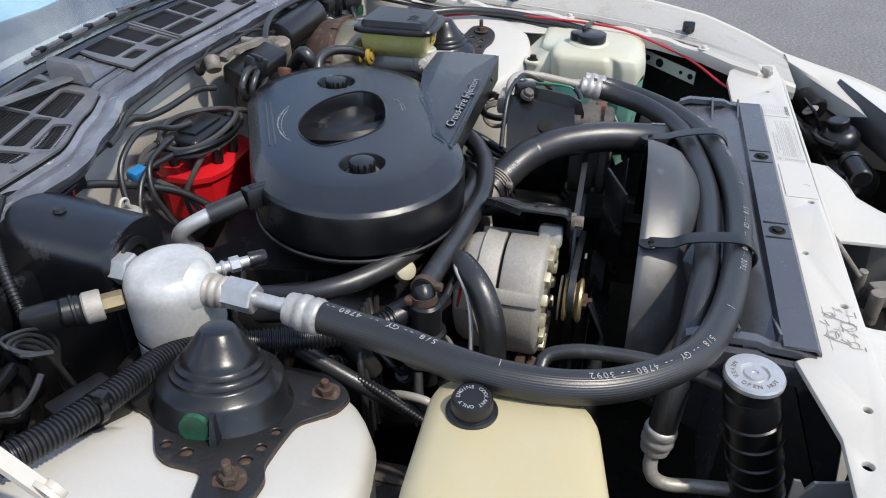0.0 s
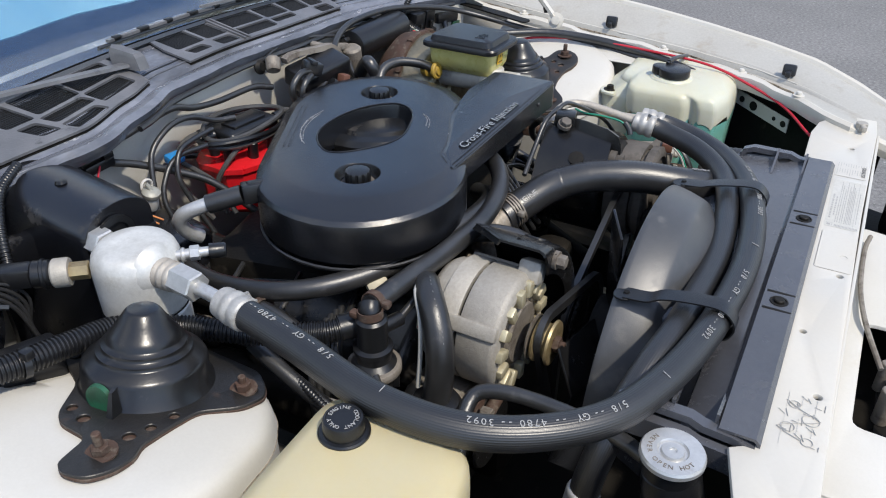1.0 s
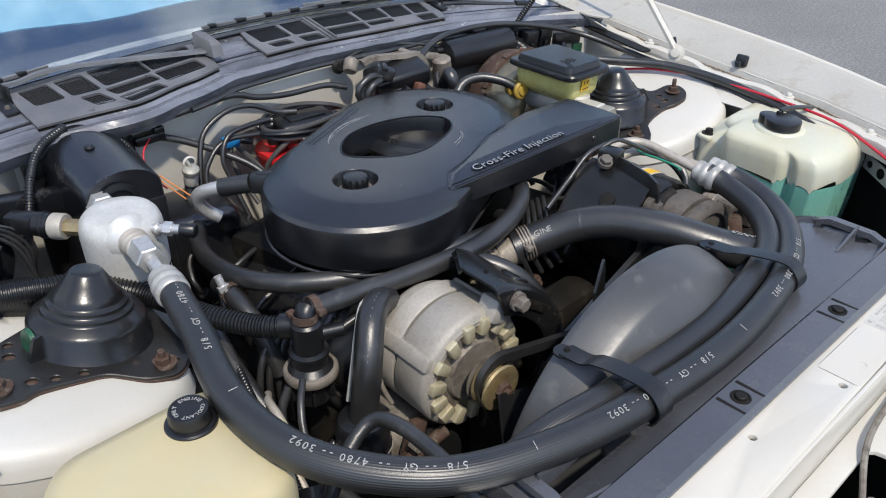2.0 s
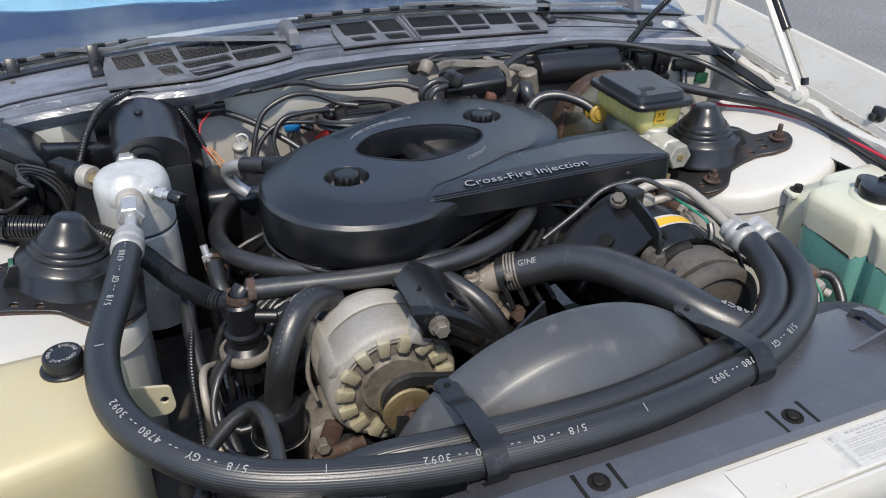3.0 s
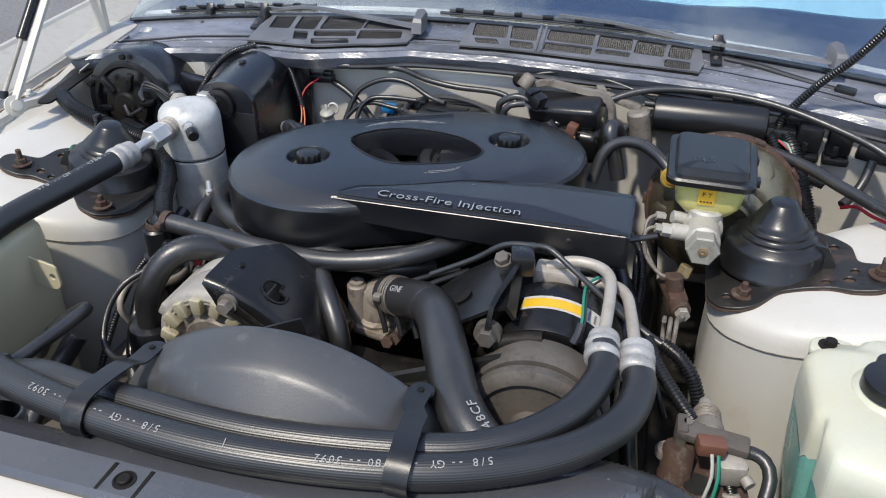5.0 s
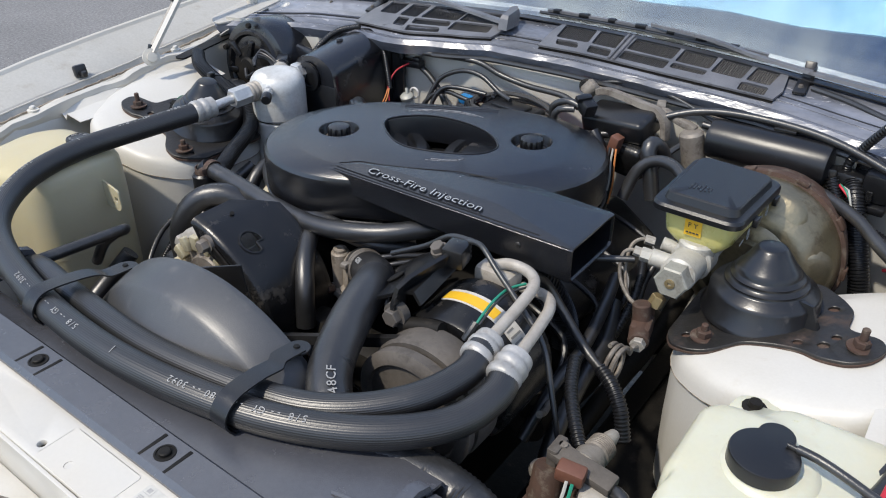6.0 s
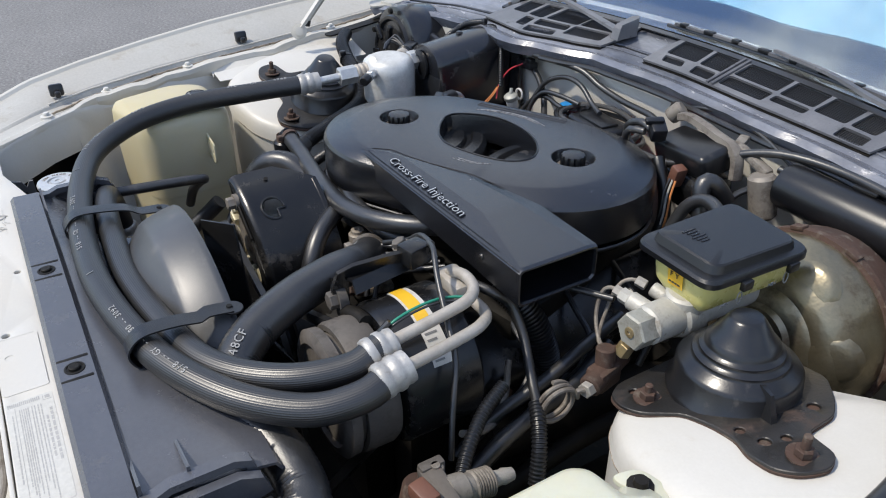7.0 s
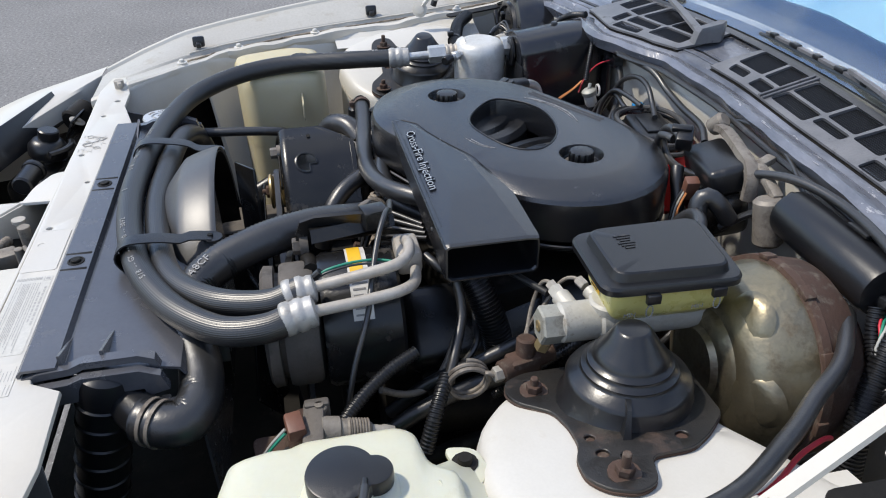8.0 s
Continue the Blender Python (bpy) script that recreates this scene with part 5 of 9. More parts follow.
def build_strap(x, yh, zh, ya, yb, skew):
    t = thing("hose_strap", (x, yh, zh), "black rubber strap holding the two hoses to the shroud", "strap", "hose straps")
    zt = 0.866 + HOSE_R + 0.002
    pts = [(x, yh + 0.006, zh), (x, yh - 0.02, zh + 0.003), (x + skew * 0.5, ya + 0.025, zt - 0.006), (x + skew * 0.7, ya, zt), (x + skew, yb, zt + 0.003), (x + skew, yb - 0.014, zt - 0.005), (x + skew, yb - 0.019, zt - 0.018), (x + skew, yb - 0.008, zt - 0.034), (x + skew, yb + 0.02, zt - 0.038)]
    part("band", band(pts, 0.021, 0.0018), BLACK_PLASTIC, t)
    part("end_tab", slab(disc_loop(0, 0, 0.0125, 20), 0, 0.0025, 0.0005, 1, pose(x, yh + 0.006, zh - 0.002, -6, 0, 0)), BLACK_PLASTIC, t)
    part("screw", lathe([(0, 0.003), (0.003, 0.003), (0.0038, 0.001), (0.0038, 0)], (x, yh + 0.004, zh + 0.0006), (0, 0.1, 1), 10), DARK, t)


build_strap(-0.144, -0.390, 0.866, -0.450, -0.483, -0.002)
build_strap(0.136, -0.382, 0.874, -0.436, -0.467, 0.012)


# ---- coolant hoses ----
def build_upper_hose():
    h = thing("radiator_hose", (0.04, -0.185, 0.83), "fat black upper radiator hose with white print", "hose", "coolant hoses")
    pts = [(0.022, -0.160, 0.816), (0.055, -0.178, 0.828), (0.088, -0.206, 0.846), (0.115, -0.252, 0.861), (0.142, -0.312, 0.864), (0.170, -0.368, 0.855), (0.206, -0.400, 0.842), (0.255, -0.402, 0.828), (0.310, -0.389, 0.816), (0.352, -0.388, 0.809), (0.380, -0.400, 0.807), (0.384, -0.418, 0.808), (0.370, -0.444, 0.809)]
    line = spline(pts, 0.0025)
    a, b = circle(0.0232, 28), circle(0.0220, 28)
    part("tube", sweep(line, lambda i, s: a if (i % 2 or s < 0.1) else b), RUBBER, h, sharp=60)
    d = (Vector(pts[1]) - Vector(pts[0])).normalized()
    for k in range(4):
        part("hose_clamp", lathe([(0.0234, -0.0011), (0.0246, -0.0011), (0.0246, 0.0011), (0.0234, 0.0011)], Vector(pts[0]) + d * (0.012 + 0.0042 * k), d, 28, cap=False) if k != 1 else clamp_ring(Vector(pts[0]) + d * 0.0162, d, 0.0236, 0.0022), GRIMY_ALU, h)
    d = (Vector(pts[-1]) - Vector(pts[-2])).normalized()
    part("hose_clamp", clamp_ring(Vector(pts[-1]) - d * 0.012, d, 0.0236, 0.004), GRIMY_ALU, h)
    part("hose_clamp", clamp_ring(Vector(pts[-1]) - d * 0.022, d, 0.0236, 0.004), GRIMY_ALU, h)
    part("stencil_print", print_on(line, 0.318, "348CF", 0.0135, 0.0234, (0.35, -0.1, 1), -1), WHITE_INK, h, "white stencil characters")
    part("stencil_print", print_on(line, 0.035, "GINE", 0.011, 0.0234, (0.0, -0.8, 1), 1), WHITE_INK, h, "white stencil characters")


build_upper_hose()


def simple_hose(name, pts, r, label, cat="hose", group="", m=None):
    h = thing(name, pts[0], label, cat, group)
    part("tube", hose(pts, r), m or RUBBER, h)
    return h


HEATER_A = [(-0.24, 0.24, 0.80), (-0.29, 0.12, 0.812), (-0.298, 0.03, 0.825), (-0.275, -0.04, 0.834), (-0.21, -0.095, 0.838), (-0.12, -0.128, 0.842), (-0.04, -0.145, 0.846), (0.03, -0.135, 0.838), (0.06, -0.10, 0.825)]
HEATER_B = [(-0.292, -0.146, 0.860), (-0.235, -0.150, 0.856), (-0.14, -0.160, 0.852), (-0.05, -0.165, 0.853), (0.03, -0.150, 0.862), (0.085, -0.110, 0.868), (0.11, -0.05, 0.86)]
_h = simple_hose("heater_hose", HEATER_A, 0.0125, "black rubber heater hose under the air cleaner", "hose", "heater hoses")
_h = simple_hose("heater_hose", HEATER_B, 0.0125, "black rubber heater hose with a rusty spring clamp", "hose", "heater hoses")
part("hose_clamp", clamp_ring((-0.286, -0.146, 0.860), (1, -0.05, -0.05), 0.0128), RUST, _h)
_h = simple_hose("bypass_hose", [(-0.10, -0.12, 0.838), (-0.065, -0.165, 0.838), (-0.035, -0.205, 0.826), (-0.012, -0.232, 0.795), (-0.004, -0.243, 0.755)], 0.0125, "black bypass hose dropping to the water pump", "hose", "heater hoses")


# ---- accumulator ----
def build_accumulator():
    a = thing("ac_accumulator", (-0.393, 0.090, 0.72), "dull silver aluminium accumulator can with brass fittings", "accumulator")
    c = (-0.393, 0.090, 0.0)
    part("can", lathe([(0.0465, 0.70), (0.0465, 0.842), (0.0440, 0.844), (0.0440, 0.848), (0.0470, 0.850), (0.0475, 0.898), (0.0468, 0.9075), (0.0440, 0.9165), (0.0390, 0.9225), (0.0330, 0.9252), (0.020, 0.9260), (0.0, 0.9262)], c, (0, 0, 1), 48), CAN_ALU, a, sharp=50)
    part("weld_seam", lathe([(0.0455, 0), (0.0470, 0.001), (0.0455, 0.002)], (-0.393, 0.090, 0.845), (0, 0, 1), 40, cap=False), DARK, a)
    part("outlet_boss", lathe([(0.030, 0.0), (0.026, 0.008), (0.019, 0.013), (0.0165, 0.014)], (-0.397, 0.060, 0.9015), (0, -1, 0), 28), CAN_ALU, a)
    part("outlet_fitting", lathe([(0.0150, 0.0), (0.0172, 0.002), (0.0172, 0.005), (0.0150, 0.007), (0.0150, 0.009), (0.0170, 0.011), (0.0170, 0.014), (0.0148, 0.016), (0.0148, 0.018), (0.0165, 0.020), (0.0160, 0.024), (0.012, 0.026)], (-0.3975, 0.050, 0.9025), (0, -1, 0), 24), PIPE_ALU, a, sharp=60)
    part("inlet_nut", hexrod((-0.394, 0.132, 0.909), (-0.393, 0.156, 0.910), 0.0175), ALU_BRIGHT, a)
    part("inlet_collar", rod((-0.393, 0.154, 0.910), (-0.392, 0.172, 0.911), 0.0150, 20, 0.002), DARK, a)
    part("service_port", join(rod((-0.372, 0.052, 0.908), (-0.354, 0.031, 0.909), 0.006, 14), lathe([(0.0075, 0), (0.0085, 0.002), (0.0075, 0.004)], (-0.368, 0.047, 0.908), (0.62, -0.75, 0.04), 14), hexrod((-0.362, 0.0405, 0.909), (-0.355, 0.0325, 0.909), 0.0085), rod((-0.355, 0.0325, 0.909), (-0.347, 0.024, 0.909), 0.0055, 14)), ALU_BRIGHT, a)
    part("port_cap", lathe([(0.0085, 0), (0.0085, 0.016), (0.007, 0.018), (0, 0.018)], (-0.348, 0.0255, 0.909), (0.66, -0.75, -0.04), 14), BLACK_PLASTIC, a)
    part("pressure_switch", join(hexrod((-0.427, 0.124, 0.899), (-0.441, 0.140, 0.899), 0.010)), ZINC, a)
    part("switch_body", lathe([(0.0150, 0), (0.0160, 0.002), (0.0160, 0.016), (0.014, 0.018)], (-0.440, 0.139, 0.899), (-0.66, 0.75, 0), 24), ALU, a)
    part("switch_plug", join(rod((-0.452, 0.152, 0.900), (-0.466, 0.168, 0.901), 0.0150, 18, 0.003), rod((-0.456, 0.157, 0.900), (-0.459, 0.160, 0.900), 0.0168, 18, 0.001), rbox((0.036, 0.022, 0.024), (-0.476, 0.180, 0.901), (0, 0, -49), 0.004)), BLACK_PLASTIC, a)
    part("bracket", rbox((0.10, 0.012, 0.03), (-0.393, 0.14, 0.80), (0, 0, 0), 0.003), DARK, a)


build_accumulator()


# ---- heater and blower case ----
def build_heater_case():
    h = thing("heater_case", (-0.37, 0.25, 0.60), "glossy black heater case with a rounded top", "heater case")
    sec = []
    for k in range(19):
        a = radians(180 * k / 18)
        sec.append((-0.362 - 0.050 * math.cos(a), 0.912 + 0.031 * math.sin(a)))
    sec = [(-0.414, 0.60)] + sec + [(-0.309, 0.60)]
    loops = []
    for y, g, dx, dz in ((0.148, 0.94, 0.0, 0.0), (0.152, 0.99, 0.0, 0.0), (0.160, 1.0, 0.0, 0.0), (0.24, 1.0, 0.0, 0.010), (0.30, 1.0, 0.0, 0.014)):
        loops.append([(-0.362 + dx + (x + 0.362) * g, y, 0.60 + (z - 0.60) * (0.985 + 0.015 * g) + dz) for x, z in sec])
    part("duct", loft(loops), HEATER, h, sharp=50)
    part("side_box", rbox((0.12, 0.12, 0.16), (-0.245, 0.245, 0.742), (0, 0, -8), 0.02, 3), HEATER, h)
    part("seam_band", rbox((0.100, 0.006, 0.24), (-0.362, 0.150, 0.775), (0, 0, 0), 0.003), BLACK_PLASTIC, h)
    part("rear_panel", slab([(-0.435, -0.930), (-0.410, -0.938), (-0.300, -0.938), (-0.286, -0.930), (-0.284, -0.90), (-0.286, -0.840), (-0.284, -0.70), (-0.435, -0.70)][::-1], 0, 0.008, 0.002, 2, pose(0, 0.310, 0, 90, 0, 0) @ Matrix.Diagonal((1, -1, 1, 1))), HEATER, h)
    part("screw", lathe([(0, 0.004), (0.005, 0.0035), (0.007, 0.0)], (-0.368, 0.225, 0.9515), (0, 0, 1), 12), BLACK_METAL, h)
    part("outlet_recess", lathe([(0.026, 0), (0.026, 0.004), (0.018, 0.005), (0.017, 0.001)], (-0.372, 0.146, 0.905), (0, -1, 0), 28), BLACK_PLASTIC, h)
    b = thing("blower_motor", (-0.585, 0.25, 0.75), "black round blower housing with an open motor face", "blower")
    part("scroll", lathe([(0.02, 0.03), (0.075, 0.03), (0.088, 0.026), (0.092, 0.012), (0.093, -0.05), (0.090, -0.055), (0.080, -0.085)], (-0.580, 0.225, 0.865), (0, -1, 0.10), 48), HEATER, b)
    part("motor_ring", lathe([(0.060, 0.030), (0.064, 0.036), (0.070, 0.036), (0.073, 0.030)], (-0.580, 0.225, 0.865), (0, -1, 0.10), 40, cap=False), BLACK_METAL, b)
    part("motor", lathe([(0.0, 0.052), (0.018, 0.050), (0.022, 0.046), (0.040, 0.044), (0.045, 0.030)], (-0.580, 0.225, 0.865), (0, -1, 0.10), 36), DARK, b)
    for k in range(5):
        a = 2 * math.pi * k / 5 + 0.3
        part("bolt", lathe([(0, 0.007), (0.005, 0.006), (0.006, 0.0)], (-0.580 + 0.082 * math.cos(a), 0.196, 0.868 + 0.082 * math.sin(a)), (0, -1, 0.1), 8), DARK, b)
    part("cover_flange", rbox((0.24, 0.02, 0.05), (-0.50, 0.248, 0.890), (0, 8, 0), 0.008), HEATER, b)


build_heater_case()


# ---- tanks ----
def build_coolant_tank():
    t = thing("coolant_tank", (-0.50, -0.275, 0.62), "yellowed translucent coolant tank with a black cap", "coolant tank")
    top = round_poly([(-0.425, -0.195), (-0.425, -0.345), (-0.585, -0.375), (-0.615, -0.25), (-0.585, -0.200)], 0.035, 6)
    loops = []
    cx, cy = -0.51, -0.275
    for g, z in ((0.90, 0.56), (0.96, 0.64), (0.985, 0.74), (1.0, 0.80), (1.0, 0.845), (0.985, 0.862), (0.93, 0.872), (0.75, 0.877), (0.4, 0.879)):
        loops.append([(cx + (x - cx) * g, cy + (y - cy) * g, z + 0.03 * (y - cy) * 0.4) for x, y in top])
    part("tank", loft(loops), TANK, t, sharp=60)
    part("neck", rod((-0.474, -0.240, 0.866), (-0.474, -0.240, 0.878), 0.019, 24), TANK, t)
    part("cap", lathe([(0.0222, 0.0), (0.0230, 0.002), (0.0228, 0.009), (0.0215, 0.0105), (0.0186, 0.011), (0.0180, 0.0215), (0.0168, 0.024), (0.0150, 0.0245), (0.0145, 0.0236), (0.0, 0.0236)], (-0.474, -0.240, 0.872), (0, 0, 1), 40), BLACK_PLASTIC, t)
    ring = []
    for k, ch in enumerate("ENGINE COOLANT ONLY "):
        a = radians(100 - 18 * k)
        if ch != " ":
            ring.append(move(glyph(ch, 0.0052), pose(-0.474 + 0.0118 * math.cos(a), -0.240 + 0.0118 * math.sin(a), 0.8960, 0, 0, math.degrees(a) - 90)))
    part("cap_lettering", join(*ring), WHITE_INK, t, "raised pale lettering")
    part("mount_tab", slab(round_poly([(-0.432, 0.800), (-0.394, 0.796), (-0.386, 0.804), (-0.388, 0.832), (-0.432, 0.842)], 0.005, 3), 0, 0.003, 0.0005, 1, pose(0, -0.243, 0, 90, 0, 0), [disc_loop(-0.396, 0.816, 0.0042, 12)]), TANK, t)
    part("fluid_line", loft([[(cx + (x - cx) * g, cy + (y - cy) * g, z) for x, y in top] for g, z in ((0.992, 0.735), (0.996, 0.7375))], cap=False), TANK, t)


build_coolant_tank()


def build_washer_tank():
    t = thing("washer_tank", (0.56, -0.25, 0.60), "milky washer fluid tank with green fluid and a black cap", "washer tank")
    def ring(xf, yl, yr, notch):
        pts = [(xf, yl - 0.042), (xf + 0.010, yl - 0.028), (xf + 0.046, yl - 0.022), (xf + 0.060, yl), (0.655, yl + 0.004), (0.672, -0.250), (0.655, yr + 0.004), (xf + 0.062, yr), (xf + 0.010, yr + 0.014), (xf + 0.004, yr + 0.044), (xf + notch, yr + 0.056), (xf, yr + 0.070)]
        out = []
        lp = round_poly(pts, 0.008, 4)
        for (xa, ya), (xb, yb) in zip(lp, lp[1:] + lp[:1]):
            out += [(xa + (xb - xa) * q / 4, ya + (yb - ya) * q / 4) for q in range(4)]
        return out

    def wave(k):
        return 0.004 * math.sin(k * 0.21) + 0.0025 * math.sin(k * 0.53 + 1)

    def at(levels):
        return [[(x, y, z + w * wave(k)) for k, (x, y) in enumerate(ring(xf, yl, yr, nt))] for z, xf, yl, yr, nt, w in levels]
    part("tank", loft(at(((0.814, 0.484, -0.163, -0.366, 0.016, 1), (0.822, 0.484, -0.161, -0.366, 0.016, 0), (0.840, 0.484, -0.160, -0.365, 0.014, 0), (0.855, 0.485, -0.160, -0.361, 0.010, 0), (0.861, 0.488, -0.161, -0.354, 0.006, 0), (0.8650, 0.494, -0.163, -0.347, 0.003, 0), (0.8682, 0.520, -0.168, -0.338, 0.001, 0), (0.8695, 0.570, -0.180, -0.320, 0.0, 0)))), TANK_WASH, t, sharp=60)
    part("filled_lower_tank", loft(at(((0.56, 0.520, -0.190, -0.340, 0.010, 0), (0.66, 0.505, -0.180, -0.355, 0.012, 0), (0.74, 0.490, -0.170, -0.362, 0.015, 0), (0.8135, 0.4845, -0.1635, -0.3655, 0.016, 1)))), TANK_GREEN, t, "green fluid showing through")
    part("boss", lathe([(0.040, 0.0), (0.037, 0.004), (0.030, 0.006), (0.0, 0.0065)], (0.560, -0.250, 0.8685), (0, 0, 1), 32), TANK_WASH, t)
    part("shoulder", loft([[(0.508, -0.150, z), (0.520, -0.132, z), (0.600, -0.126, z), (0.640, -0.170, z), (0.560, -0.190, z), (0.514, -0.195, z)] for z in (0.76, 0.828)] + [[(0.511, -0.155, 0.836), (0.523, -0.140, 0.836), (0.596, -0.134, 0.840), (0.640, -0.165, 0.864), (0.560, -0.178, 0.8675), (0.545, -0.190, 0.862)]]), TANK_WASH, t, sharp=50)
    part("ear", slab(round_poly([(0.498, -0.165), (0.505, -0.135), (0.535, -0.128), (0.555, -0.150)], 0.011, 4), 0.834, 0.839, 0.0015, 2), TANK_WASH, t)
    part("ear_bolt", lathe([(0, 0.008), (0.006, 0.008), (0.007, 0.002), (0.012, 0.001), (0.012, 0.0)], (0.521, -0.149, 0.839), (0, 0, 1), 12), DARK, t)
    heart = []
    o = Vector((0.5545, -0.240))
    for k in range(64):
        d = Vector((math.cos(2 * math.pi * k / 64), math.sin(2 * math.pi * k / 64)))
        reach = []
        for mid, r in ((Vector((0.553, -0.2555)), 0.0285), (Vector((0.5555, -0.2300)), 0.0155)):
            e = (mid - o).dot(d)
            reach.append(e + math.sqrt(max(0.0, e * e - (mid - o).length_squared + r * r)))
        heart.append(tuple(o + d * max(reach)))
    part("cap", slab(heart, 0.875, 0.889, 0.002, 2), BLACK_PLASTIC, t)
    part("cap_neck", rod((0.557, -0.250, 0.866), (0.557, -0.250, 0.877), 0.022, 24), TANK_WASH, t)
    part("nozzle", rod((0.566, -0.238, 0.8905), (0.578, -0.240, 0.8915), 0.0026, 10), BLACK_PLASTIC, t)
    part("nozzle_tube", hose([(0.574, -0.239, 0.8912), (0.590, -0.242, 0.8925), (0.612, -0.246, 0.890), (0.640, -0.250, 0.884), (0.672, -0.250, 0.876)], 0.0040, 10), RUBBER, t)


build_washer_tank()


# ---- brakes ----
def build_brakes():
    m = thing("brake_master_cylinder", (0.385, 0.05, 0.86), "cast aluminium brake master cylinder with an amber reservoir and black cover", "master cylinder")
    part("bore", join(rod((0.385, -0.020, 0.868), (0.385, 0.165, 0.862), 0.021, 24, 0.003), rod((0.385, 0.02, 0.866), (0.385, 0.05, 0.866), 0.025, 24, 0.003)), CAST_PALE, m)
    part("reservoir_neck", rod((0.386, 0.035, 0.870), (0.386, 0.035, 0.892), 0.022, 24, 0.003), CAST_PALE, m)
    part("reservoir_neck", rod((0.386, 0.115, 0.870), (0.386, 0.115, 0.892), 0.020, 24, 0.003), CAST_PALE, m)
    part("end_boss", hexrod((0.385, -0.040, 0.868), (0.385, -0.012, 0.867), 0.0205), CAST_DULL, m)
    part("end_plug", lathe([(0.006, 0), (0.006, 0.0015), (0.0025, 0.002), (0.002, -0.002)], (0.385, -0.040, 0.868), (0, -1, 0.03), 14), ZINC, m)
    part("port", join(rod((0.372, 0.002, 0.868), (0.345, -0.004, 0.872), 0.0105, 16, 0.002), hexrod((0.348, -0.0035, 0.8715), (0.334, -0.0065, 0.8735), 0.0085), rod((0.368, 0.034, 0.870), (0.346, 0.028, 0.875), 0.0085, 14, 0.001)), CAST_PALE, m)
    top = round_poly([(0.342, 0.020), (0.428, 0.018), (0.434, 0.140), (0.340, 0.146)], 0.014, 4)
    cx, cy = 0.386, 0.082
    part("reservoir", loft([[(cx + (x - cx) * g, cy + (y - cy) * g2, z) for x, y in top] for g, g2, z in ((0.55, 0.80, 0.880), (0.72, 0.90, 0.888), (0.90, 0.96, 0.897), (0.95, 0.98, 0.910), (0.98, 0.99, 0.930))]), RESERVOIR, m, "amber translucent reservoir")
    lid = round_poly([(0.330, 0.006), (0.436, 0.004), (0.444, 0.145), (0.330, 0.155)], 0.018, 6)
    loops = [[(cx + (x - cx) * g, cy + (y - cy) * g, z) for x, y in lid] for g, z in ((0.96, 0.928), (1.0, 0.930), (1.0, 0.936), (0.97, 0.939), (0.84, 0.9395), (0.80, 0.9475), (0.77, 0.949), (0.4, 0.9492))]
    part("reservoir_cover", loft(loops), BLACK_PLASTIC, m, "black stepped reservoir cover", sharp=30)
    part("cover_text", join(*[rbox((0.0022, 0.018 - 0.004 * (k % 3), 0.0008), (0.362 + 0.0045 * k, 0.05, 0.9495), (0, 0, 0), 0.0) for k in range(6)]), BLACK_METAL, m)
    part("sticker", slab([(0, 0), (0.020, 0), (0.020, 0.022), (0, 0.022)], 0, 0.0006, 0, 1, frame_matrix((0.372, 0.0195, 0.902), (1, 0, 0), (0, -1, -0.12))), YELLOW, m, "small orange code sticker")
    part("sticker_code", join(text_mesh("F Y", 0.009, frame_matrix((0.382, 0.0158, 0.917), (1, 0, 0), (0, -1, -0.12)), 0.0002), *[rbox((0.003, 0.0006, 0.0016), (0.376 + 0.004 * k, 0.0172, 0.907), (0, 0, 0), 0.0) for k in range(4)]), BLACK_INK, m)
    for y in (0.045, 0.115):
        part("level_mark", join(text_mesh("MIN", 0.007, frame_matrix((0.4345, y - 0.012, 0.905), (0, 1, 0), (1, 0, -0.1)), 0.0003), sweep([V(0.4350, y + 0.008 + 0.0035 * math.cos(a), 0.907 + 0.007 * math.sin(a)) for a in [2 * math.pi * k / 16 for k in range(16)]], lambda i, s: circle(0.0007, 5), closed=True)), WHITE_INK, m)
    part("cover_tab", rbox((0.006, 0.014, 0.010), (0.441, 0.052, 0.926), (0, 0, 0), 0.001), BLACK_PLASTIC, m)
    part("cover_tab", rbox((0.006, 0.014, 0.010), (0.443, 0.118, 0.926), (0, 0, 0), 0.001), BLACK_PLASTIC, m)
    b = thing("brake_booster", (0.43, 0.24, 0.72), "gold passivated steel brake booster with rust-stained seam", "brake booster")
    c, ax = (0.420, 0.198, 0.813), (0, -1, 0.08)
    part("front_shell", lathe([(0.020, 0.080), (0.036, 0.079), (0.040, 0.073), (0.054, 0.071), (0.060, 0.066), (0.066, 0.066), (0.076, 0.063), (0.088, 0.053), (0.094, 0.042), (0.098, 0.032), (0.102, 0.018), (0.1045, 0.008), (0.105, 0.0)], c, ax, 64), BOOSTER, b)
    for k in range(6):
        an = 2 * math.pi * k / 6 + 0.15
        q = axis_matrix(c, ax) @ V(0.080 * math.cos(an), 0.080 * math.sin(an), 0.057)
        part("stamped_boss", lathe([(0.030, -0.0075), (0.025, -0.0015), (0.020, 0.0006), (0.012, 0.0016), (0.0, 0.0018)], q, (0.55 * math.cos(an), -1, 0.55 * math.sin(an)), 20), BOOSTER, b)
    part("seam_ring", lathe([(0.1045, 0.006), (0.1100, 0.005), (0.1105, -0.004), (0.1045, -0.006)], c, ax, 64, cap=False), RUST, b, "rusty crimped seam")
    part("rear_shell", lathe([(0.109, -0.004), (0.104, -0.04), (0.080, -0.065), (0.03, -0.07)], c, ax, 48), RUST, b)
    for k in range(10):
        a = 2 * math.pi * k / 10
        p = axis_matrix(c, ax) @ V(0.1105 * math.cos(a), 0.1105 * math.sin(a), 0.001)
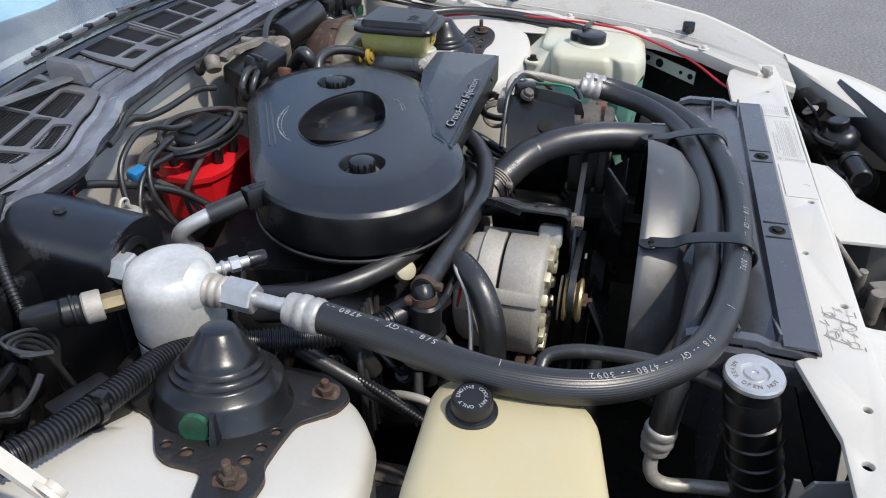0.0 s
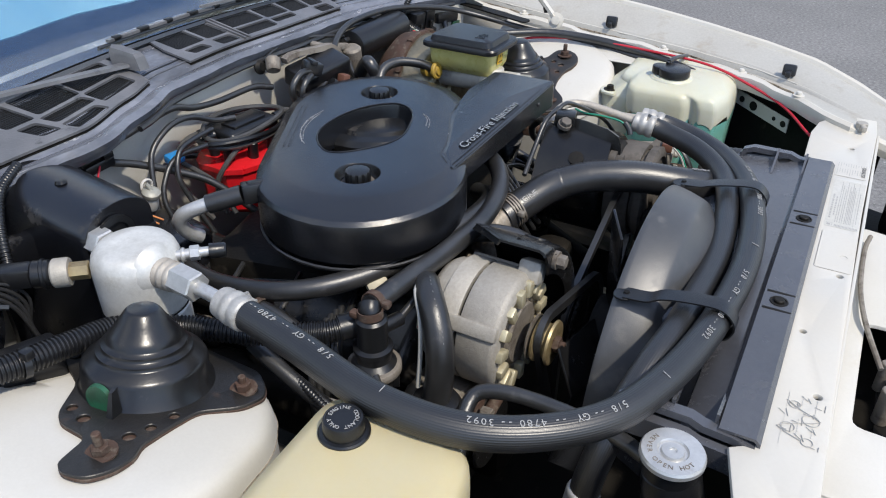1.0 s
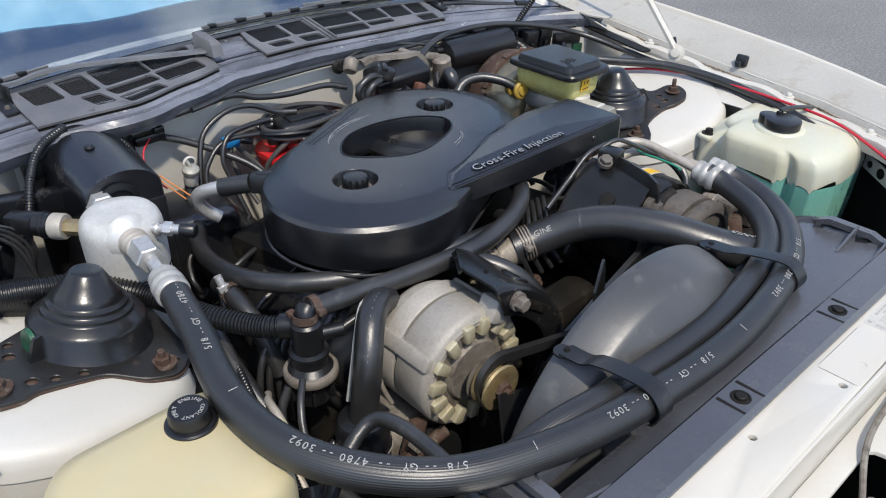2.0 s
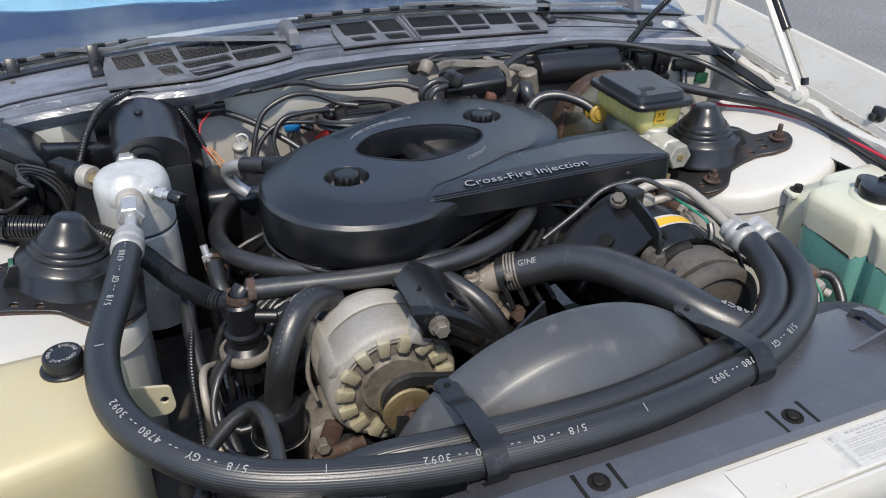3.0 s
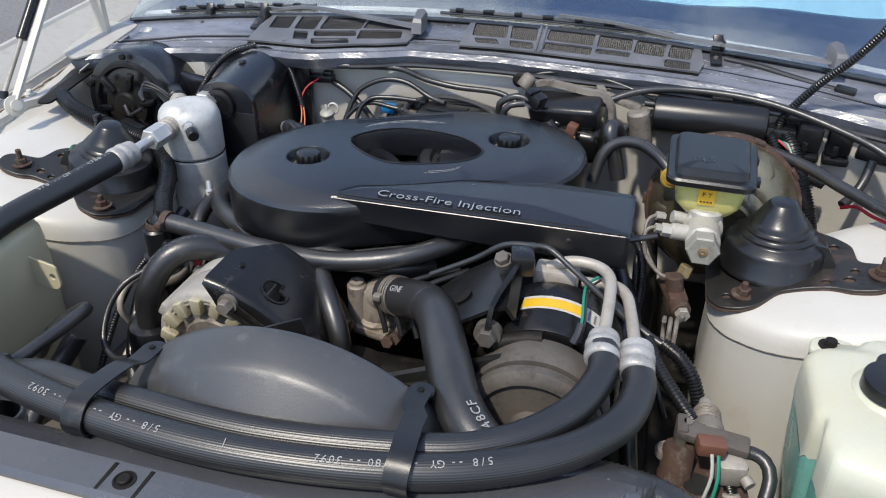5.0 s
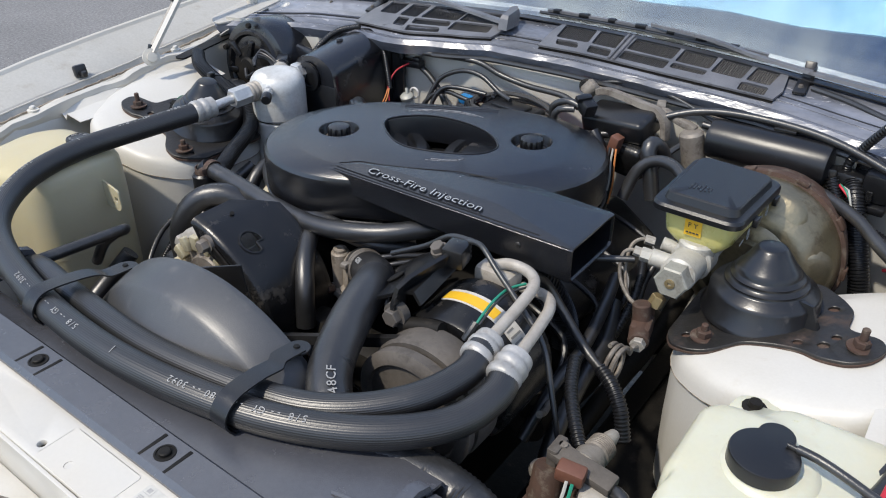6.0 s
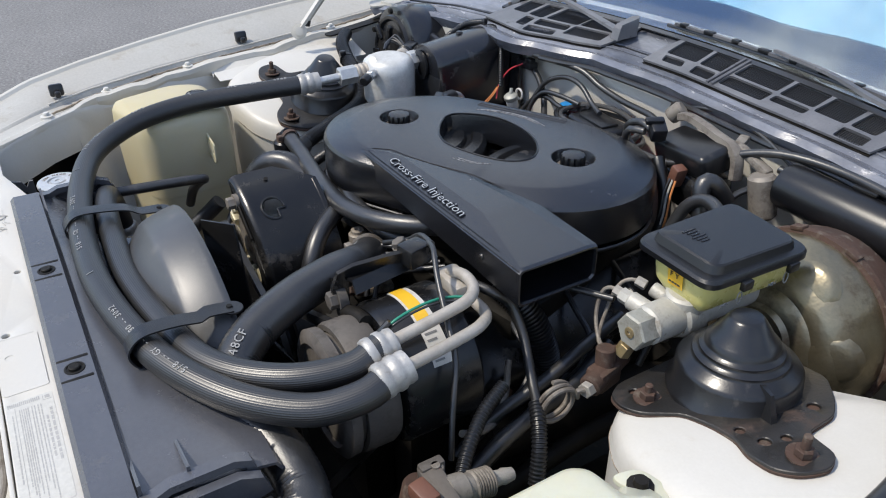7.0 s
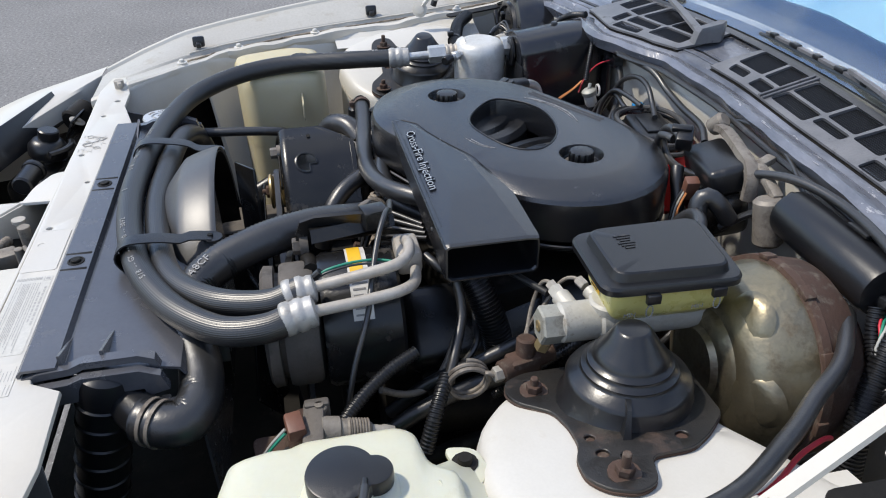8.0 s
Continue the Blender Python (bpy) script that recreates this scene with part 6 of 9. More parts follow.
        part("crimp_tab", rbox((0.005, 0.012, 0.016), tuple(p), (0, -math.degrees(a), 0), 0.001), RUST, b)
    part("check_valve", join(rod((0.345, 0.150, 0.884), (0.338, 0.128, 0.882), 0.009, 14), lathe([(0.014, 0), (0.014, 0.012), (0.009, 0.014), (0.006, 0.013)], (0.341, 0.150, 0.884), (-0.2, -1, 0.0), 20), lathe([(0.0155, 0), (0.0155, 0.004), (0.013, 0.006), (0.009, 0.006), (0.008, 0.009), (0, 0.010)], (0.341, 0.128, 0.883), (-0.1, -1, 0.15), 24)), YELLOW_PLASTIC, b, "yellow check valve")
    part("stud", rod((0.43, 0.14, 0.80), (0.455, 0.13, 0.80), 0.012, 12), RUST, b)


build_brakes()


# ---- alternator ----
def build_alternator():
    a = thing("alternator", (-0.158, -0.23, 0.72), "cast aluminium alternator with pale finned face and brass pulley nut", "alternator")
    c = V(-0.158, -0.160, 0.777)
    ax = (0, -1, 0)
    part("rear_frame", lathe([(0.03, 0.0), (0.050, 0.0), (0.064, 0.006), (0.069, 0.014), (0.0705, 0.027), (0.076, 0.029), (0.076, 0.052), (0.0745, 0.054)], c, ax, 48), ALU, a, sharp=40)
    part("stator_seam", lathe([(0.067, 0.050), (0.067, 0.062)], c, ax, 40, cap=False), DARK, a)
    part("front_frame", lathe([(0.0745, 0.058), (0.076, 0.060), (0.076, 0.100), (0.0745, 0.105), (0.0700, 0.1085), (0.0600, 0.1095), (0.0585, 0.1060)], c, ax, 48), ALU, a, sharp=40)
    part("face_ring", lathe([(0.0700, 0.1085), (0.0660, 0.1105), (0.0640, 0.1100), (0.0625, 0.1060)], c, ax, 48, cap=False), ALU, a)
    for k in range(15):
        an = 2 * math.pi * k / 15 + 0.1
        bm = rbox((0.0210, 0.012, 0.0135), (0, 0, 0), (0, 0, 0), 0.0025)
        for v in bm.verts:
            v.co.z *= 1.0 + 10.0 * v.co.x
        move(bm, pose(c.x + 0.0585 * math.cos(an), c.y - 0.1105, c.z + 0.0585 * math.sin(an), 0, -math.degrees(an) + 10, 0))
        part("fin", bm, CREAM_METAL, a)
    part("slot_backing", lathe([(0.022, 0.1065), (0.0640, 0.1060)], c, ax, 40, cap=False), GRIMY_ALU, a)
    part("front_disc", lathe([(0.0, 0.112), (0.037, 0.112), (0.0390, 0.1095), (0.0400, 0.106)], c, ax, 40), GRIMY_ALU, a)
    part("fan", lathe([(0.014, 0.126), (0.028, 0.126), (0.029, 0.128), (0.014, 0.129)], c, ax, 36), GRIMY_ALU, a)
    part("pulley", lathe([(0.010, 0.132), (0.027, 0.132), (0.0285, 0.135), (0.022, 0.140), (0.022, 0.146), (0.0285, 0.151), (0.0275, 0.154), (0.022, 0.1555), (0.016, 0.1535), (0.0, 0.1535)], c, ax, 40), ZINC, a)
    part("shaft_nut", join(hexrod(c + V(0, -0.153, 0), c + V(0, -0.161, 0), 0.0100), rod(c + V(0, -0.153, 0), c + V(0, -0.167, 0), 0.0050, 12, 0.001)), RUST, a)
    part("top_ear", rbox((0.026, 0.030, 0.030), (-0.126, -0.266, 0.846), (0, 25, 0), 0.006), ALU, a)
    for an in (40, 150, 260):
        an = radians(an)
        part("case_lug", rbox((0.018, 0.090, 0.014), (c.x + 0.073 * math.cos(an), c.y - 0.062, c.z + 0.073 * math.sin(an)), (0, -math.degrees(an) + 90, 0), 0.003), ALU, a)
    b = thing("alternator_bracket", (-0.09, -0.25, 0.80), "black pressed steel alternator bracket with an oval hole", "bracket")
    return b


_b = build_alternator()


def build_alt_bracket(b):
    # a shield that curves over the alternator's shoulder and folds into a slotted front flange
    arc = spline([(-0.142, 0, 0.889), (-0.112, 0, 0.880), (-0.078, 0, 0.861), (-0.046, 0, 0.832), (-0.024, 0, 0.795), (-0.017, 0, 0.750), (-0.020, 0, 0.700)], 0.0018)
    rows = []
    n = len(arc)
    for i, p in enumerate(arc):
        t = (arc[min(n - 1, i + 1)] - arc[max(0, i - 1)]).normalized()
        nin = V(-t.z, 0, t.x) if V(-t.z, 0, t.x).dot(V(-0.12, 0, 0.78) - p) > 0 else V(t.z, 0, -t.x)
        yb = -0.176 - 0.05 * max(0.0, 1 - i / 22)
        q = [V(p.x, yb, p.z) + nin * 0.008, V(p.x, yb - 0.004, p.z) + nin * 0.001]
        q += [V(p.x, yb + (-0.280 - yb) * f, p.z) for f in [k / 52 for k in range(1, 53)]]
        deep = 0.036 if i > 12 else 0.036 * (i + 3) / 16
        q += [V(p.x, -0.286, p.z) + nin * 0.002, V(p.x, -0.289, p.z) + nin * 0.006, V(p.x, -0.290, p.z) + nin * deep * 0.9, V(p.x, -0.287, p.z) + nin * deep]
        rows.append(q)
    gone = lambda p: p.y > -0.284 and (p.x + 0.077) ** 2 / 0.00017 + (p.y + 0.252) ** 2 / 0.00024 < 1 and not (p.x > -0.074 and p.y > -0.247)
    part("plate", sheet(rows, 0.003, gone), BLACK_METAL, b, sharp=50)
    rim = []
    for k in range(45):
        an = radians(76.7 + 302.1 * k / 44)
        rim.append((-0.077 + 0.01304 * math.cos(an), -0.252 + 0.0155 * math.sin(an)))
    rim.append((-0.074, -0.247))
    top_z = lambda x: next(p.z + (q.z - p.z) * (x - p.x) / (q.x - p.x) for p, q in zip(arc, arc[1:]) if p.x <= x <= q.x)
    part("hole_rim", sweep([V(x, y, top_z(x) + 0.0004) for x, y in rim], lambda i, q: circle(0.0019, 6), closed=True), BLACK_METAL, b)
    # Uncut: a dark disc and bar carry the shade of hole and slot.
    part("small_hole", slab(disc_loop(0, 0, 0.003, 10), 0, 0.0008, 0, 1, frame_matrix((-0.118, -0.245, 0.8842), (1, 0, -0.45), (0.45, 0, 1))), DARK, b)
    part("adjuster_bolt", join(hexrod((-0.114, -0.292, 0.863), (-0.114, -0.304, 0.863), 0.0085), rod((-0.114, -0.288, 0.863), (-0.114, -0.294, 0.863), 0.0115, 18)), GRIMY_ALU, b)
    part("slot", rbox((0.072, 0.003, 0.011), (-0.092, -0.2915, 0.849), (0, 36, 0), 0.004), DARK, b, "dark bar standing in for the shaded adjuster slot")


build_alt_bracket(_b)


# ---- compressor ----
def build_compressor():
    a = thing("ac_compressor", (0.235, -0.22, 0.74), "black drum compressor with paper labels and grimy clutch pulley", "compressor")
    c = V(0.232, -0.165, 0.798)
    ax = (0, -1, 0)
    part("drum", lathe([(0.06, 0.0), (0.076, 0.0), (0.080, 0.004), (0.080, 0.084), (0.076, 0.090), (0.05, 0.092)], c, ax, 56), BLACK_METAL, a, sharp=40)
    part("clutch", lathe([(0.055, 0.092), (0.070, 0.096), (0.073, 0.102), (0.073, 0.130), (0.071, 0.134), (0.064, 0.134), (0.062, 0.128), (0.062, 0.140), (0.071, 0.141), (0.072, 0.152), (0.066, 0.156), (0.058, 0.157), (0.056, 0.152), (0.022, 0.153), (0.020, 0.160), (0.0, 0.160)], c, ax, 56), DUSTY, a, sharp=30)
    # wrapped labels on the drum
    def wrap(a0, a1, y0, y1, r):
        rows = []
        for i in range(13):
            an = radians(a0 + (a1 - a0) * i / 12)
            rows.append([(c.x + r * math.sin(an), y, c.z + r * math.cos(an)) for y in (y0, (y0 + y1) / 2, y1)])
        return sheet(rows, 0.0006)
    part("white_label", wrap(-25, 58, -0.222, -0.199, 0.0806), PAPER, a)
    part("yellow_label", wrap(-25, 24, -0.2195, -0.2045, 0.0812), YELLOW, a, "yellow warning label")
    for k in range(6):
        part("label_text", wrap(27 + 5.2 * k, 28.6 + 5.2 * k, -0.219, -0.202 - 0.003 * (k % 3), 0.0811), GREY_INK, a)
    for nm, p in (("discharge_pipe", [(0.2885, -0.262, 0.884), (0.288, -0.205, 0.893), (0.284, -0.172, 0.897), (0.268, -0.155, 0.898), (0.240, -0.150, 0.896), (0.215, -0.152, 0.885)]), ("suction_pipe", [(0.321, -0.266, 0.876), (0.312, -0.205, 0.876), (0.304, -0.170, 0.876), (0.288, -0.152, 0.874), (0.255, -0.145, 0.868)])):
        part(nm, hose(p, 0.0064, 14, 0.005), PIPE_ALU, a)
    part("manifold_block", rbox((0.05, 0.03, 0.03), (0.225, -0.150, 0.872), (0, 0, 0), 0.006), PIPE_ALU, a)


build_compressor()


# ---- ignition ----
def build_distributor():
    d = thing("distributor", (-0.02, 0.285, 0.74), "red distributor cap with a black top and grey plug leads", "distributor")
    c = V(-0.026, 0.266, 0)
    seg = 16
    loops = []
    for r, z in ((0.052, 0.765), (0.060, 0.775), (0.062, 0.835), (0.066, 0.838), (0.066, 0.846), (0.050, 0.850)):
        loops.append([c + V(r * (1.16 + 0.16 * abs(math.sin(4 * math.pi * k / seg))) * math.cos(2 * math.pi * k / seg), r * (0.86 + 0.14 * abs(math.sin(4 * math.pi * k / seg))) * math.sin(2 * math.pi * k / seg), z) for k in range(seg)])
    part("cap", loft(loops), RED, d, "glossy red cap", sharp=25)
    for q, (rx, ry, z, tip) in enumerate(((0.080, 0.050, 0.884, 0.003), (0.074, 0.046, 0.891, -0.004), (0.084, 0.047, 0.878, 0.002))):
        loop = [c + V(rx * math.cos(a) + 0.004 * q, ry * math.sin(a), z + tip * math.sin(2 * a + q)) for a in [2 * math.pi * k / 40 for k in range(40)]]
        part("wire_retainer", sweep(loop, lambda i, u: circle(0.0040, 8), closed=True), LEAD if q else BLACK_PLASTIC, d)
    part("coil_cover", rbox((0.100, 0.060, 0.018), tuple(c + V(0.004, 0.002, 0.882)), (0, 0, -6), 0.010, 3), BLACK_PLASTIC, d)
    part("coil_rib", rbox((0.064, 0.032, 0.006), tuple(c + V(0.004, 0.0, 0.892)), (0, 0, -6), 0.003), BLACK_PLASTIC, d)
    for k in range(8):
        a = 2 * math.pi * (k + 0.4) / 8
        part("terminal", rod(c + V(0.052 * math.cos(a), 0.042 * math.sin(a), 0.846), c + V(0.055 * math.cos(a), 0.045 * math.sin(a), 0.876), 0.008, 12, 0.001), BLACK_PLASTIC, d)
    runs = (((-0.072, 0.280, 0.884), (-0.112, 0.298, 0.880), (-0.130, 0.300, 0.862), (-0.126, 0.275, 0.850), (-0.118, 0.245, 0.830), (-0.112, 0.220, 0.785)),
            ((-0.066, 0.290, 0.888), (-0.105, 0.304, 0.884), (-0.138, 0.302, 0.858), (-0.142, 0.285, 0.822), (-0.130, 0.250, 0.775)),
            ((-0.040, 0.224, 0.882), (-0.068, 0.236, 0.872), (-0.100, 0.242, 0.850), (-0.110, 0.252, 0.820), (-0.105, 0.245, 0.775)),
            ((0.030, 0.250, 0.882), (0.062, 0.242, 0.884), (0.100, 0.222, 0.845), (0.130, 0.200, 0.790)))
    for run in runs:
        lead = thing("spark_plug_lead", run[0], "grey-black spark plug lead curling off the distributor", "ignition lead", "plug leads")
        part("boot", hose([run[0], V(*run[0]).lerp(V(*run[1]), 0.55)], 0.0072, 10), BLACK_PLASTIC, lead)
        part("lead", hose(run, 0.0041, 8), LEAD, lead)


build_distributor()


# ---- firewall fittings ----
def build_vacuum_can():
    t = thing("vacuum_reservoir", (0.385, 0.292, 0.89), "satin black cylindrical vacuum reservoir on the firewall", "vacuum reservoir")
    part("can", lathe([(0.0, 0.0), (0.020, 0.0005), (0.0275, 0.003), (0.0288, 0.009), (0.0288, 0.158), (0.0275, 0.164), (0.018, 0.167), (0.0, 0.167)], (0.302, 0.286, 0.914), (1, -0.015, 0.0), 40), BLACK_PLASTIC, t)
    part("bracket", rbox((0.03, 0.03, 0.004), (0.40, 0.305, 0.945), (0, 0, 0), 0.001), BLACK_METAL, t)
    part("outlet", hose([(0.304, 0.284, 0.905), (0.285, 0.275, 0.905), (0.262, 0.262, 0.892), (0.248, 0.235, 0.868)], 0.0048, 8), RUBBER, t)
    part("outlet_shine", hose([(0.303, 0.292, 0.926), (0.288, 0.292, 0.927)], 0.0055, 10), RUBBER, t)


build_vacuum_can()


def build_wiper_motor():
    w = thing("wiper_motor", (0.16, 0.29, 0.88), "black wiper motor with a pale cast mounting frame", "wiper motor")
    part("gear_cover", rbox((0.110, 0.056, 0.036), (0.172, 0.266, 0.912), (14, -6, -10), 0.008, 3), BLACK_PLASTIC, w)
    part("lower_housing", rbox((0.100, 0.060, 0.055), (0.185, 0.262, 0.868), (10, 0, -10), 0.014, 3), BLACK_METAL, w)
    bar = spline([(0.118, 0.292, 0.940), (0.135, 0.290, 0.945), (0.167, 0.286, 0.943), (0.196, 0.281, 0.940), (0.222, 0.276, 0.938), (0.238, 0.272, 0.926), (0.244, 0.268, 0.900)], 0.006)
    part("cast_frame", sweep(bar, lambda i, q: [(-0.005, -0.007), (0.0035, -0.008), (0.006, -0.002), (0.005, 0.007), (-0.0035, 0.008), (-0.006, 0.001)]), GRIMY_ALU, w, sharp=50)
    part("frame_boss", lathe([(0.011, 0.0), (0.0125, 0.003), (0.0125, 0.020), (0.009, 0.024), (0.0, 0.024)], (0.094, 0.296, 0.930), (0.55, 0.45, 0.75), 18), GRIMY_ALU, w, sharp=40)
    part("frame_arm", join(rbox((0.060, 0.014, 0.012), (0.255, 0.284, 0.928), (0, 14, -8), 0.004), rbox((0.014, 0.040, 0.010), (0.222, 0.292, 0.936), (10, 0, 20), 0.003)), GRIMY_ALU, w)
    part("motor_can", rod((0.280, 0.270, 0.922), (0.292, 0.274, 0.865), 0.0175, 24, 0.004), GRIMY_ALU, w)
    part("plug", join(rbox((0.032, 0.022, 0.022), (0.125, 0.240, 0.935), (0, 20, -30), 0.004), rbox((0.010, 0.026, 0.008), (0.122, 0.236, 0.947), (0, 20, -30), 0.002)), BLACK_PLASTIC, w)
    part("grommet", lathe([(0.012, 0), (0.012, 0.003), (0.007, 0.008), (0.0, 0.007)], (0.085, 0.318, 0.935), (0, -1, 0.3), 18), DARK, w)
    part("brown_plug", rbox((0.016, 0.018, 0.030), (0.186, 0.224, 0.893), (0, 14, -10), 0.003), BROWN, w)
    for k in range(3):
        part("plug_wire", hose([(0.182 + 0.005 * k, 0.216, 0.890), (0.184 + 0.006 * k, 0.206, 0.872), (0.188 + 0.006 * k, 0.200, 0.845), (0.186 + 0.006 * k, 0.195, 0.81)], 0.0015, 6), WHITE_WIRE if k == 1 else ORANGE_WIRE if k else RUBBER, w)


build_wiper_motor()
_t = thing("vacuum_elbow", (0.25, 0.205, 0.84), "black rubber vacuum elbow beside the wiper motor", "hose")
part("elbow", hose([(0.266, 0.192, 0.840), (0.254, 0.198, 0.882), (0.246, 0.203, 0.906), (0.247, 0.212, 0.914), (0.254, 0.224, 0.905), (0.258, 0.238, 0.885)], 0.0115, 14, 0.005), RUBBER, _t)
part("taped_lead", hose([(0.150, 0.222, 0.905), (0.160, 0.218, 0.895), (0.178, 0.214, 0.868), (0.190, 0.205, 0.830), (0.185, 0.19, 0.79)], 0.0090, 10), BLACK_PLASTIC, _t)



def cable(pts, r, label, m=None, cat="cable", group="bay cables", name="cable", corr=False):
    h = thing(name, pts[0], label, cat, group)
    part("sheath", loom(pts, r) if corr else hose(pts, r, 10, 0.008), m or RUBBER, h)
    return h


# long hose that loops by the wiper motor and follows the cowl
cable([(0.122, 0.238, 0.930), (0.095, 0.238, 0.936), (0.070, 0.238, 0.922), (0.073, 0.240, 0.900), (0.105, 0.238, 0.890), (0.160, 0.245, 0.896), (0.215, 0.268, 0.922), (0.28, 0.292, 0.945), (0.36, 0.304, 0.9495), (0.46, 0.290, 0.947), (0.56, 0.252, 0.930), (0.63, 0.215, 0.908), (0.668, 0.12, 0.884), (0.668, 0.0, 0.874), (0.655, -0.12, 0.868), (0.62, -0.25, 0.862)], 0.0056, "black rubber hose looping along the firewall and cowl")
cable([(0.110, 0.232, 0.928), (0.088, 0.226, 0.925), (0.078, 0.228, 0.905), (0.100, 0.226, 0.880), (0.13, 0.215, 0.850)], 0.0055, "short looped black vacuum hose")
cable([(-0.235, 0.288, 0.938), (-0.19, 0.292, 0.940), (-0.12, 0.306, 0.938), (-0.075, 0.312, 0.922), (-0.02, 0.312, 0.914), (0.05, 0.306, 0.914), (0.085, 0.295, 0.905)], 0.0050, "black hose lying along the firewall")
cable([(-0.215, 0.262, 0.83), (-0.198, 0.28, 0.88), (-0.18, 0.288, 0.905), (-0.14, 0.292, 0.922), (-0.10, 0.292, 0.920), (-0.06, 0.285, 0.902), (-0.03, 0.275, 0.898)], 0.0042, "thin black firewall wire")
cable([(0.082, 0.318, 0.930), (0.12, 0.322, 0.948), (0.18, 0.326, 0.952), (0.24, 0.318, 0.945), (0.300, 0.300, 0.932)], 0.0030, "thin dark tube to the vacuum reservoir")
cable([(-0.20, 0.21, 0.76), (-0.21, 0.25, 0.835), (-0.19, 0.262, 0.872), (-0.16, 0.266, 0.888), (-0.12, 0.262, 0.886), (-0.09, 0.262, 0.882)], 0.0040, "grey-black looped ignition harness")
cable([(-0.165, 0.20, 0.76), (-0.175, 0.24, 0.835), (-0.178, 0.252, 0.868), (-0.160, 0.262, 0.895), (-0.125, 0.268, 0.900), (-0.08, 0.275, 0.897)], 0.0040, "grey-black looped ignition harness")
cable([(-0.245, 0.306, 0.905), (-0.21, 0.296, 0.890), (-0.17, 0.275, 0.868), (-0.13, 0.24, 0.84), (-0.10, 0.19, 0.79)], 0.0055, "taped black wiring branch")
cable([(-0.262, 0.298, 0.912), (-0.284, 0.280, 0.896), (-0.286, 0.260, 0.872), (-0.272, 0.245, 0.852)], 0.0014, "red wire hanging from a connector", RED_WIRE)
cable([(-0.277, 0.252, 0.872), (-0.268, 0.235, 0.862), (-0.256, 0.205, 0.850)], 0.0012, "orange wire by the heater case", ORANGE_WIRE)
cable([(-0.281, 0.252, 0.870), (-0.274, 0.235, 0.860), (-0.264, 0.205, 0.848)], 0.0012, "orange wire by the heater case", ORANGE_WIRE)
cable([(-0.335, 0.292, 0.945), (-0.322, 0.285, 0.940), (-0.308, 0.278, 0.925), (-0.296, 0.270, 0.900), (-0.284, 0.262, 0.868)], 0.0050, "corrugated black harness over the heater case", BLACK_PLASTIC, corr=True)
cable([(-0.375, 0.288, 0.962), (-0.415, 0.268, 0.950), (-0.440, 0.245, 0.925), (-0.458, 0.222, 0.890), (-0.475, 0.20, 0.86)], 0.0062, "corrugated black harness over the heater case", BLACK_PLASTIC, corr=True)
cable([(0.487, 0.290, 0.905), (0.490, 0.288, 0.930), (0.520, 0.270, 0.985), (0.560, 0.245, 1.045), (0.590, 0.215, 1.12), (0.60, 0.18, 1.22)], 0.0062, "black hood lamp harness rising from the firewall", BLACK_PLASTIC, corr=True)
# booster hose and its neighbours
_b = cable([(0.342, 0.132, 0.883), (0.325, 0.150, 0.897), (0.295, 0.178, 0.905), (0.262, 0.190, 0.900), (0.240, 0.185, 0.880), (0.23, 0.17, 0.84)], 0.0086, "black brake vacuum hose with pale print")
part("stencil_print", print_on(spline([(0.342, 0.132, 0.883), (0.325, 0.150, 0.897), (0.295, 0.178, 0.905), (0.262, 0.190, 0.900)], 0.005), 0.02, "----- ---- ---", 0.008, 0.0087, (0, -0.5, 1), 1), GREY_INK, _b)
cable([(0.440, 0.262, 0.875), (0.464, 0.250, 0.890), (0.523, 0.202, 0.890), (0.558, 0.153, 0.889), (0.594, 0.105, 0.888), (0.641, 0.024, 0.889), (0.655, -0.08, 0.884), (0.645, -0.20, 0.872), (0.62, -0.28, 0.862)], 0.0082, "thick black battery cable crossing the strut tower")
cable([(0.572, 0.168, 0.850), (0.584, 0.147, 0.864), (0.599, 0.115, 0.868), (0.622, 0.081, 0.873), (0.638, 0.046, 0.877), (0.652, -0.03, 0.882), (0.650, -0.10, 0.884), (0.642, -0.22, 0.882), (0.632, -0.30, 0.878), (0.616, -0.362, 0.866), (0.585, -0.447, 0.842), (0.515, -0.501, 0.828), (0.468, -0.538, 0.820), (0.452, -0.552, 0.79)], 0.0024, "red cable running along the fender", RED_WIRE)
cable([(0.50, 0.285, 0.90), (0.51, 0.265, 0.885), (0.525, 0.245, 0.85), (0.545, 0.225, 0.80), (0.56, 0.22, 0.74)], 0.0135, "fat corrugated main harness by the booster", BLACK_PLASTIC, corr=True)
cable([(0.475, 0.27, 0.905), (0.49, 0.262, 0.88), (0.515, 0.255, 0.86), (0.56, 0.25, 0.845)], 0.0085, "corrugated harness under the relays", BLACK_PLASTIC, corr=True)
for _k, (_m, _n) in enumerate(((RED_WIRE, "red"), (GREEN_WIRE, "green"), (WHITE_WIRE, "pale grey"))):
    cable([(0.478 + 0.004 * _k, 0.276, 0.902 - 0.004 * _k), (0.492 + 0.004 * _k, 0.262, 0.897), (0.508, 0.256 - 0.003 * _k, 0.884), (0.520, 0.25, 0.868)], 0.0015, _n + " wire leaving the split harness", _m)


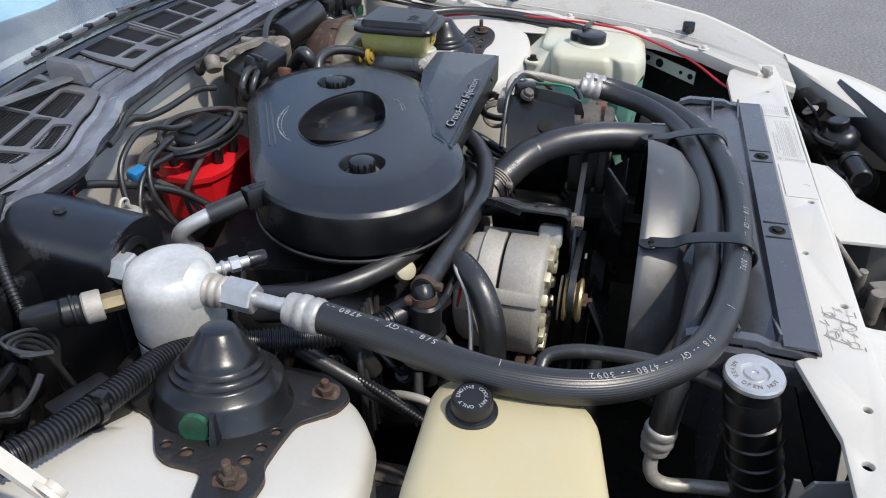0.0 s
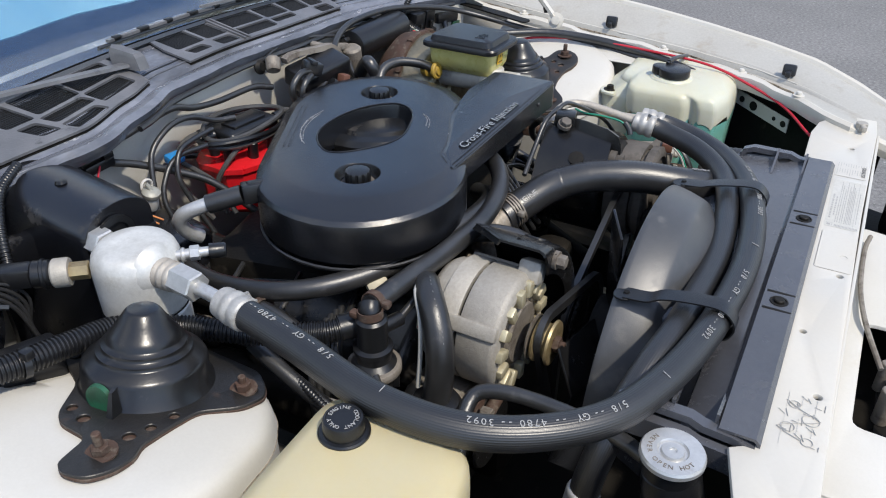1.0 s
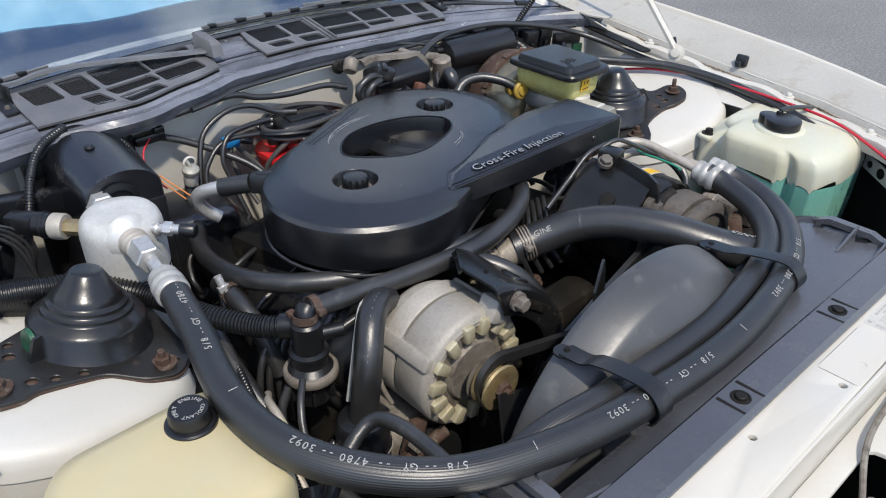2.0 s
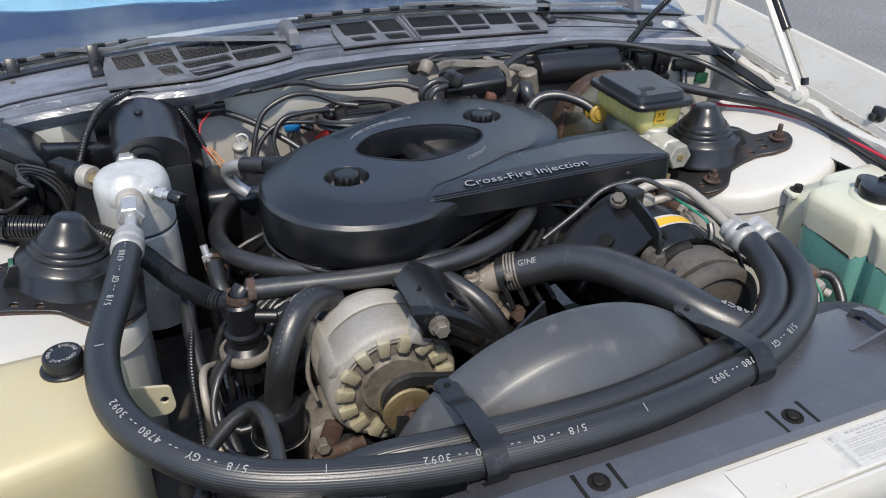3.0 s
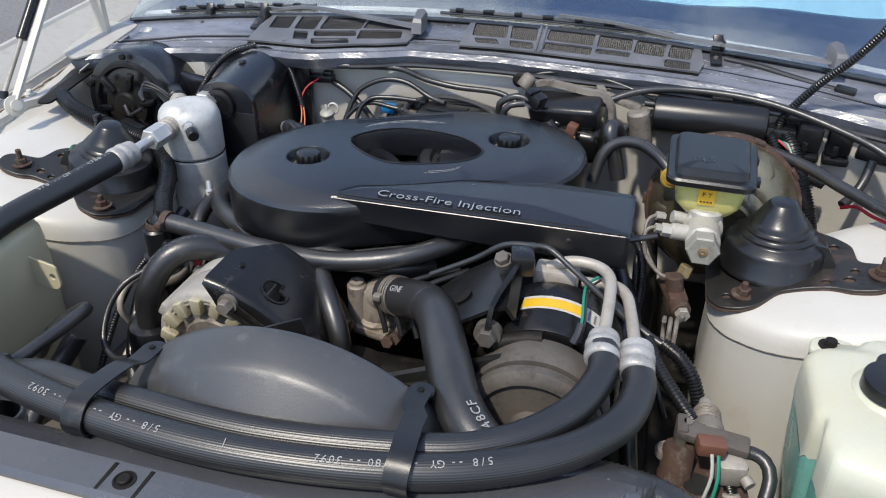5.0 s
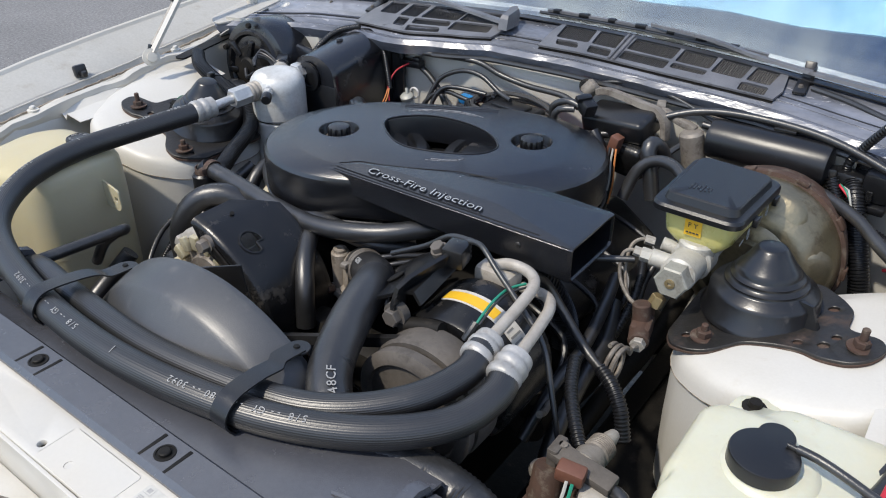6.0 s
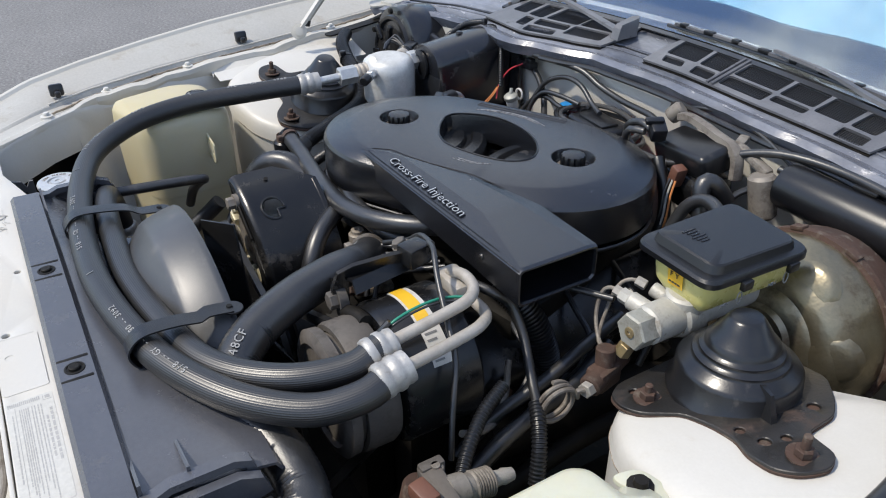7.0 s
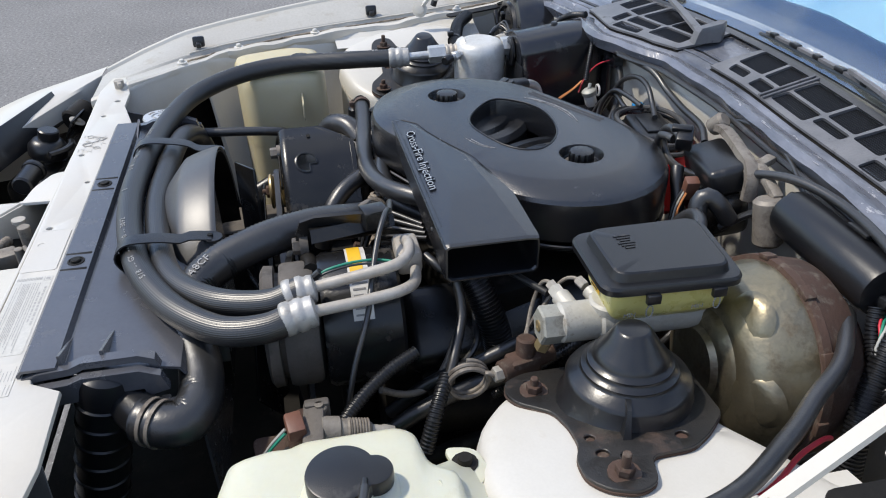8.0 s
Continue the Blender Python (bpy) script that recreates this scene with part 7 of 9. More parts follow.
def build_relays():
    r = thing("relay_bank", (0.56, 0.30, 0.87), "black relays on a firewall bracket", "relay", "")
    for x, z in ((0.530, 0.905), (0.572, 0.904)):
        part("relay", rbox((0.034, 0.030, 0.040), (x, 0.283, z), (8, 0, -4), 0.004), BLACK_PLASTIC, r)
        part("relay_base", rbox((0.036, 0.034, 0.012), (x, 0.282, z - 0.028), (8, 0, -4), 0.003), BLACK_PLASTIC, r)
        part("lock_tab", rbox((0.008, 0.004, 0.018), (x - 0.006, 0.265, z - 0.012), (8, 0, -4), 0.001), BLACK_METAL, r)
    part("bracket", rbox((0.14, 0.006, 0.030), (0.565, 0.300, 0.910), (0, 3, -4), 0.002), BLACK_METAL, r)
    f = thing("fuse_connector", (0.64, 0.27, 0.87), "black and green harness connectors on the inner fender", "connector")
    part("block", rbox((0.070, 0.024, 0.022), (0.630, 0.268, 0.892), (0, 6, -10), 0.004), BLACK_PLASTIC, f)
    part("green_plug", rbox((0.026, 0.018, 0.022), (0.660, 0.262, 0.868), (0, 6, -10), 0.003), GREEN_PAINT, f, "dark green plug")
    part("drop_lead", hose([(0.618, 0.262, 0.885), (0.612, 0.250, 0.86), (0.600, 0.235, 0.84), (0.585, 0.22, 0.83)], 0.0068, 10), RUBBER, f)
    b = thing("black_module", (0.49, 0.295, 0.90), "black plastic ignition module beside the vacuum can", "module")
    part("body", rbox((0.040, 0.030, 0.034), (0.493, 0.292, 0.895), (0, 0, -4), 0.005), BLACK_PLASTIC, b)
    part("plug", rbox((0.016, 0.020, 0.020), (0.470, 0.283, 0.905), (0, 0, 10), 0.003), BLACK_PLASTIC, b)


build_relays()


def build_small_firewall():
    c = thing("wire_connector", (-0.265, 0.305, 0.905), "black two-way wiring connector on the firewall", "connector")
    part("body", rbox((0.045, 0.018, 0.014), (-0.262, 0.304, 0.909), (0, -4, -4), 0.003), BLACK_PLASTIC, c)
    part("latch", rbox((0.016, 0.012, 0.010), (-0.248, 0.300, 0.919), (0, 0, 0), 0.002), BLACK_PLASTIC, c)
    p = thing("blue_plug", (-0.126, 0.325, 0.84), "small blue wiring plug", "connector")
    part("body", rbox((0.026, 0.018, 0.014), (-0.138, 0.300, 0.868), (10, 0, -10), 0.003), BLUE_PLASTIC, p)
    part("sleeve", rod((-0.126, 0.30, 0.868), (-0.105, 0.29, 0.862), 0.006, 10, 0.001), BLACK_PLASTIC, p)
    v = thing("vacuum_valve", (-0.23, 0.262, 0.83), "white plastic vacuum valve with a stem", "valve")
    part("disc", lathe([(0.011, 0.0), (0.0125, 0.003), (0.0125, 0.008), (0.009, 0.011), (0.004, 0.012)], (-0.232, 0.250, 0.862), (0, -0.3, 1), 24), CAST_DULL, v)
    part("body", lathe([(0.009, -0.020), (0.0105, -0.016), (0.0105, -0.002), (0.008, 0.0)], (-0.232, 0.250, 0.862), (0, -0.3, 1), 20), PAPER, v)
    part("stem", hose([(-0.232, 0.247, 0.870), (-0.233, 0.249, 0.877), (-0.235, 0.251, 0.882)], 0.0030, 8), CAST_DULL, v)
    part("elbow", hose([(-0.23, 0.262, 0.85), (-0.235, 0.258, 0.83), (-0.25, 0.25, 0.80)], 0.008, 10), RUBBER, v)
    part("ring_clip", sweep([V(-0.226 + 0.009 * math.cos(a), 0.262, 0.872 + 0.009 * math.sin(a)) for a in [2 * math.pi * k / 20 for k in range(20)]], lambda i, s: circle(0.0020, 6), closed=True), PAPER, v)
    e = thing("breather_elbow", (-0.25, 0.14, 0.85), "bright aluminium elbow pipe in a rubber sleeve", "pipe")
    part("elbow", hose([(-0.225, 0.112, 0.894), (-0.250, 0.140, 0.884), (-0.263, 0.158, 0.874), (-0.264, 0.165, 0.860), (-0.254, 0.164, 0.842), (-0.240, 0.158, 0.83)], 0.0095, 16, 0.004), ALU_BRIGHT, e)
    part("sleeve", hose([(-0.243, 0.132, 0.887), (-0.215, 0.098, 0.897)], 0.0125, 16), RUBBER, e)
    part("connector", join(rbox((0.022, 0.030, 0.026), (-0.205, 0.087, 0.899), (0, 8, 50), 0.003), rbox((0.010, 0.034, 0.030), (-0.199, 0.080, 0.900), (0, 8, 50), 0.003)), BLACK_PLASTIC, e)


build_small_firewall()


# ---- hoses and valves of the passenger side ----
_c = cable([(-0.298, -0.128, 0.832), (-0.325, -0.105, 0.830), (-0.362, -0.050, 0.832), (-0.405, 0.028, 0.842), (-0.455, 0.062, 0.862), (-0.500, 0.070, 0.872), (-0.560, 0.082, 0.880), (-0.620, 0.100, 0.890), (-0.665, 0.13, 0.895)], 0.0135, "fat corrugated black air hose behind the strut cap", BLACK_PLASTIC, "hose", "air hoses", "corrugated_hose", True)
part("cuff", hose([(-0.288, -0.136, 0.833), (-0.298, -0.128, 0.832), (-0.312, -0.116, 0.8305)], 0.0152, 16), BLACK_PLASTIC, _c, "plain rubber cuff")
_h = cable([(-0.545, 0.076, 0.878), (-0.551, 0.078, 0.879)], 0.0150, "black clip round the corrugated hose", BLACK_PLASTIC, "clip", "", "hose_clip")
part("lock", rbox((0.010, 0.012, 0.010), (-0.548, 0.068, 0.893), (0, 0, 0), 0.002), BLACK_PLASTIC, _h)


def build_diverter():
    d = thing("air_diverter_valve", (-0.30, -0.15, 0.70), "black plastic air diverter valve with a steel ring", "valve")
    c = (-0.301, -0.152, 0.0)
    part("body", lathe([(0.012, 0.74), (0.020, 0.745), (0.020, 0.77), (0.030, 0.778)], c, (0, 0, 1), 28), BLACK_PLASTIC, d)
    part("steel_ring", lathe([(0.030, 0.778), (0.0315, 0.780), (0.0315, 0.787), (0.030, 0.789), (0.026, 0.790)], c, (0, 0, 1), 32), GRIMY_ALU, d)
    part("upper_body", lathe([(0.026, 0.790), (0.020, 0.796), (0.0195, 0.806), (0.0225, 0.808), (0.0225, 0.813), (0.0175, 0.815), (0.0175, 0.850), (0.0145, 0.853)], c, (0, 0, 1), 28), BLACK_PLASTIC, d, sharp=30)
    part("outlet", hose([(-0.301, -0.152, 0.845), (-0.299, -0.149, 0.858), (-0.294, -0.146, 0.862)], 0.0125, 14, 0.004), BLACK_PLASTIC, d)
    part("side_port", rod((-0.301, -0.152, 0.832), (-0.262, -0.165, 0.830), 0.0085, 14, 0.001), BLACK_PLASTIC, d)
    for k in range(6):
        a = 2 * math.pi * k / 6
        part("web", rbox((0.003, 0.012, 0.018), (c[0] + 0.022 * math.cos(a), c[1] + 0.022 * math.sin(a), 0.760), (0, 0, math.degrees(a) + 90), 0.0006), BLACK_PLASTIC, d)
    part("hose_clamp", clamp_ring((-0.300, -0.150, 0.856), (0.1, 0.1, 1), 0.0130), RUST, d)


build_diverter()
PIPE_A = [(-0.195, -0.160, 0.835), (-0.222, -0.176, 0.850), (-0.248, -0.198, 0.846), (-0.266, -0.216, 0.822), (-0.277, -0.224, 0.790), (-0.283, -0.223, 0.750)]
_h = cable(PIPE_A, 0.0165, "smooth black air pump hose with pale print", RUBBER, "hose", "air hoses", "air_pump_hose")
part("stencil_print", print_on(spline(PIPE_A, 0.005), 0.04, "--- - -- -- ---", 0.009, 0.0167, (-0.4, -0.6, 1), 1), GREY_INK, _h)
_t = thing("air_pump_filter", (-0.284, -0.222, 0.66), "black rubber filter cup under the air hose", "air filter")
part("cup", lathe([(0.031, 0.66), (0.031, 0.705), (0.0325, 0.708), (0.0325, 0.712), (0.0310, 0.714), (0.0310, 0.742), (0.027, 0.749), (0.0175, 0.752)], (-0.284, -0.222, 0.0), (0, 0, 1), 32), BLACK_PLASTIC, _t, sharp=30)
part("seam_wire", lathe([(0.0328, 0.7085), (0.0335, 0.7095), (0.0328, 0.7105)], (-0.284, -0.222, 0.0), (0, 0, 1), 32, cap=False), ALU, _t)
cable([(-0.395, -0.300, 0.735), (-0.370, -0.295, 0.772), (-0.345, -0.287, 0.795), (-0.325, -0.284, 0.807), (-0.312, -0.290, 0.814), (-0.306, -0.315, 0.820), (-0.305, -0.345, 0.823), (-0.308, -0.390, 0.825), (-0.316, -0.440, 0.825), (-0.324, -0.466, 0.823)], 0.0080, "black overflow hose arching to the radiator", RUBBER, "hose", "coolant hoses", "overflow_hose")
cable([(-0.262, -0.165, 0.832), (-0.235, -0.168, 0.840), (-0.215, -0.172, 0.848)], 0.0045, "thin vacuum line with a plug", RUBBER)
cable([(-0.215, -0.165, 0.853), (-0.240, -0.172, 0.856), (-0.262, -0.190, 0.838), (-0.276, -0.198, 0.800), (-0.286, -0.200, 0.76)], 0.0028, "thin braided wire beside the air hose", WHITE_WIRE)
for _k, (_dx, _m) in enumerate(((0.0, RED_WIRE), (0.006, RED_WIRE), (0.011, WHITE_WIRE))):
    cable([(-0.235 + _dx, -0.172, 0.800), (-0.232 + _dx, -0.176, 0.826), (-0.222 + _dx, -0.178, 0.836), (-0.200 + _dx, -0.168, 0.838)], 0.0018, "pale grey alternator wire in a loop" if _m is WHITE_WIRE else "thin red alternator wire in a loop", _m)
_t = thing("alternator_plug", (-0.228, -0.178, 0.805), "tan plastic alternator plug", "connector")
part("body", rbox((0.012, 0.020, 0.026), (-0.228, -0.178, 0.808), (0, 12, 0), 0.003), TAN, _t)
cable([(-0.335, -0.105, 0.735), (-0.352, -0.140, 0.758), (-0.357, -0.172, 0.758), (-0.357, -0.190, 0.735), (-0.352, -0.178, 0.69), (-0.355, -0.215, 0.66)], 0.0048, "bare steel tube below the tower", PIPE_ALU, "pipe", "", "steel_tube")
cable([(-0.350, -0.050, 0.79), (-0.365, -0.130, 0.76), (-0.368, -0.190, 0.72), (-0.372, -0.26, 0.64)], 0.0050, "black harness down the strut tower", BLACK_PLASTIC, corr=True)
for _k in range(5):
    cable([(-0.235 - 0.010 * _k, -0.06, 0.79), (-0.262 - 0.013 * _k, -0.075, 0.775), (-0.282 - 0.013 * _k, -0.085, 0.73), (-0.285 - 0.012 * _k, -0.09, 0.66)], 0.0045, "grey plug lead dropping past the manifold", RUBBER, "ignition lead", "plug leads", "spark_plug_lead")
for _k in range(4):
    cable([(0.10 + 0.012 * _k, -0.11, 0.835), (0.055 + 0.014 * _k, -0.155, 0.838 - 0.006 * _k), (0.02 + 0.02 * _k, -0.175, 0.822 - 0.006 * _k), (0.03 + 0.02 * _k, -0.19, 0.78)], 0.0035, "dark wire under the air cleaner", RUBBER)
_t = thing("heater_pipe", (-0.30, -0.02, 0.76), "rusty heater pipe with a hose clamp", "pipe")
part("pipe", hose([(-0.305, 0.05, 0.80), (-0.312, 0.00, 0.815), (-0.312, -0.05, 0.80), (-0.305, -0.09, 0.74)], 0.0115, 12), RUBBER, _t)
part("hose_clamp", clamp_ring((-0.312, 0.00, 0.815), (0, 1, -0.1), 0.0122), RUST, _t)
part("fitting", join(rod((-0.322, 0.01, 0.84), (-0.318, 0.0, 0.815), 0.005, 10), hexrod((-0.320, 0.005, 0.828), (-0.3185, 0.002, 0.82), 0.008)), ALU_BRIGHT, _t)
_t = thing("cream_grommet", (-0.245, -0.02, 0.83), "cream plastic port below the air cleaner", "port")
part("port", lathe([(0.012, 0), (0.013, 0.002), (0.013, 0.012), (0.010, 0.014)], (-0.212, -0.098, 0.822), (-0.5, -0.6, 0.7), 20), TAN, _t)


# ---- front of the engine ----
def build_water_neck():
    t = thing("thermostat_housing", (0.0, -0.15, 0.76), "grey cast thermostat housing with rusty bolts", "thermostat housing")
    part("neck", lathe([(0.024, 0.76), (0.027, 0.765), (0.027, 0.772), (0.022, 0.776), (0.021, 0.80), (0.019, 0.815), (0.010, 0.822), (0.0, 0.823)], (0.006, -0.150, 0.0), (0, 0, 1), 28), THERMO, t)
    part("spout", rod((0.006, -0.150, 0.806), (0.036, -0.168, 0.821), 0.0205, 22, 0.002), THERMO, t)
    part("boss", join(rod((-0.018, -0.158, 0.765), (-0.018, -0.158, 0.822), 0.0125, 18, 0.002), lathe([(0.009, 0), (0.009, 0.004), (0.004, 0.005), (0.003, 0.001)], (-0.018, -0.158, 0.822), (0, 0, 1), 16)), THERMO, t)
    part("flange", rbox((0.080, 0.050, 0.014), (0.006, -0.155, 0.762), (0, 0, -10), 0.006), THERMO, t)
    for x, y in ((-0.024, -0.165), (0.040, -0.172), (0.034, -0.18)):
        part("bolt", hexrod((x, y - 0.008, 0.768), (x, y - 0.020, 0.772), 0.008), RUST, t)
    w = thing("water_pump", (0.0, -0.22, 0.60), "dark grimy water pump with a belt pulley", "water pump")
    part("body", lathe([(0.06, 0.0), (0.06, 0.03), (0.035, 0.045), (0.030, 0.08)], (0.0, -0.20, 0.70), (0, -1, 0), 32), DARK, w)
    part("pulley", lathe([(0.02, 0.08), (0.066, 0.08), (0.068, 0.084), (0.060, 0.090), (0.060, 0.094), (0.068, 0.100), (0.066, 0.103), (0.02, 0.100)], (0.0, -0.20, 0.70), (0, -1, 0), 40), BLACK_METAL, w)
    f = thing("engine_fan", (0.0, -0.33, 0.50), "black engine fan inside the shroud", "fan")
    part("hub", lathe([(0.05, 0), (0.05, 0.02), (0.03, 0.03), (0.0, 0.03)], (0.0, -0.318, 0.693), (0, -1, 0), 24), DARK, f)
    for k in range(6):
        a = 2 * math.pi * k / 6 + 0.35
        bm = rbox((0.150, 0.004, 0.060), (0.120, 0, 0), (28, 0, 0), 0.0015)
        part("blade", move(bm, pose(0.0, -0.338, 0.693, 0, math.degrees(a), 0)), BLACK_METAL, f)
    b = thing("drive_belt", (0.0, -0.30, 0.70), "black rubber accessory belt round the pulleys", "belt")
    for y, ps in ((-0.301, ((-0.153, 0.783, 0.0255), (0.0, 0.70, 0.064), (0.02, 0.52, 0.08))), (-0.288, ((0.232, 0.798, 0.066), (0.02, 0.52, 0.08), (0.0, 0.70, 0.060)))):
        pts = []
        cx = sum(p[0] for p in ps) / 3
        cz = sum(p[1] for p in ps) / 3
        for k in range(96):
            a = 2 * math.pi * k / 96
            d = Vector((math.cos(a), math.sin(a)))
            best = max(ps, key=lambda p: d.x * p[0] + d.y * p[1] + p[2])
            pts.append(V(best[0] + best[2] * d.x, y, best[1] + best[2] * d.y))
        clean = [p for i, p in enumerate(pts) if (p - pts[i - 1]).length > 0.0005]
        part("belt", sweep(clean, lambda i, s: [(-0.004, -0.006), (0.004, -0.006), (0.004, 0.006), (-0.004, 0.006)], closed=True), RUBBER, b)


build_water_neck()


def build_comp_bracket():
    b = thing("compressor_bracket", (0.16, -0.22, 0.84), "black pressed steel compressor bracket with rusty bolts", "bracket")
    rows = []
    for i in range(9):
        u = i / 8
        rows.append([(0.095 + 0.030 * u, -0.170 - 0.100 * u, 0.842 + 0.012 * u), (0.125 + 0.022 * u, -0.165 - 0.100 * u, 0.868 + 0.006 * u), (0.165 + 0.012 * u, -0.160 - 0.100 * u, 0.893 - 0.002 * u), (0.178 + 0.010 * u, -0.158 - 0.100 * u, 0.897 - 0.004 * u), (0.186 + 0.010 * u, -0.158 - 0.100 * u, 0.888 - 0.006 * u)])
    part("plate", sheet(rows, 0.004), BLACK_METAL, b)
    # Dark disc on the plate for the shade in a hole.
    part("plate_hole", slab(disc_loop(0, 0, 0.011, 18), 0, 0.001, 0, 1, frame_matrix((0.134, -0.222, 0.8755), (0.8, 0, 0.55), (-0.55, -0.05, 0.8))), DARK, b)
    part("arm", sweep([V(0.172, -0.266, 0.862), V(0.174, -0.266, 0.884), V(0.175, -0.262, 0.896), V(0.177, -0.250, 0.900), V(0.183, -0.215, 0.903), V(0.190, -0.165, 0.904)], lambda i, q: [(-0.010, -0.0025), (0.010, -0.0025), (0.010, 0.0025), (-0.010, 0.0025)]), BLACK_METAL, b, sharp=30)
    part("square_block", rbox((0.026, 0.030, 0.024), (0.190, -0.182, 0.907), (0, 0, 12), 0.003), BLACK_METAL, b)
    part("bolt_head", join(rod((0.171, -0.186, 0.904), (0.170, -0.188, 0.909), 0.0105, 16), hexrod((0.170, -0.188, 0.908), (0.168, -0.191, 0.915), 0.0085)), DUSTY, b)
    part("pivot_bolt", join(hexrod((0.173, -0.270, 0.868), (0.173, -0.281, 0.868), 0.0105), rod((0.173, -0.262, 0.868), (0.173, -0.272, 0.868), 0.0145, 20)), DUSTY, b)
    part("lower_arm", hose([(0.178, -0.266, 0.855), (0.205, -0.262, 0.862), (0.230, -0.262, 0.868)], 0.009, 10), DARK, b)


build_comp_bracket()
cable([(0.190, -0.165, 0.915), (0.215, -0.172, 0.922), (0.245, -0.185, 0.908), (0.285, -0.198, 0.884), (0.320, -0.209, 0.858), (0.345, -0.228, 0.815), (0.362, -0.240, 0.775)], 0.0032, "thin black wire arching over the compressor")
cable([(0.08, -0.165, 0.858), (0.13, -0.160, 0.885), (0.165, -0.160, 0.910), (0.20, -0.165, 0.918)], 0.0036, "grey wire across to the compressor", RUBBER)
cable([(0.272, -0.168, 0.892), (0.262, -0.186, 0.892), (0.262, -0.215, 0.893), (0.265, -0.245, 0.889), (0.264, -0.258, 0.880)], 0.0016, "green compressor clutch wire", GREEN_WIRE)
cable([(0.275, -0.170, 0.890), (0.265, -0.190, 0.890), (0.265, -0.218, 0.891), (0.268, -0.247, 0.887), (0.266, -0.260, 0.878)], 0.0014, "dark compressor clutch wire", RUBBER)
_t = thing("clutch_plug", (0.242, -0.262, 0.875), "black taped clutch wire plug", "connector")
part("tape", hose([(0.265, -0.252, 0.888), (0.263, -0.260, 0.880), (0.260, -0.264, 0.872)], 0.0045, 9, 0.004), RUBBER, _t)
cable([(0.235, -0.13, 0.872), (0.255, -0.118, 0.868), (0.262, -0.10, 0.850), (0.285, -0.098, 0.82), (0.325, -0.115, 0.795), (0.358, -0.130, 0.785)], 0.0058, "black harness beside the compressor")
cable([(0.354, -0.130, 0.790), (0.375, -0.142, 0.782), (0.392, -0.153, 0.765), (0.405, -0.165, 0.735)], 0.0088, "corrugated black harness by the strut tower", BLACK_PLASTIC, corr=True)
cable([(0.215, -0.085, 0.850), (0.240, -0.072, 0.828), (0.256, -0.060, 0.800), (0.264, -0.050, 0.766), (0.264, -0.045, 0.73)], 0.0185, "ribbed black hot air duct below the snout", BLACK_PLASTIC, "duct", "", "air_duct", True)
cable([(0.20, -0.09, 0.855), (0.24, -0.06, 0.862), (0.29, -0.03, 0.862), (0.33, -0.012, 0.866)], 0.0040, "thin black vacuum hose below the snout")


def build_brake_lines():
    v = thing("brake_valve", (0.365, -0.04, 0.78), "rusty brown brake combination valve on the rail", "brake valve")
    part("body", join(rod((0.372, -0.075, 0.800), (0.352, -0.012, 0.806), 0.0125, 16, 0.002), rod((0.362, -0.045, 0.805), (0.358, -0.043, 0.832), 0.011, 14, 0.002), rbox((0.024, 0.036, 0.026), (0.364, -0.048, 0.800), (0, 0, 12), 0.004)), RUST, v)
    part("fitting", hexrod((0.374, -0.083, 0.800), (0.372, -0.072, 0.800), 0.009), ALU, v)
    part("brass_fitting", hexrod((0.368, -0.030, 0.824), (0.372, -0.026, 0.838), 0.009), ZINC, v)
    l = thing("brake_line", (0.35, -0.10, 0.78), "coiled bare steel brake line", "brake line")
    pts = []
    for k in range(41):
        a = 2 * math.pi * k / 18
        pts.append((0.352 + 0.004 * k / 10, -0.108 + 0.0225 * math.sin(a), 0.785 + 0.0215 * math.cos(a)))
    pts = pts + [(0.372, -0.09, 0.803), (0.374, -0.082, 0.800)]
    part("line", hose(pts, 0.0028, 8, 0.004), GRIMY_ALU, l)
    for k in range(2):
        m = thing("brake_line", (0.33, -0.015 + 0.03 * k, 0.87), "bare steel brake line to the master cylinder", "brake line")
        part("line", hose([(0.335, -0.006 + 0.033 * k, 0.874), (0.322, -0.010 + 0.03 * k, 0.876), (0.315, -0.016 + 0.024 * k, 0.868), (0.320, -0.026 + 0.015 * k, 0.845), (0.338, -0.036, 0.828), (0.358, -0.043, 0.825)], 0.0023, 8, 0.004), GRIMY_ALU, m)
        part("nut", hexrod((0.337, -0.0055 + 0.033 * k, 0.8735), (0.326, -0.009 + 0.032 * k, 0.876), 0.0060), ALU, m)


build_brake_lines()


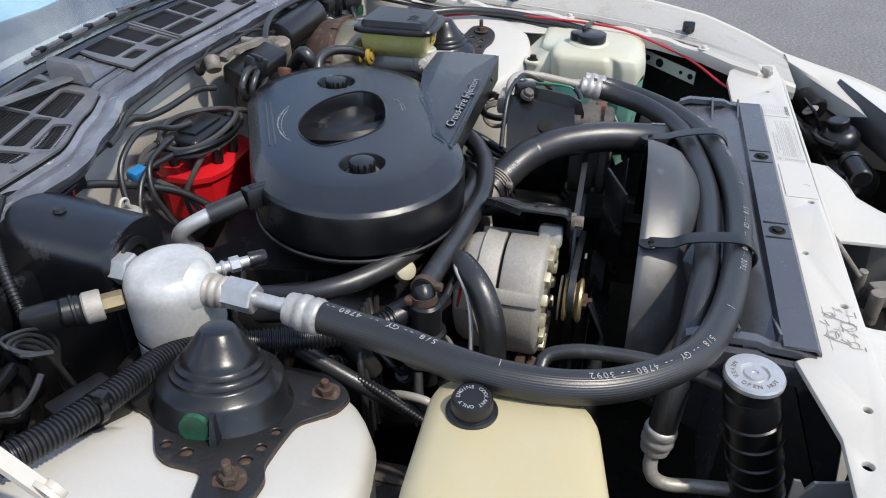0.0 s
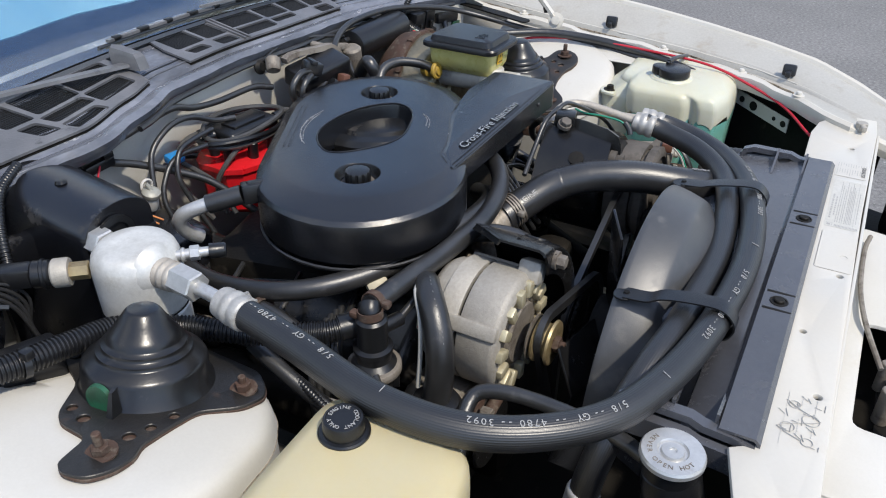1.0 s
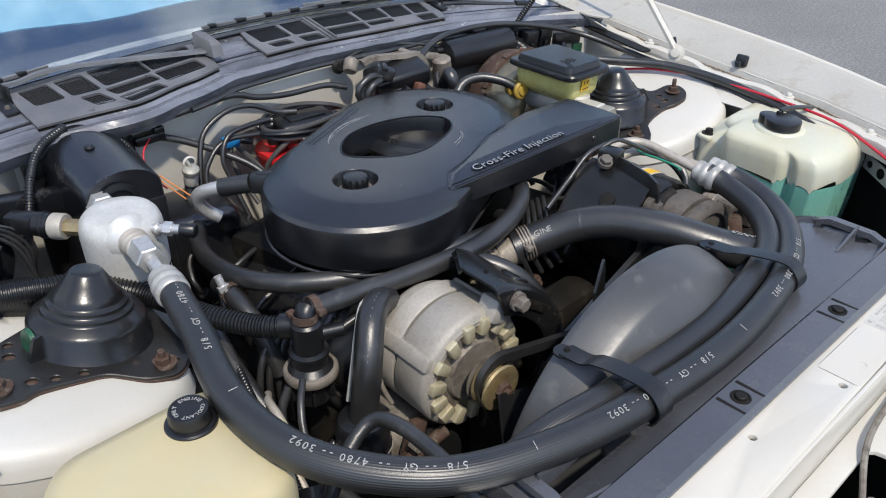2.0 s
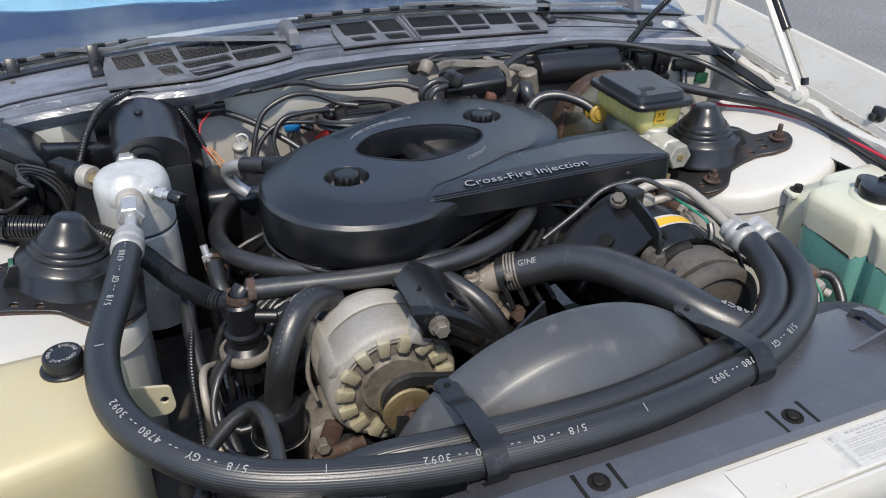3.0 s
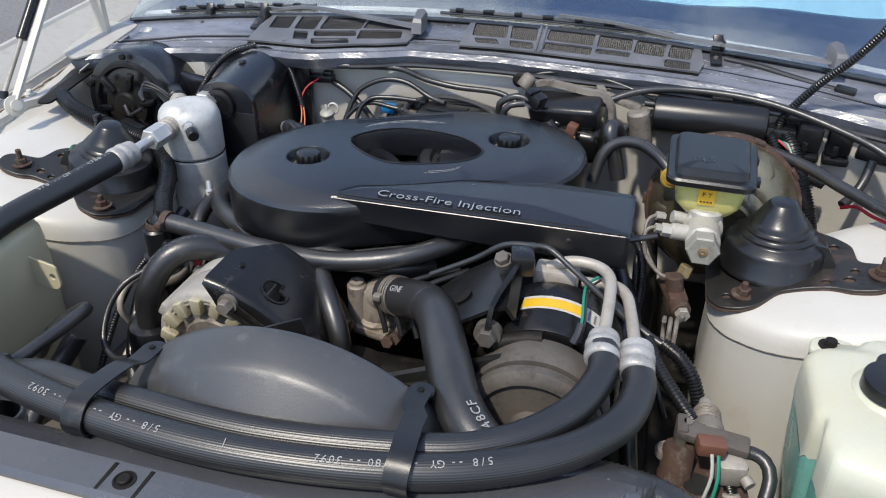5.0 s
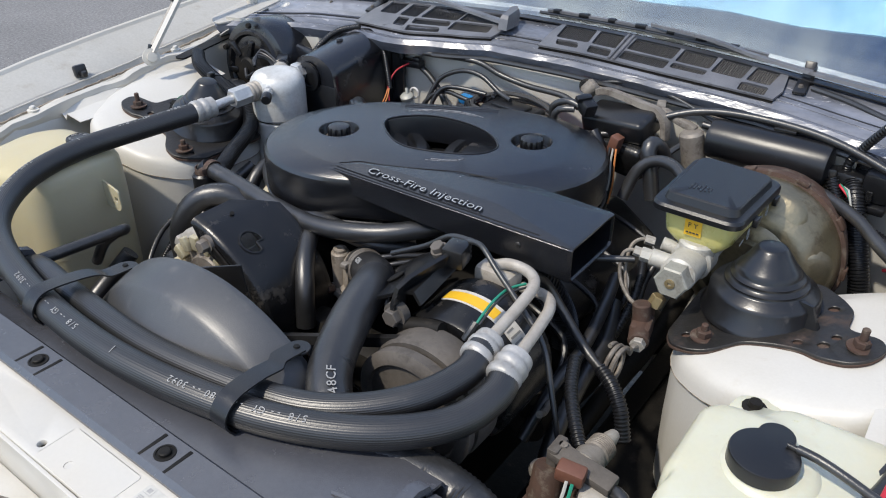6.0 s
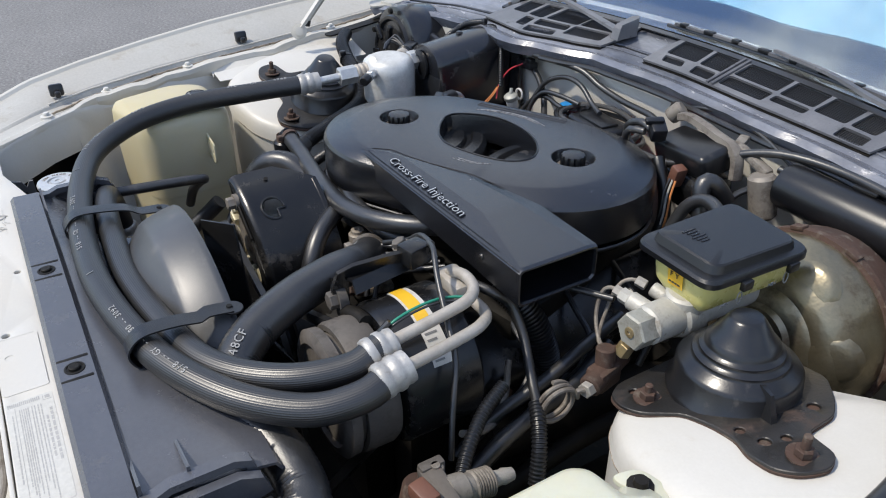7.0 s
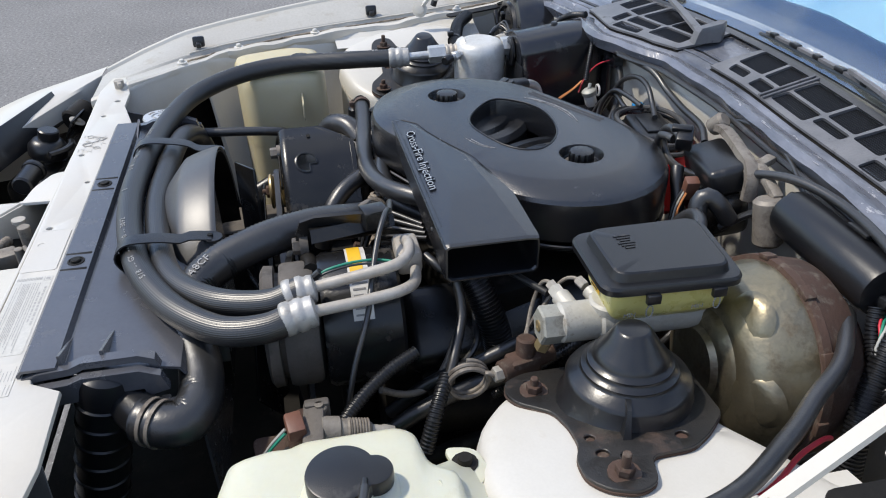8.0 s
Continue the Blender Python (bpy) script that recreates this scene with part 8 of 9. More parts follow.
def build_air_valve():
    a = thing("air_control_valve", (0.40, -0.28, 0.74), "weathered air control solenoid valve with a brown plug", "valve")
    axis = V(0.0, 0.080, -0.017).normalized()
    at = V(0.405, -0.285, 0.790)
    part("clamp_bar", join(rbox((0.070, 0.022, 0.012), (0.408, -0.277, 0.795), (6, 4, -4), 0.003), rbox((0.012, 0.026, 0.030), (0.378, -0.272, 0.790), (0, 0, 0), 0.003)), DUSTY, a)
    part("bar_bolt", join(rod((0.383, -0.270, 0.796), (0.383, -0.270, 0.802), 0.0080, 14, 0.001), rod((0.383, -0.270, 0.801), (0.383, -0.270, 0.805), 0.0045, 10)), GRIMY_ALU, a)
    part("solenoid", lathe([(0.010, 0.0), (0.0165, 0.002), (0.0165, 0.020), (0.0140, 0.022), (0.0140, 0.028), (0.0155, 0.030)], at + axis * 0.012, axis, 24), GRIMY_ALU, a, sharp=35)
    knurl = []
    for k in range(7):
        knurl += [(0.0135, 0.003 * k), (0.0150, 0.003 * k + 0.001), (0.0150, 0.003 * k + 0.002)]
    part("knurled_ring", lathe(knurl + [(0.011, 0.022), (0.010, 0.024)], at + axis * 0.042, axis, 28), GRIMY_ALU, a, sharp=35)
    part("spigot", lathe([(0.0085, 0.0), (0.0075, 0.010), (0.0085, 0.013), (0.0065, 0.024), (0.0, 0.024)], at + axis * 0.066, axis, 18), ALU, a)
    part("brown_plug", rbox((0.028, 0.018, 0.016), (0.405, -0.295, 0.801), (0, 4, 10), 0.003), BROWN, a)
    part("lower_body", join(rbox((0.030, 0.030, 0.032), (0.428, -0.288, 0.772), (8, 0, 10), 0.007), rod((0.432, -0.303, 0.752), (0.434, -0.310, 0.738), 0.010, 16, 0.002), rod((0.442, -0.300, 0.772), (0.447, -0.307, 0.770), 0.006, 12)), ALU, a)
    part("side_drum", lathe([(0.012, 0.0), (0.0165, 0.003), (0.0175, 0.012), (0.0160, 0.016), (0.0160, 0.042), (0.014, 0.046)], (0.378, -0.296, 0.740), (0, 0.25, 1), 22), RUST, a, sharp=35)
    part("drum_cap", lathe([(0.0, 0.010), (0.009, 0.009), (0.0115, 0.005), (0.0115, 0.0)], (0.367, -0.283, 0.768), (-0.1, -0.1, 1), 18), GRIMY_ALU, a)
    for k in range(2):
        part("plug_wire", hose([(0.406 + 0.006 * k, -0.305, 0.800), (0.408 + 0.006 * k, -0.320, 0.785), (0.402 + 0.008 * k, -0.334, 0.76), (0.395 + 0.006 * k, -0.350, 0.735)], 0.0018, 6), GREEN_WIRE if k else WHITE_WIRE, a)


build_air_valve()
cable([(0.436, -0.278, 0.785), (0.447, -0.281, 0.789), (0.458, -0.288, 0.788), (0.464, -0.300, 0.778), (0.459, -0.322, 0.756), (0.454, -0.34, 0.72), (0.450, -0.35, 0.68)], 0.0070, "short bent black hose at the air valve", RUBBER, "hose", "air hoses", "air_hose")
cable([(0.335, -0.160, 0.815), (0.350, -0.195, 0.805), (0.380, -0.235, 0.79), (0.420, -0.275, 0.765), (0.445, -0.33, 0.73)], 0.0075, "corrugated black harness along the tower foot", BLACK_PLASTIC, corr=True)
for _k in range(4):
    cable([(0.38 + 0.02 * _k, -0.30, 0.72), (0.42 + 0.012 * _k, -0.36, 0.715), (0.47 + 0.01 * _k, -0.42, 0.72), (0.50, -0.50, 0.73 - 0.01 * _k)], 0.006, "black hose behind the radiator", RUBBER, "hose", "air hoses", "air_hose")


# ---- cowl fittings ----
def build_cowl_clip(x, y, z):
    c = thing("cowl_clip", (x, y, z), "black bent cowl clip standing on the panel", "clip", "cowl clips")
    part("stem", rbox((0.016, 0.006, 0.030), (x, y + 0.012, z + 0.016), (-24, 0, 4), 0.002), BLACK_PLASTIC, c)
    part("foot", rbox((0.018, 0.046, 0.005), (x, y - 0.012, z + 0.002), (14, 0, 4), 0.002), BLACK_PLASTIC, c)
    part("stud", lathe([(0, 0.004), (0.003, 0.0035), (0.0045, 0.0)], (x, y - 0.020, z + 0.002), (0, -0.2, 1), 10), DUSTY, c)
    part("side", rbox((0.004, 0.018, 0.026), (x + 0.009, y + 0.006, z + 0.012), (0, 0, 6), 0.001), BLACK_PLASTIC, c)


for _p in ((-0.534, 0.398, 0.962), (-0.416, 0.392, 0.972), (0.386, 0.412, 0.974)):
    build_cowl_clip(*_p)


def build_cowl_bits():
    h = thing("cowl_seal", (0.0, 0.32, 0.955), "black rubber hood seal along the cowl lip", "seal")
    part("seal", hose([(-0.20 + 0.84 * i / 30, cowl_lip(-0.20 + 0.84 * i / 30) - 0.003, 0.944 - 0.030 * (abs(-0.20 + 0.84 * i / 30) / 0.7) ** 2) for i in range(31)], 0.0045, 8), RUBBER, h)
    for s in (1, -1):
        b = thing("cowl_bolt", (s * 0.63, 0.345, 0.945), "paint-smeared bolt at the cowl corner", "bolt", "cowl bolts")
        part("head", lathe([(0, 0.012), (0.010, 0.011), (0.014, 0.007), (0.020, 0.003), (0.026, 0.0)], (s * 0.628, 0.335, 0.945), (0, -0.5, 1), 14), PAINT_BAY, b)
    n = thing("washer_hose", (0.45, 0.37, 0.965), "thin black washer hose on the cowl", "hose")
    part("tube", hose([(0.40, 0.40, 0.975), (0.45, 0.388, 0.971), (0.50, 0.372, 0.964), (0.56, 0.352, 0.957)], 0.0042, 8), RUBBER, n)
    part("end_plug", rbox((0.030, 0.016, 0.014), (0.575, 0.347, 0.956), (0, 4, -18), 0.003), BLACK_PLASTIC, n)


build_cowl_bits()


def build_hinge(s):
    h = thing("hood_lift_linkage", (s * 0.69, 0.10, 0.90), "white painted steel lift arms with a bolted pivot", "linkage", "lift linkages")
    dx = 0.008 if s > 0 else 0.0
    part("front_link", sweep(spline([(s * (0.662 + dx), 0.026, 0.918 - dx), (s * (0.665 + dx), 0.095, 0.990 - dx), (s * (0.668 + dx), 0.165, 1.062 - dx), (s * (0.671 + dx), 0.235, 1.135 - dx)], 0.03), lambda i, q: [(-0.003, -0.006), (0.003, -0.006), (0.003, 0.006), (-0.003, 0.006)]), PAINT, h)
    part("pivot", lathe([(0.016, 0), (0.016, 0.004), (0.009, 0.005), (0.009, 0.010), (0.0, 0.011)], (s * (0.663 + dx), 0.026, 0.915 - dx), (-s, -0.3, 0.3), 20), PAINT, h)
    part("rear_link", sweep(spline([(s * 0.705, 0.315, 0.93), (s * 0.698, 0.305, 1.02), (s * 0.690, 0.295, 1.14)], 0.03), lambda i, q: [(-0.006, -0.011), (0.006, -0.011), (0.006, 0.011), (-0.006, 0.011)]), PAINT, h)
    part("base_plate", slab(round_poly([(0.655, 0.36), (0.655, 0.24), (0.685, 0.20), (0.725, 0.22), (0.735, 0.36)], 0.014, 3), 0, 0.004, 0.001, 1, Matrix.Diagonal((s, 1, 1, 1)) @ pose(0, 0, 0.905, 8, 0, 0)), CHANNEL, h)
    part("corner_bracket", sheet([[(s * (0.64 + 0.010 * i), 0.30 - 0.025 * i, 0.955 - 0.010 * i + 0.002 * j), (s * (0.655 + 0.010 * i), 0.31 - 0.025 * i, 0.940 - 0.010 * i)] for i, j in ((0, 0), (1, 1), (2, 2), (3, 1), (4, 0))], 0.002), CHANNEL, h)
    part("bolt", hexrod((s * 0.70, 0.26, 0.915), (s * 0.70, 0.255, 0.928), 0.010), PAINT, h)
    g = thing("gas_strut", (s * 0.72, 0.05, 0.92), "black gas hood strut with a slim rod", "gas strut", "gas struts")
    part("rod", rod((s * 0.722, 0.070, 0.915), (s * 0.722, 0.135, 0.985), 0.004, 10), ALU, g)
    part("cylinder", rod((s * 0.722, 0.135, 0.985), (s * 0.722, 0.29, 1.15), 0.009, 14, 0.001), BLACK_METAL, g)
    part("ball_end", rod((s * 0.722, 0.066, 0.906), (s * 0.722, 0.070, 0.918), 0.007, 12, 0.001), BLACK_PLASTIC, g)


for _s in (1, -1):
    build_hinge(_s)


# ---- things in front of the radiator ----
def build_headlight_motor(s):
    m = thing("headlight_motor", (s * 0.42, -0.70, 0.75), "black headlight door motor with a ribbed knob", "motor", "headlight motors")
    part("housing", lathe([(0.030, 0), (0.033, 0.004), (0.033, 0.020), (0.026, 0.030), (0.018, 0.034)], (s * 0.420, -0.712, 0.765), (0, 0.25, 1), 28), BLACK_PLASTIC, m)
    part("knob", lathe([(0.016, 0), (0.0175, 0.002), (0.0175, 0.016), (0.015, 0.018), (0.0, 0.018)], (s * 0.420, -0.703, 0.797), (0, 0.25, 1), 20), BLACK_PLASTIC, m)
    part("barrel", join(rod((s * 0.33, -0.715, 0.775), (s * 0.28, -0.722, 0.772), 0.017, 20, 0.003), rod((s * 0.34, -0.713, 0.776), (s * 0.33, -0.715, 0.775), 0.020, 20, 0.002)), BLACK_PLASTIC, m)
    part("lead", hose([(s * 0.36, -0.69, 0.79), (s * 0.38, -0.672, 0.788), (s * 0.41, -0.665, 0.785), (s * 0.44, -0.672, 0.78)], 0.006, 8), BLACK_PLASTIC, m)
    b = thing("headlight_bucket", (s * 0.50, -0.68, 0.70), "dark headlight bucket under the nose panel", "headlight bucket", "headlight buckets")
    part("shell", rbox((0.24, 0.085, 0.10), (s * 0.46, -0.715, 0.700), (0, 0, s * 12), 0.02, 3), BLACK_METAL, b)
    part("plate", rbox((0.060, 0.004, 0.040), (s * 0.480, -0.668, 0.798), (-30, 0, s * 10), 0.001), BLACK_METAL, b)
    part("washer", lathe([(0.014, 0), (0.014, 0.002), (0.007, 0.003), (0.007, 0.006), (0.0, 0.007)], (s * 0.480, -0.664, 0.802), (0, 0.5, 0.85), 20), ALU, b)
    part("duct", rod((s * 0.545, -0.655, 0.80), (s * 0.505, -0.68, 0.79), 0.026, 20, 0.004), DARK, b)
    part("black_panel", rbox((0.26, 0.004, 0.06), (s * 0.46, -0.752, 0.80), (25, 0, s * 17), 0.001), BLACK_PLASTIC, b)
    w = thing("wing_bolt", (s * 0.50, -0.575, 0.855), "silver adjuster bolt on the crossbar end", "bolt", "adjuster bolts")
    part("stack", join(rod((s * 0.500, -0.578, 0.852), (s * 0.500, -0.578, 0.868), 0.009, 12, 0.001), rbox((0.030, 0.008, 0.008), (s * 0.497, -0.578, 0.863), (0, 0, 20), 0.002)), ALU, w)


for _s in (1, -1):
    build_headlight_motor(_s)


def build_latch():
    l = thing("hood_latch", (-0.06, -0.69, 0.74), "grey hood latch mechanism in the nose well", "hood latch")
    part("plate", rbox((0.13, 0.06, 0.006), (-0.07, -0.690, 0.752), (0, 0, 0), 0.002), DARK, l)
    part("cam", join(rbox((0.030, 0.030, 0.024), (-0.045, -0.685, 0.772), (0, 0, 20), 0.004), rod((-0.085, -0.665, 0.755), (-0.085, -0.665, 0.800), 0.009, 12, 0.001), rod((-0.030, -0.66, 0.755), (-0.030, -0.66, 0.795), 0.006, 12, 0.001)), GRIMY_ALU, l)
    part("spring", loom([(-0.105, -0.70, 0.768), (-0.04, -0.715, 0.778)], 0.008, 0.006), GRIMY_ALU, l)
    part("post", lathe([(0.006, 0), (0.006, 0.035), (0.010, 0.037), (0.010, 0.042), (0, 0.043)], (-0.115, -0.68, 0.755), (0, 0, 1), 14), ALU, l)
    part("cable", hose([(-0.04, -0.655, 0.790), (0.02, -0.630, 0.808), (0.10, -0.620, 0.806), (0.19, -0.618, 0.808), (0.225, -0.622, 0.812)], 0.0032, 8), GRIMY_ALU, l)


build_latch()


# ---- decals on the crossbar ----
def build_decal(x, y, w, h, rows_n, turn, strong, border=True):
    d = thing("decal", (x, y, 0.853), "worn printed information decal on the white crossbar", "decal", "crossbar decals")
    m = pose(x, y, 0.8533, 0, 0, turn)
    if strong:
        part("sheet", slab([(-w / 2, -h / 2), (w / 2, -h / 2), (w / 2, h / 2), (-w / 2, h / 2)], 0, 0.0002, 0, 1, m), PAINT, d)
    rnd = random.Random(int(1000 * (x + 2)))
    ink = mats_grey if strong else mats_faint
    if border:
        for a, b, c, e in ((-w / 2, -h / 2, w, 0.0008), (-w / 2, h / 2 - 0.0008, w, 0.0008), (-w / 2, -h / 2, 0.0008, h), (w / 2 - 0.0008, -h / 2, 0.0008, h), (-w * 0.1, -h / 2, 0.0006, h)):
            part("rule", slab([(a, b), (a + c, b), (a + c, b + e), (a, b + e)], 0.0004, 0.0007, 0, 1, m), ink, d)
    for k in range(rows_n):
        yy = h / 2 - h * (k + 0.7) / (rows_n + 0.4)
        for x0, x1 in ((-w * 0.46, -w * 0.13), (-w * 0.06, w * 0.46)):
            e = x0 + (x1 - x0) * rnd.uniform(0.45, 1.0)
            words, p = [], x0
            while p < e:
                q = min(e, p + rnd.uniform(0.002, 0.007))
                words.append(slab([(p, yy), (q, yy), (q, yy + h * 0.016), (p, yy + h * 0.016)], 0.0003, 0.0004, 0, 1, m))
                p = q + 0.0009
            part("print_bar", join(*words), ink, d)
    return d


mats_faint = mat("faded_print", (0.62, 0.60, 0.55), 0.6, bump=0.0, finevar=0.2)
PAPER_WHITE = mat("white_label_film", (0.54, 0.53, 0.49), 0.4, col2=(0.52, 0.505, 0.455), vscale=20, bump=0.05)
mats_grey = mat("worn_grey_print", (0.42, 0.413, 0.395), 0.6, bump=0.0, finevar=0.2)


def build_label():
    """Emissions label: logo box, heading bars, close lines of print and a bar strip along one end."""
    d = thing("decal", (0.222, -0.580, 0.853), "white printed emissions label with fine grey print", "decal", "crossbar decals")
    m = pose(0.222, -0.580, 0.8531, 0, 0, 0)
    bar = lambda a, b, c, e: slab([(a, b), (c, b), (c, e), (a, e)], 0.0003, 0.0004, 0, 1, m)
    part("sheet", slab(round_poly([(-0.074, -0.0205), (0.074, -0.0205), (0.074, 0.0200), (-0.074, 0.0200)], 0.003, 3), 0, 0.0002, 0, 1, m), PAPER_WHITE, d)
    rnd = random.Random(31)

    def words(y, h, a, b, lo, hi, gap):
        out, p = [], a
        while p < b - lo:
            q = min(b, p + rnd.uniform(lo, hi))
            out.append(bar(p, y, q, y + h))
            p = q + gap
        return join(*out)
    part("bar_strip", join(*[bar(-0.072 + 0.0002 * (k % 3), -0.019 + 0.00165 * k, -0.0665, -0.0180 + 0.00165 * k) for k in range(17)]), mats_grey, d)
    part("logo_box", join(bar(-0.0725, 0.0110, -0.0640, 0.0114), bar(-0.0640, 0.0110, -0.0637, 0.0190), bar(-0.0705, 0.0130, -0.0660, 0.0172)), mats_grey, d)
    part("heading_bar", join(words(0.0150, 0.0022, -0.050, 0.030, 0.004, 0.009, 0.002), words(0.0110, 0.0018, -0.040, 0.020, 0.003, 0.007, 0.0018)), mats_grey, d)
    for k, y in enumerate((0.0080, 0.0055, 0.0025, 0.0002, -0.0030, -0.0048, -0.0066, -0.0084, -0.0102)):
        part("print_bar", words(y, 0.0009, -0.060, 0.070 - 0.012 * (k % 3), 0.002, 0.007, 0.0009), mats_grey, d)
    part("print_bar", join(bar(-0.064, -0.0135, 0.072, -0.0131), words(-0.0165, 0.0010, -0.055, 0.040, 0.002, 0.006, 0.001)), mats_grey, d)
    b = thing("decal", (0.082, -0.580, 0.853), "blank faded white label with a thin outline", "decal", "crossbar decals")
    m = pose(0.086, -0.581, 0.8531, 0, 0, 0)
    part("sheet", slab(round_poly([(-0.048, -0.021), (0.050, -0.021), (0.050, 0.021), (-0.048, 0.021)], 0.004, 3), 0, 0.0004, 0, 1, m, [disc_loop(0.074 - 0.086, -0.009, 0.0046, 12)]), PAINT, b)
    part("edge_line", join(bar(-0.048, -0.017, -0.0476, 0.017), bar(-0.044, 0.0205, 0.046, 0.0209)), mats_faint, b)


build_label()
_d = build_decal(0.335, -0.578, 0.050, 0.042, 12, 180, True, False)
part("heading", text_mesh("CATALYST", 0.0075, pose(0.335, -0.594, 0.8541, 0, 0, 180), 0.0002), GREY_INK, _d)
_d = build_decal(-0.245, -0.580, 0.085, 0.042, 3, 180, False, False)
for _x, _y, _r in ((-0.255, -0.572, 0.006), (-0.238, -0.590, 0.0075), (-0.222, -0.574, 0.005), (-0.268, -0.590, 0.005)):
    part("pulley_symbol", sweep([V(_x + _r * math.cos(_k * math.pi / 10), _y + _r * math.sin(_k * math.pi / 10), 0.8537) for _k in range(20)], lambda i, q: circle(0.0004, 4), closed=True), mats_grey, _d)
for _k in range(10):
    _x, _y = -0.275 + 0.0068 * _k, -0.600 + 0.0042 * ((_k * 3) % 8)
    part("print_bar", hose([(_x, _y, 0.8537), (_x + 0.006 + 0.002 * (_k % 3), _y + 0.003 * (_k % 2), 0.8537)], 0.0004, 4), mats_grey, _d)
    part("print_bar", hose([(_x + 0.002, _y + 0.003, 0.8537), (_x + 0.003 + 0.004 * (_k % 2), _y + 0.009, 0.8537)], 0.00035, 4), mats_grey, _d)
part("belt_symbol", hose([(-0.268, -0.584, 0.8537), (-0.258, -0.563, 0.8537), (-0.246, -0.580, 0.8537), (-0.236, -0.598, 0.8537), (-0.228, -0.582, 0.8537), (-0.218, -0.567, 0.8537)], 0.0005, 4), mats_grey, _d)


# ---- dark lower fittings beside the engine ----
def build_exhaust(s):
    e = thing("exhaust_manifold", (s * 0.27, 0.05, 0.62), "dark grimy cast iron exhaust manifold low beside the engine", "exhaust manifold", "exhaust manifolds")
    part("log", hose([(s * 0.262, -0.13, 0.655), (s * 0.272, -0.02, 0.650), (s * 0.274, 0.10, 0.645), (s * 0.280, 0.20, 0.62), (s * 0.285, 0.25, 0.56)], 0.030, 14), DARK, e)
    for y in (-0.12, -0.03, 0.06, 0.15):
        part("runner", hose([(s * 0.215, y, 0.690), (s * 0.240, y, 0.690), (s * 0.262, y + 0.008, 0.668)], 0.020, 12), DARK, e)
        part("bolt", hexrod((s * 0.236, y + 0.030, 0.70), (s * 0.250, y + 0.030, 0.705), 0.008), RUST, e)
    for k, y in enumerate((-0.10, -0.01, 0.08, 0.17)):
        l = thing("spark_plug_lead", (s * 0.22, y, 0.74), "grey plug lead with a long heat-shielded boot", "ignition lead", "plug leads")
        part("boot", hose([(s * 0.262, y - 0.012, 0.700), (s * 0.285, y - 0.016, 0.724)], 0.0085, 12), RUBBER, l)
        part("heat_shield", rod((s * 0.250, y - 0.010, 0.690), (s * 0.268, y - 0.013, 0.706), 0.0105, 14, 0.001), GRIMY_ALU, l)
        part("lead", hose([(s * 0.283, y - 0.016, 0.722), (s * 0.294, y - 0.010, 0.742), (s * 0.280, y + 0.02, 0.765), (s * 0.235, y + 0.03, 0.782), (s * 0.18, y + 0.05, 0.785)], 0.0040, 8), RUBBER, l)


for _s in (1, -1):
    build_exhaust(_s)


def build_rail(s):
    r = thing("frame_rail", (s * 0.40, -0.10, 0.50), "dark frame rail below the strut tower" if s > 0 else "grey-tan frame rail below the strut tower", "frame rail", "frame rails")
    part("rail", rbox((0.090, 0.86, 0.10), (s * 0.395, -0.12, 0.560), (0, 0, 0), 0.012, 3), DARK if s > 0 else DUSTY, r)
    part("flange", rbox((0.030, 0.80, 0.004), (s * 0.342, -0.12, 0.610), (0, 0, 0), 0.001), DARK if s > 0 else DUSTY, r)


for _s in (1, -1):
    build_rail(_s)

cable([(0.33, 0.25, 0.70), (0.335, 0.10, 0.68), (0.325, -0.05, 0.66), (0.31, -0.20, 0.60)], 0.013, "dark steel steering shaft running down to the gearbox", DARK, "steering shaft", "", "steering_shaft")
cable([(0.300, 0.02, 0.77), (0.318, -0.04, 0.752), (0.322, -0.11, 0.735), (0.330, -0.19, 0.70), (0.345, -0.25, 0.64)], 0.0105, "black power steering hose below the snout", RUBBER, "hose", "lower hoses", "lower_hose")
cable([(0.285, 0.05, 0.79), (0.302, -0.02, 0.785), (0.308, -0.08, 0.765), (0.300, -0.14, 0.735), (0.292, -0.19, 0.69)], 0.0080, "black fuel hose beside the manifold", RUBBER, "hose", "lower hoses", "lower_hose")
cable([(0.262, -0.10, 0.770), (0.285, -0.12, 0.742), (0.302, -0.145, 0.728), (0.312, -0.175, 0.735), (0.318, -0.20, 0.752)], 0.0042, "bent dark steel line beside the compressor", GRIMY_ALU, "pipe", "lower lines", "steel_line")
cable([(0.300, 0.10, 0.80), (0.315, 0.06, 0.795), (0.322, 0.02, 0.775), (0.318, -0.03, 0.742), (0.300, -0.06, 0.70)], 0.0060, "corrugated black loom below the master cylinder", BLACK_PLASTIC, corr=True)
cable([(0.335, 0.16, 0.82), (0.322, 0.12, 0.805), (0.312, 0.09, 0.775), (0.315, 0.06, 0.73)], 0.0048, "thin black vacuum tube by the booster")
cable([(-0.240, -0.105, 0.80), (-0.262, -0.118, 0.790), (-0.275, -0.128, 0.765), (-0.270, -0.135, 0.72), (-0.25, -0.14, 0.68)], 0.0060, "black vacuum hose dropping beside the alternator")
cable([(-0.322, -0.168, 0.79), (-0.340, -0.190, 0.780), (-0.352, -0.215, 0.755), (-0.345, -0.245, 0.725), (-0.318, -0.262, 0.715), (-0.295, -0.262, 0.722)], 0.0042, "thin black tube looping under the diverter valve")
cable([(-0.330, -0.150, 0.775), (-0.348, -0.158, 0.745), (-0.345, -0.180, 0.715), (-0.325, -0.195, 0.700), (-0.305, -0.195, 0.705)], 0.0055, "short black vacuum elbow by the valve")
